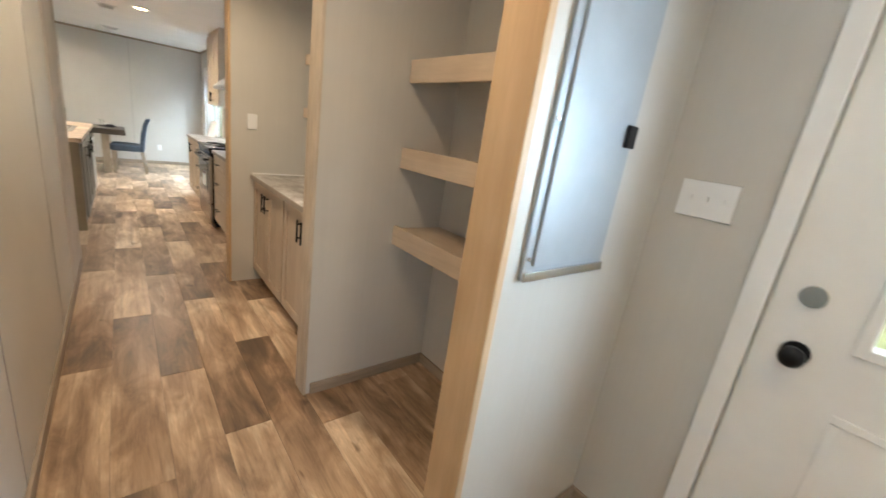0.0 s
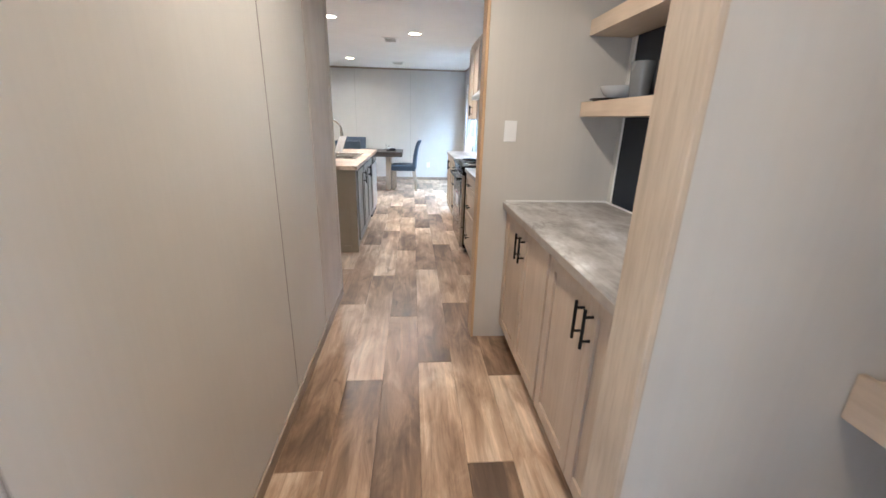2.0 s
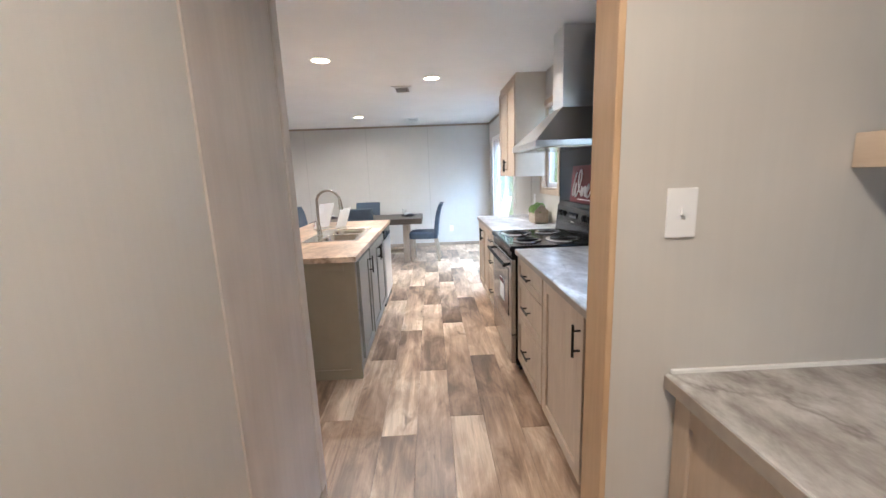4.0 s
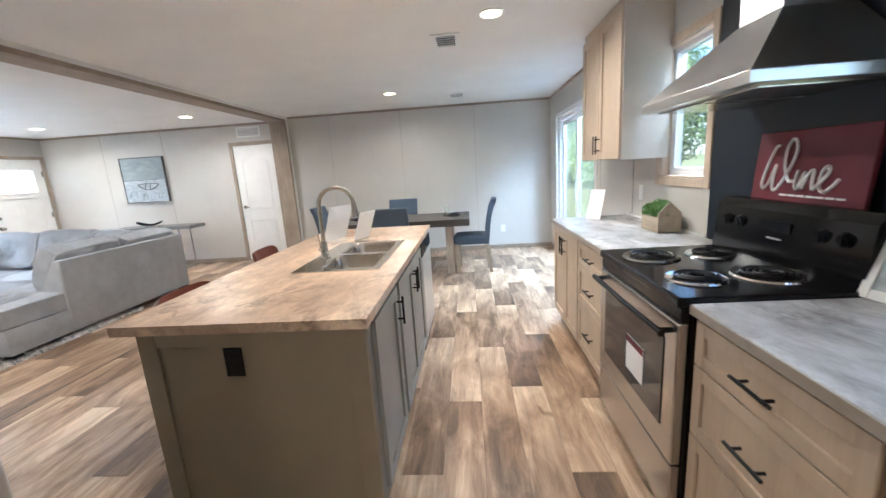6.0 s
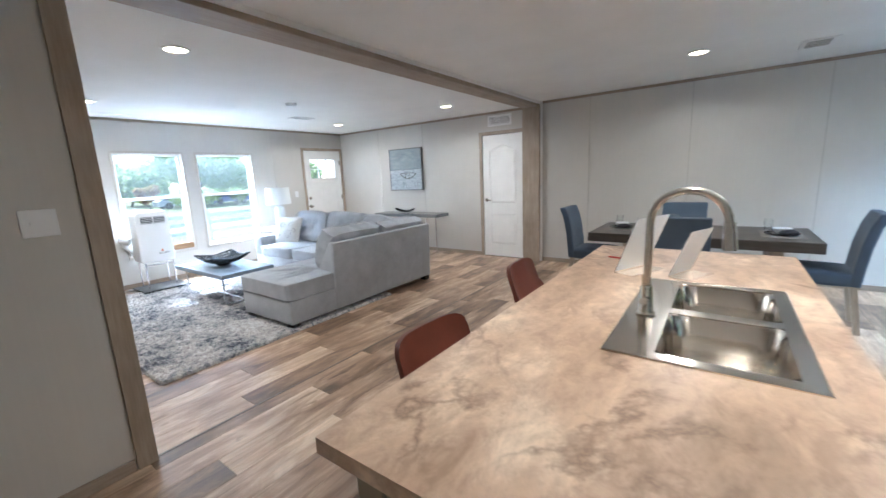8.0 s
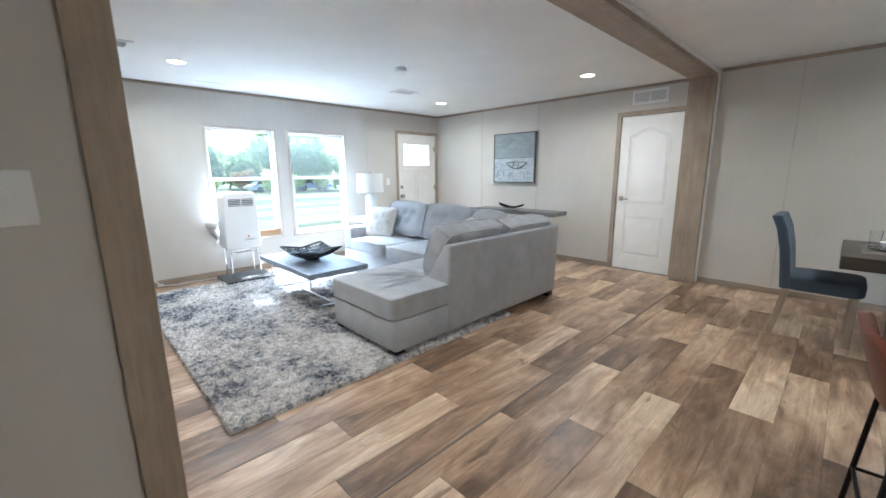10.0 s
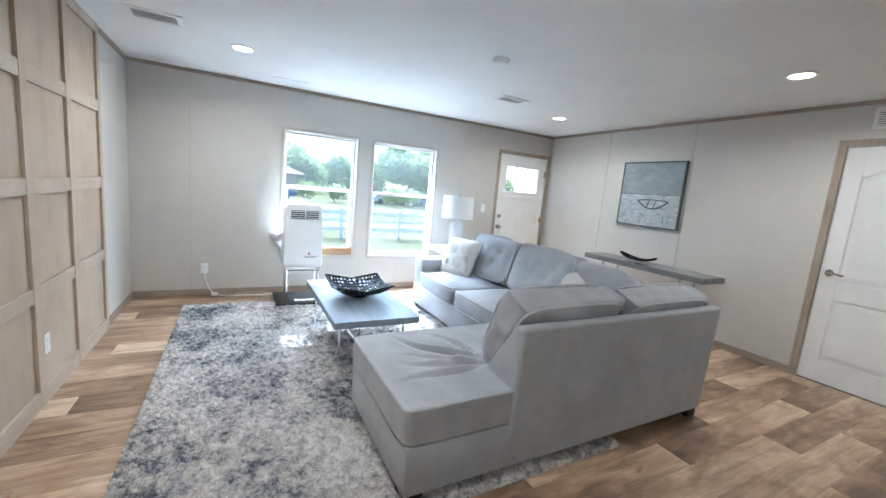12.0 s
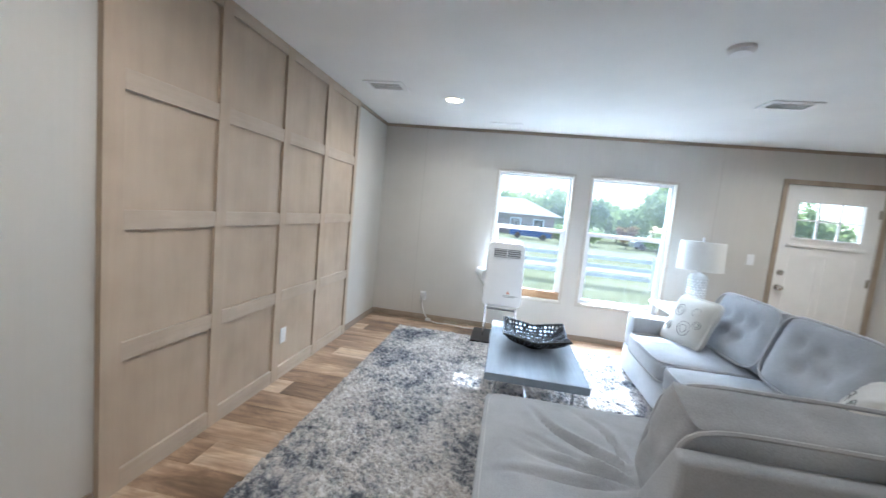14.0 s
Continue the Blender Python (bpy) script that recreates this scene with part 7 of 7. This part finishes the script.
def plank_mesh(length, t0, t1, width):
    key = (round(length, 3), round(width, 3), round(t0, 2), round(t1, 2))
    if key not in plank_meshes:
        bm = bmesh.new()
        tone = bm.verts.layers.float.new("tone")
        g, e = 0.0005, 0.0016
        w, l = width / 2 - g, length / 2 - g
        rings = []
        for dx, z in ((0, -0.004), (0, -0.0012), (e, 0)):
            ring = []
            for sx, sy in ((-1, -1), (1, -1), (1, 1), (-1, 1)):
                v = bm.verts.new((sx * (w - dx), sy * (l - dx), z))
                v[tone] = t0 if sy < 0 else t1
                ring.append(v)
            rings.append(ring)
        bm.faces.new(rings[-1])
        for p, q in zip(rings, rings[1:]):
            for k in range(4):
                bm.faces.new((p[k], p[(k + 1) % 4], q[(k + 1) % 4], q[k]))
        plank_meshes[key] = to_mesh("plank", bm, PLANK)
    return plank_meshes[key]


def lay_row(xc, y_lo, y_hi, phase, t0, t1, width=PW):
    y = y_lo - (y_lo - phase) % PL
    while y < y_hi - 0.02:
        ya, yb = max(y, y_lo), min(y + PL, y_hi)
        if yb - ya > 0.02:
            s0, s1 = t0 + (t1 - t0) * (ya - y) / PL, t0 + (t1 - t0) * (yb - y) / PL
            shift = rng.choice((-0.06, 0.0, 0.0, 0.06))
            o = new("plank", plank_mesh(yb - ya, s0 + shift, s1 + shift, width))
            o.parent = floor
            o.location = (xc, (ya + yb) / 2, 0)
        y += PL


k = -13
while -0.035 + PW * k < XR:
    xc = -0.035 + PW * (k + 0.5)
    lay_row(xc, SY if xc > HX - 0.1 else HEND, YN, *ROWS[k % 8])
    k += 1
edge = -0.035 - 13 * PW
lay_row((edge + BX1 - 0.02) / 2, HEND, YN, *ROWS[2], edge - BX1 + 0.02)
for k in range(23):
    xc = BX1 - 0.02 - PW * (k + 0.5)
    lay_row(xc, BY if xc < BX0 else HEND, YN, (ROWS[(k * 3 + 2) % 8][0] + 0.6) % PL, *ROWS[(k * 3 + 2) % 8][1:])
struct("trim_floor_strip", boxes((BX1 - 0.028, BX1 - 0.014, 5.64, YN - 0.1, 0.0, 0.004), bev=0.001), plain("strip_dark", (0.17, 0.135, 0.11), 0.4))
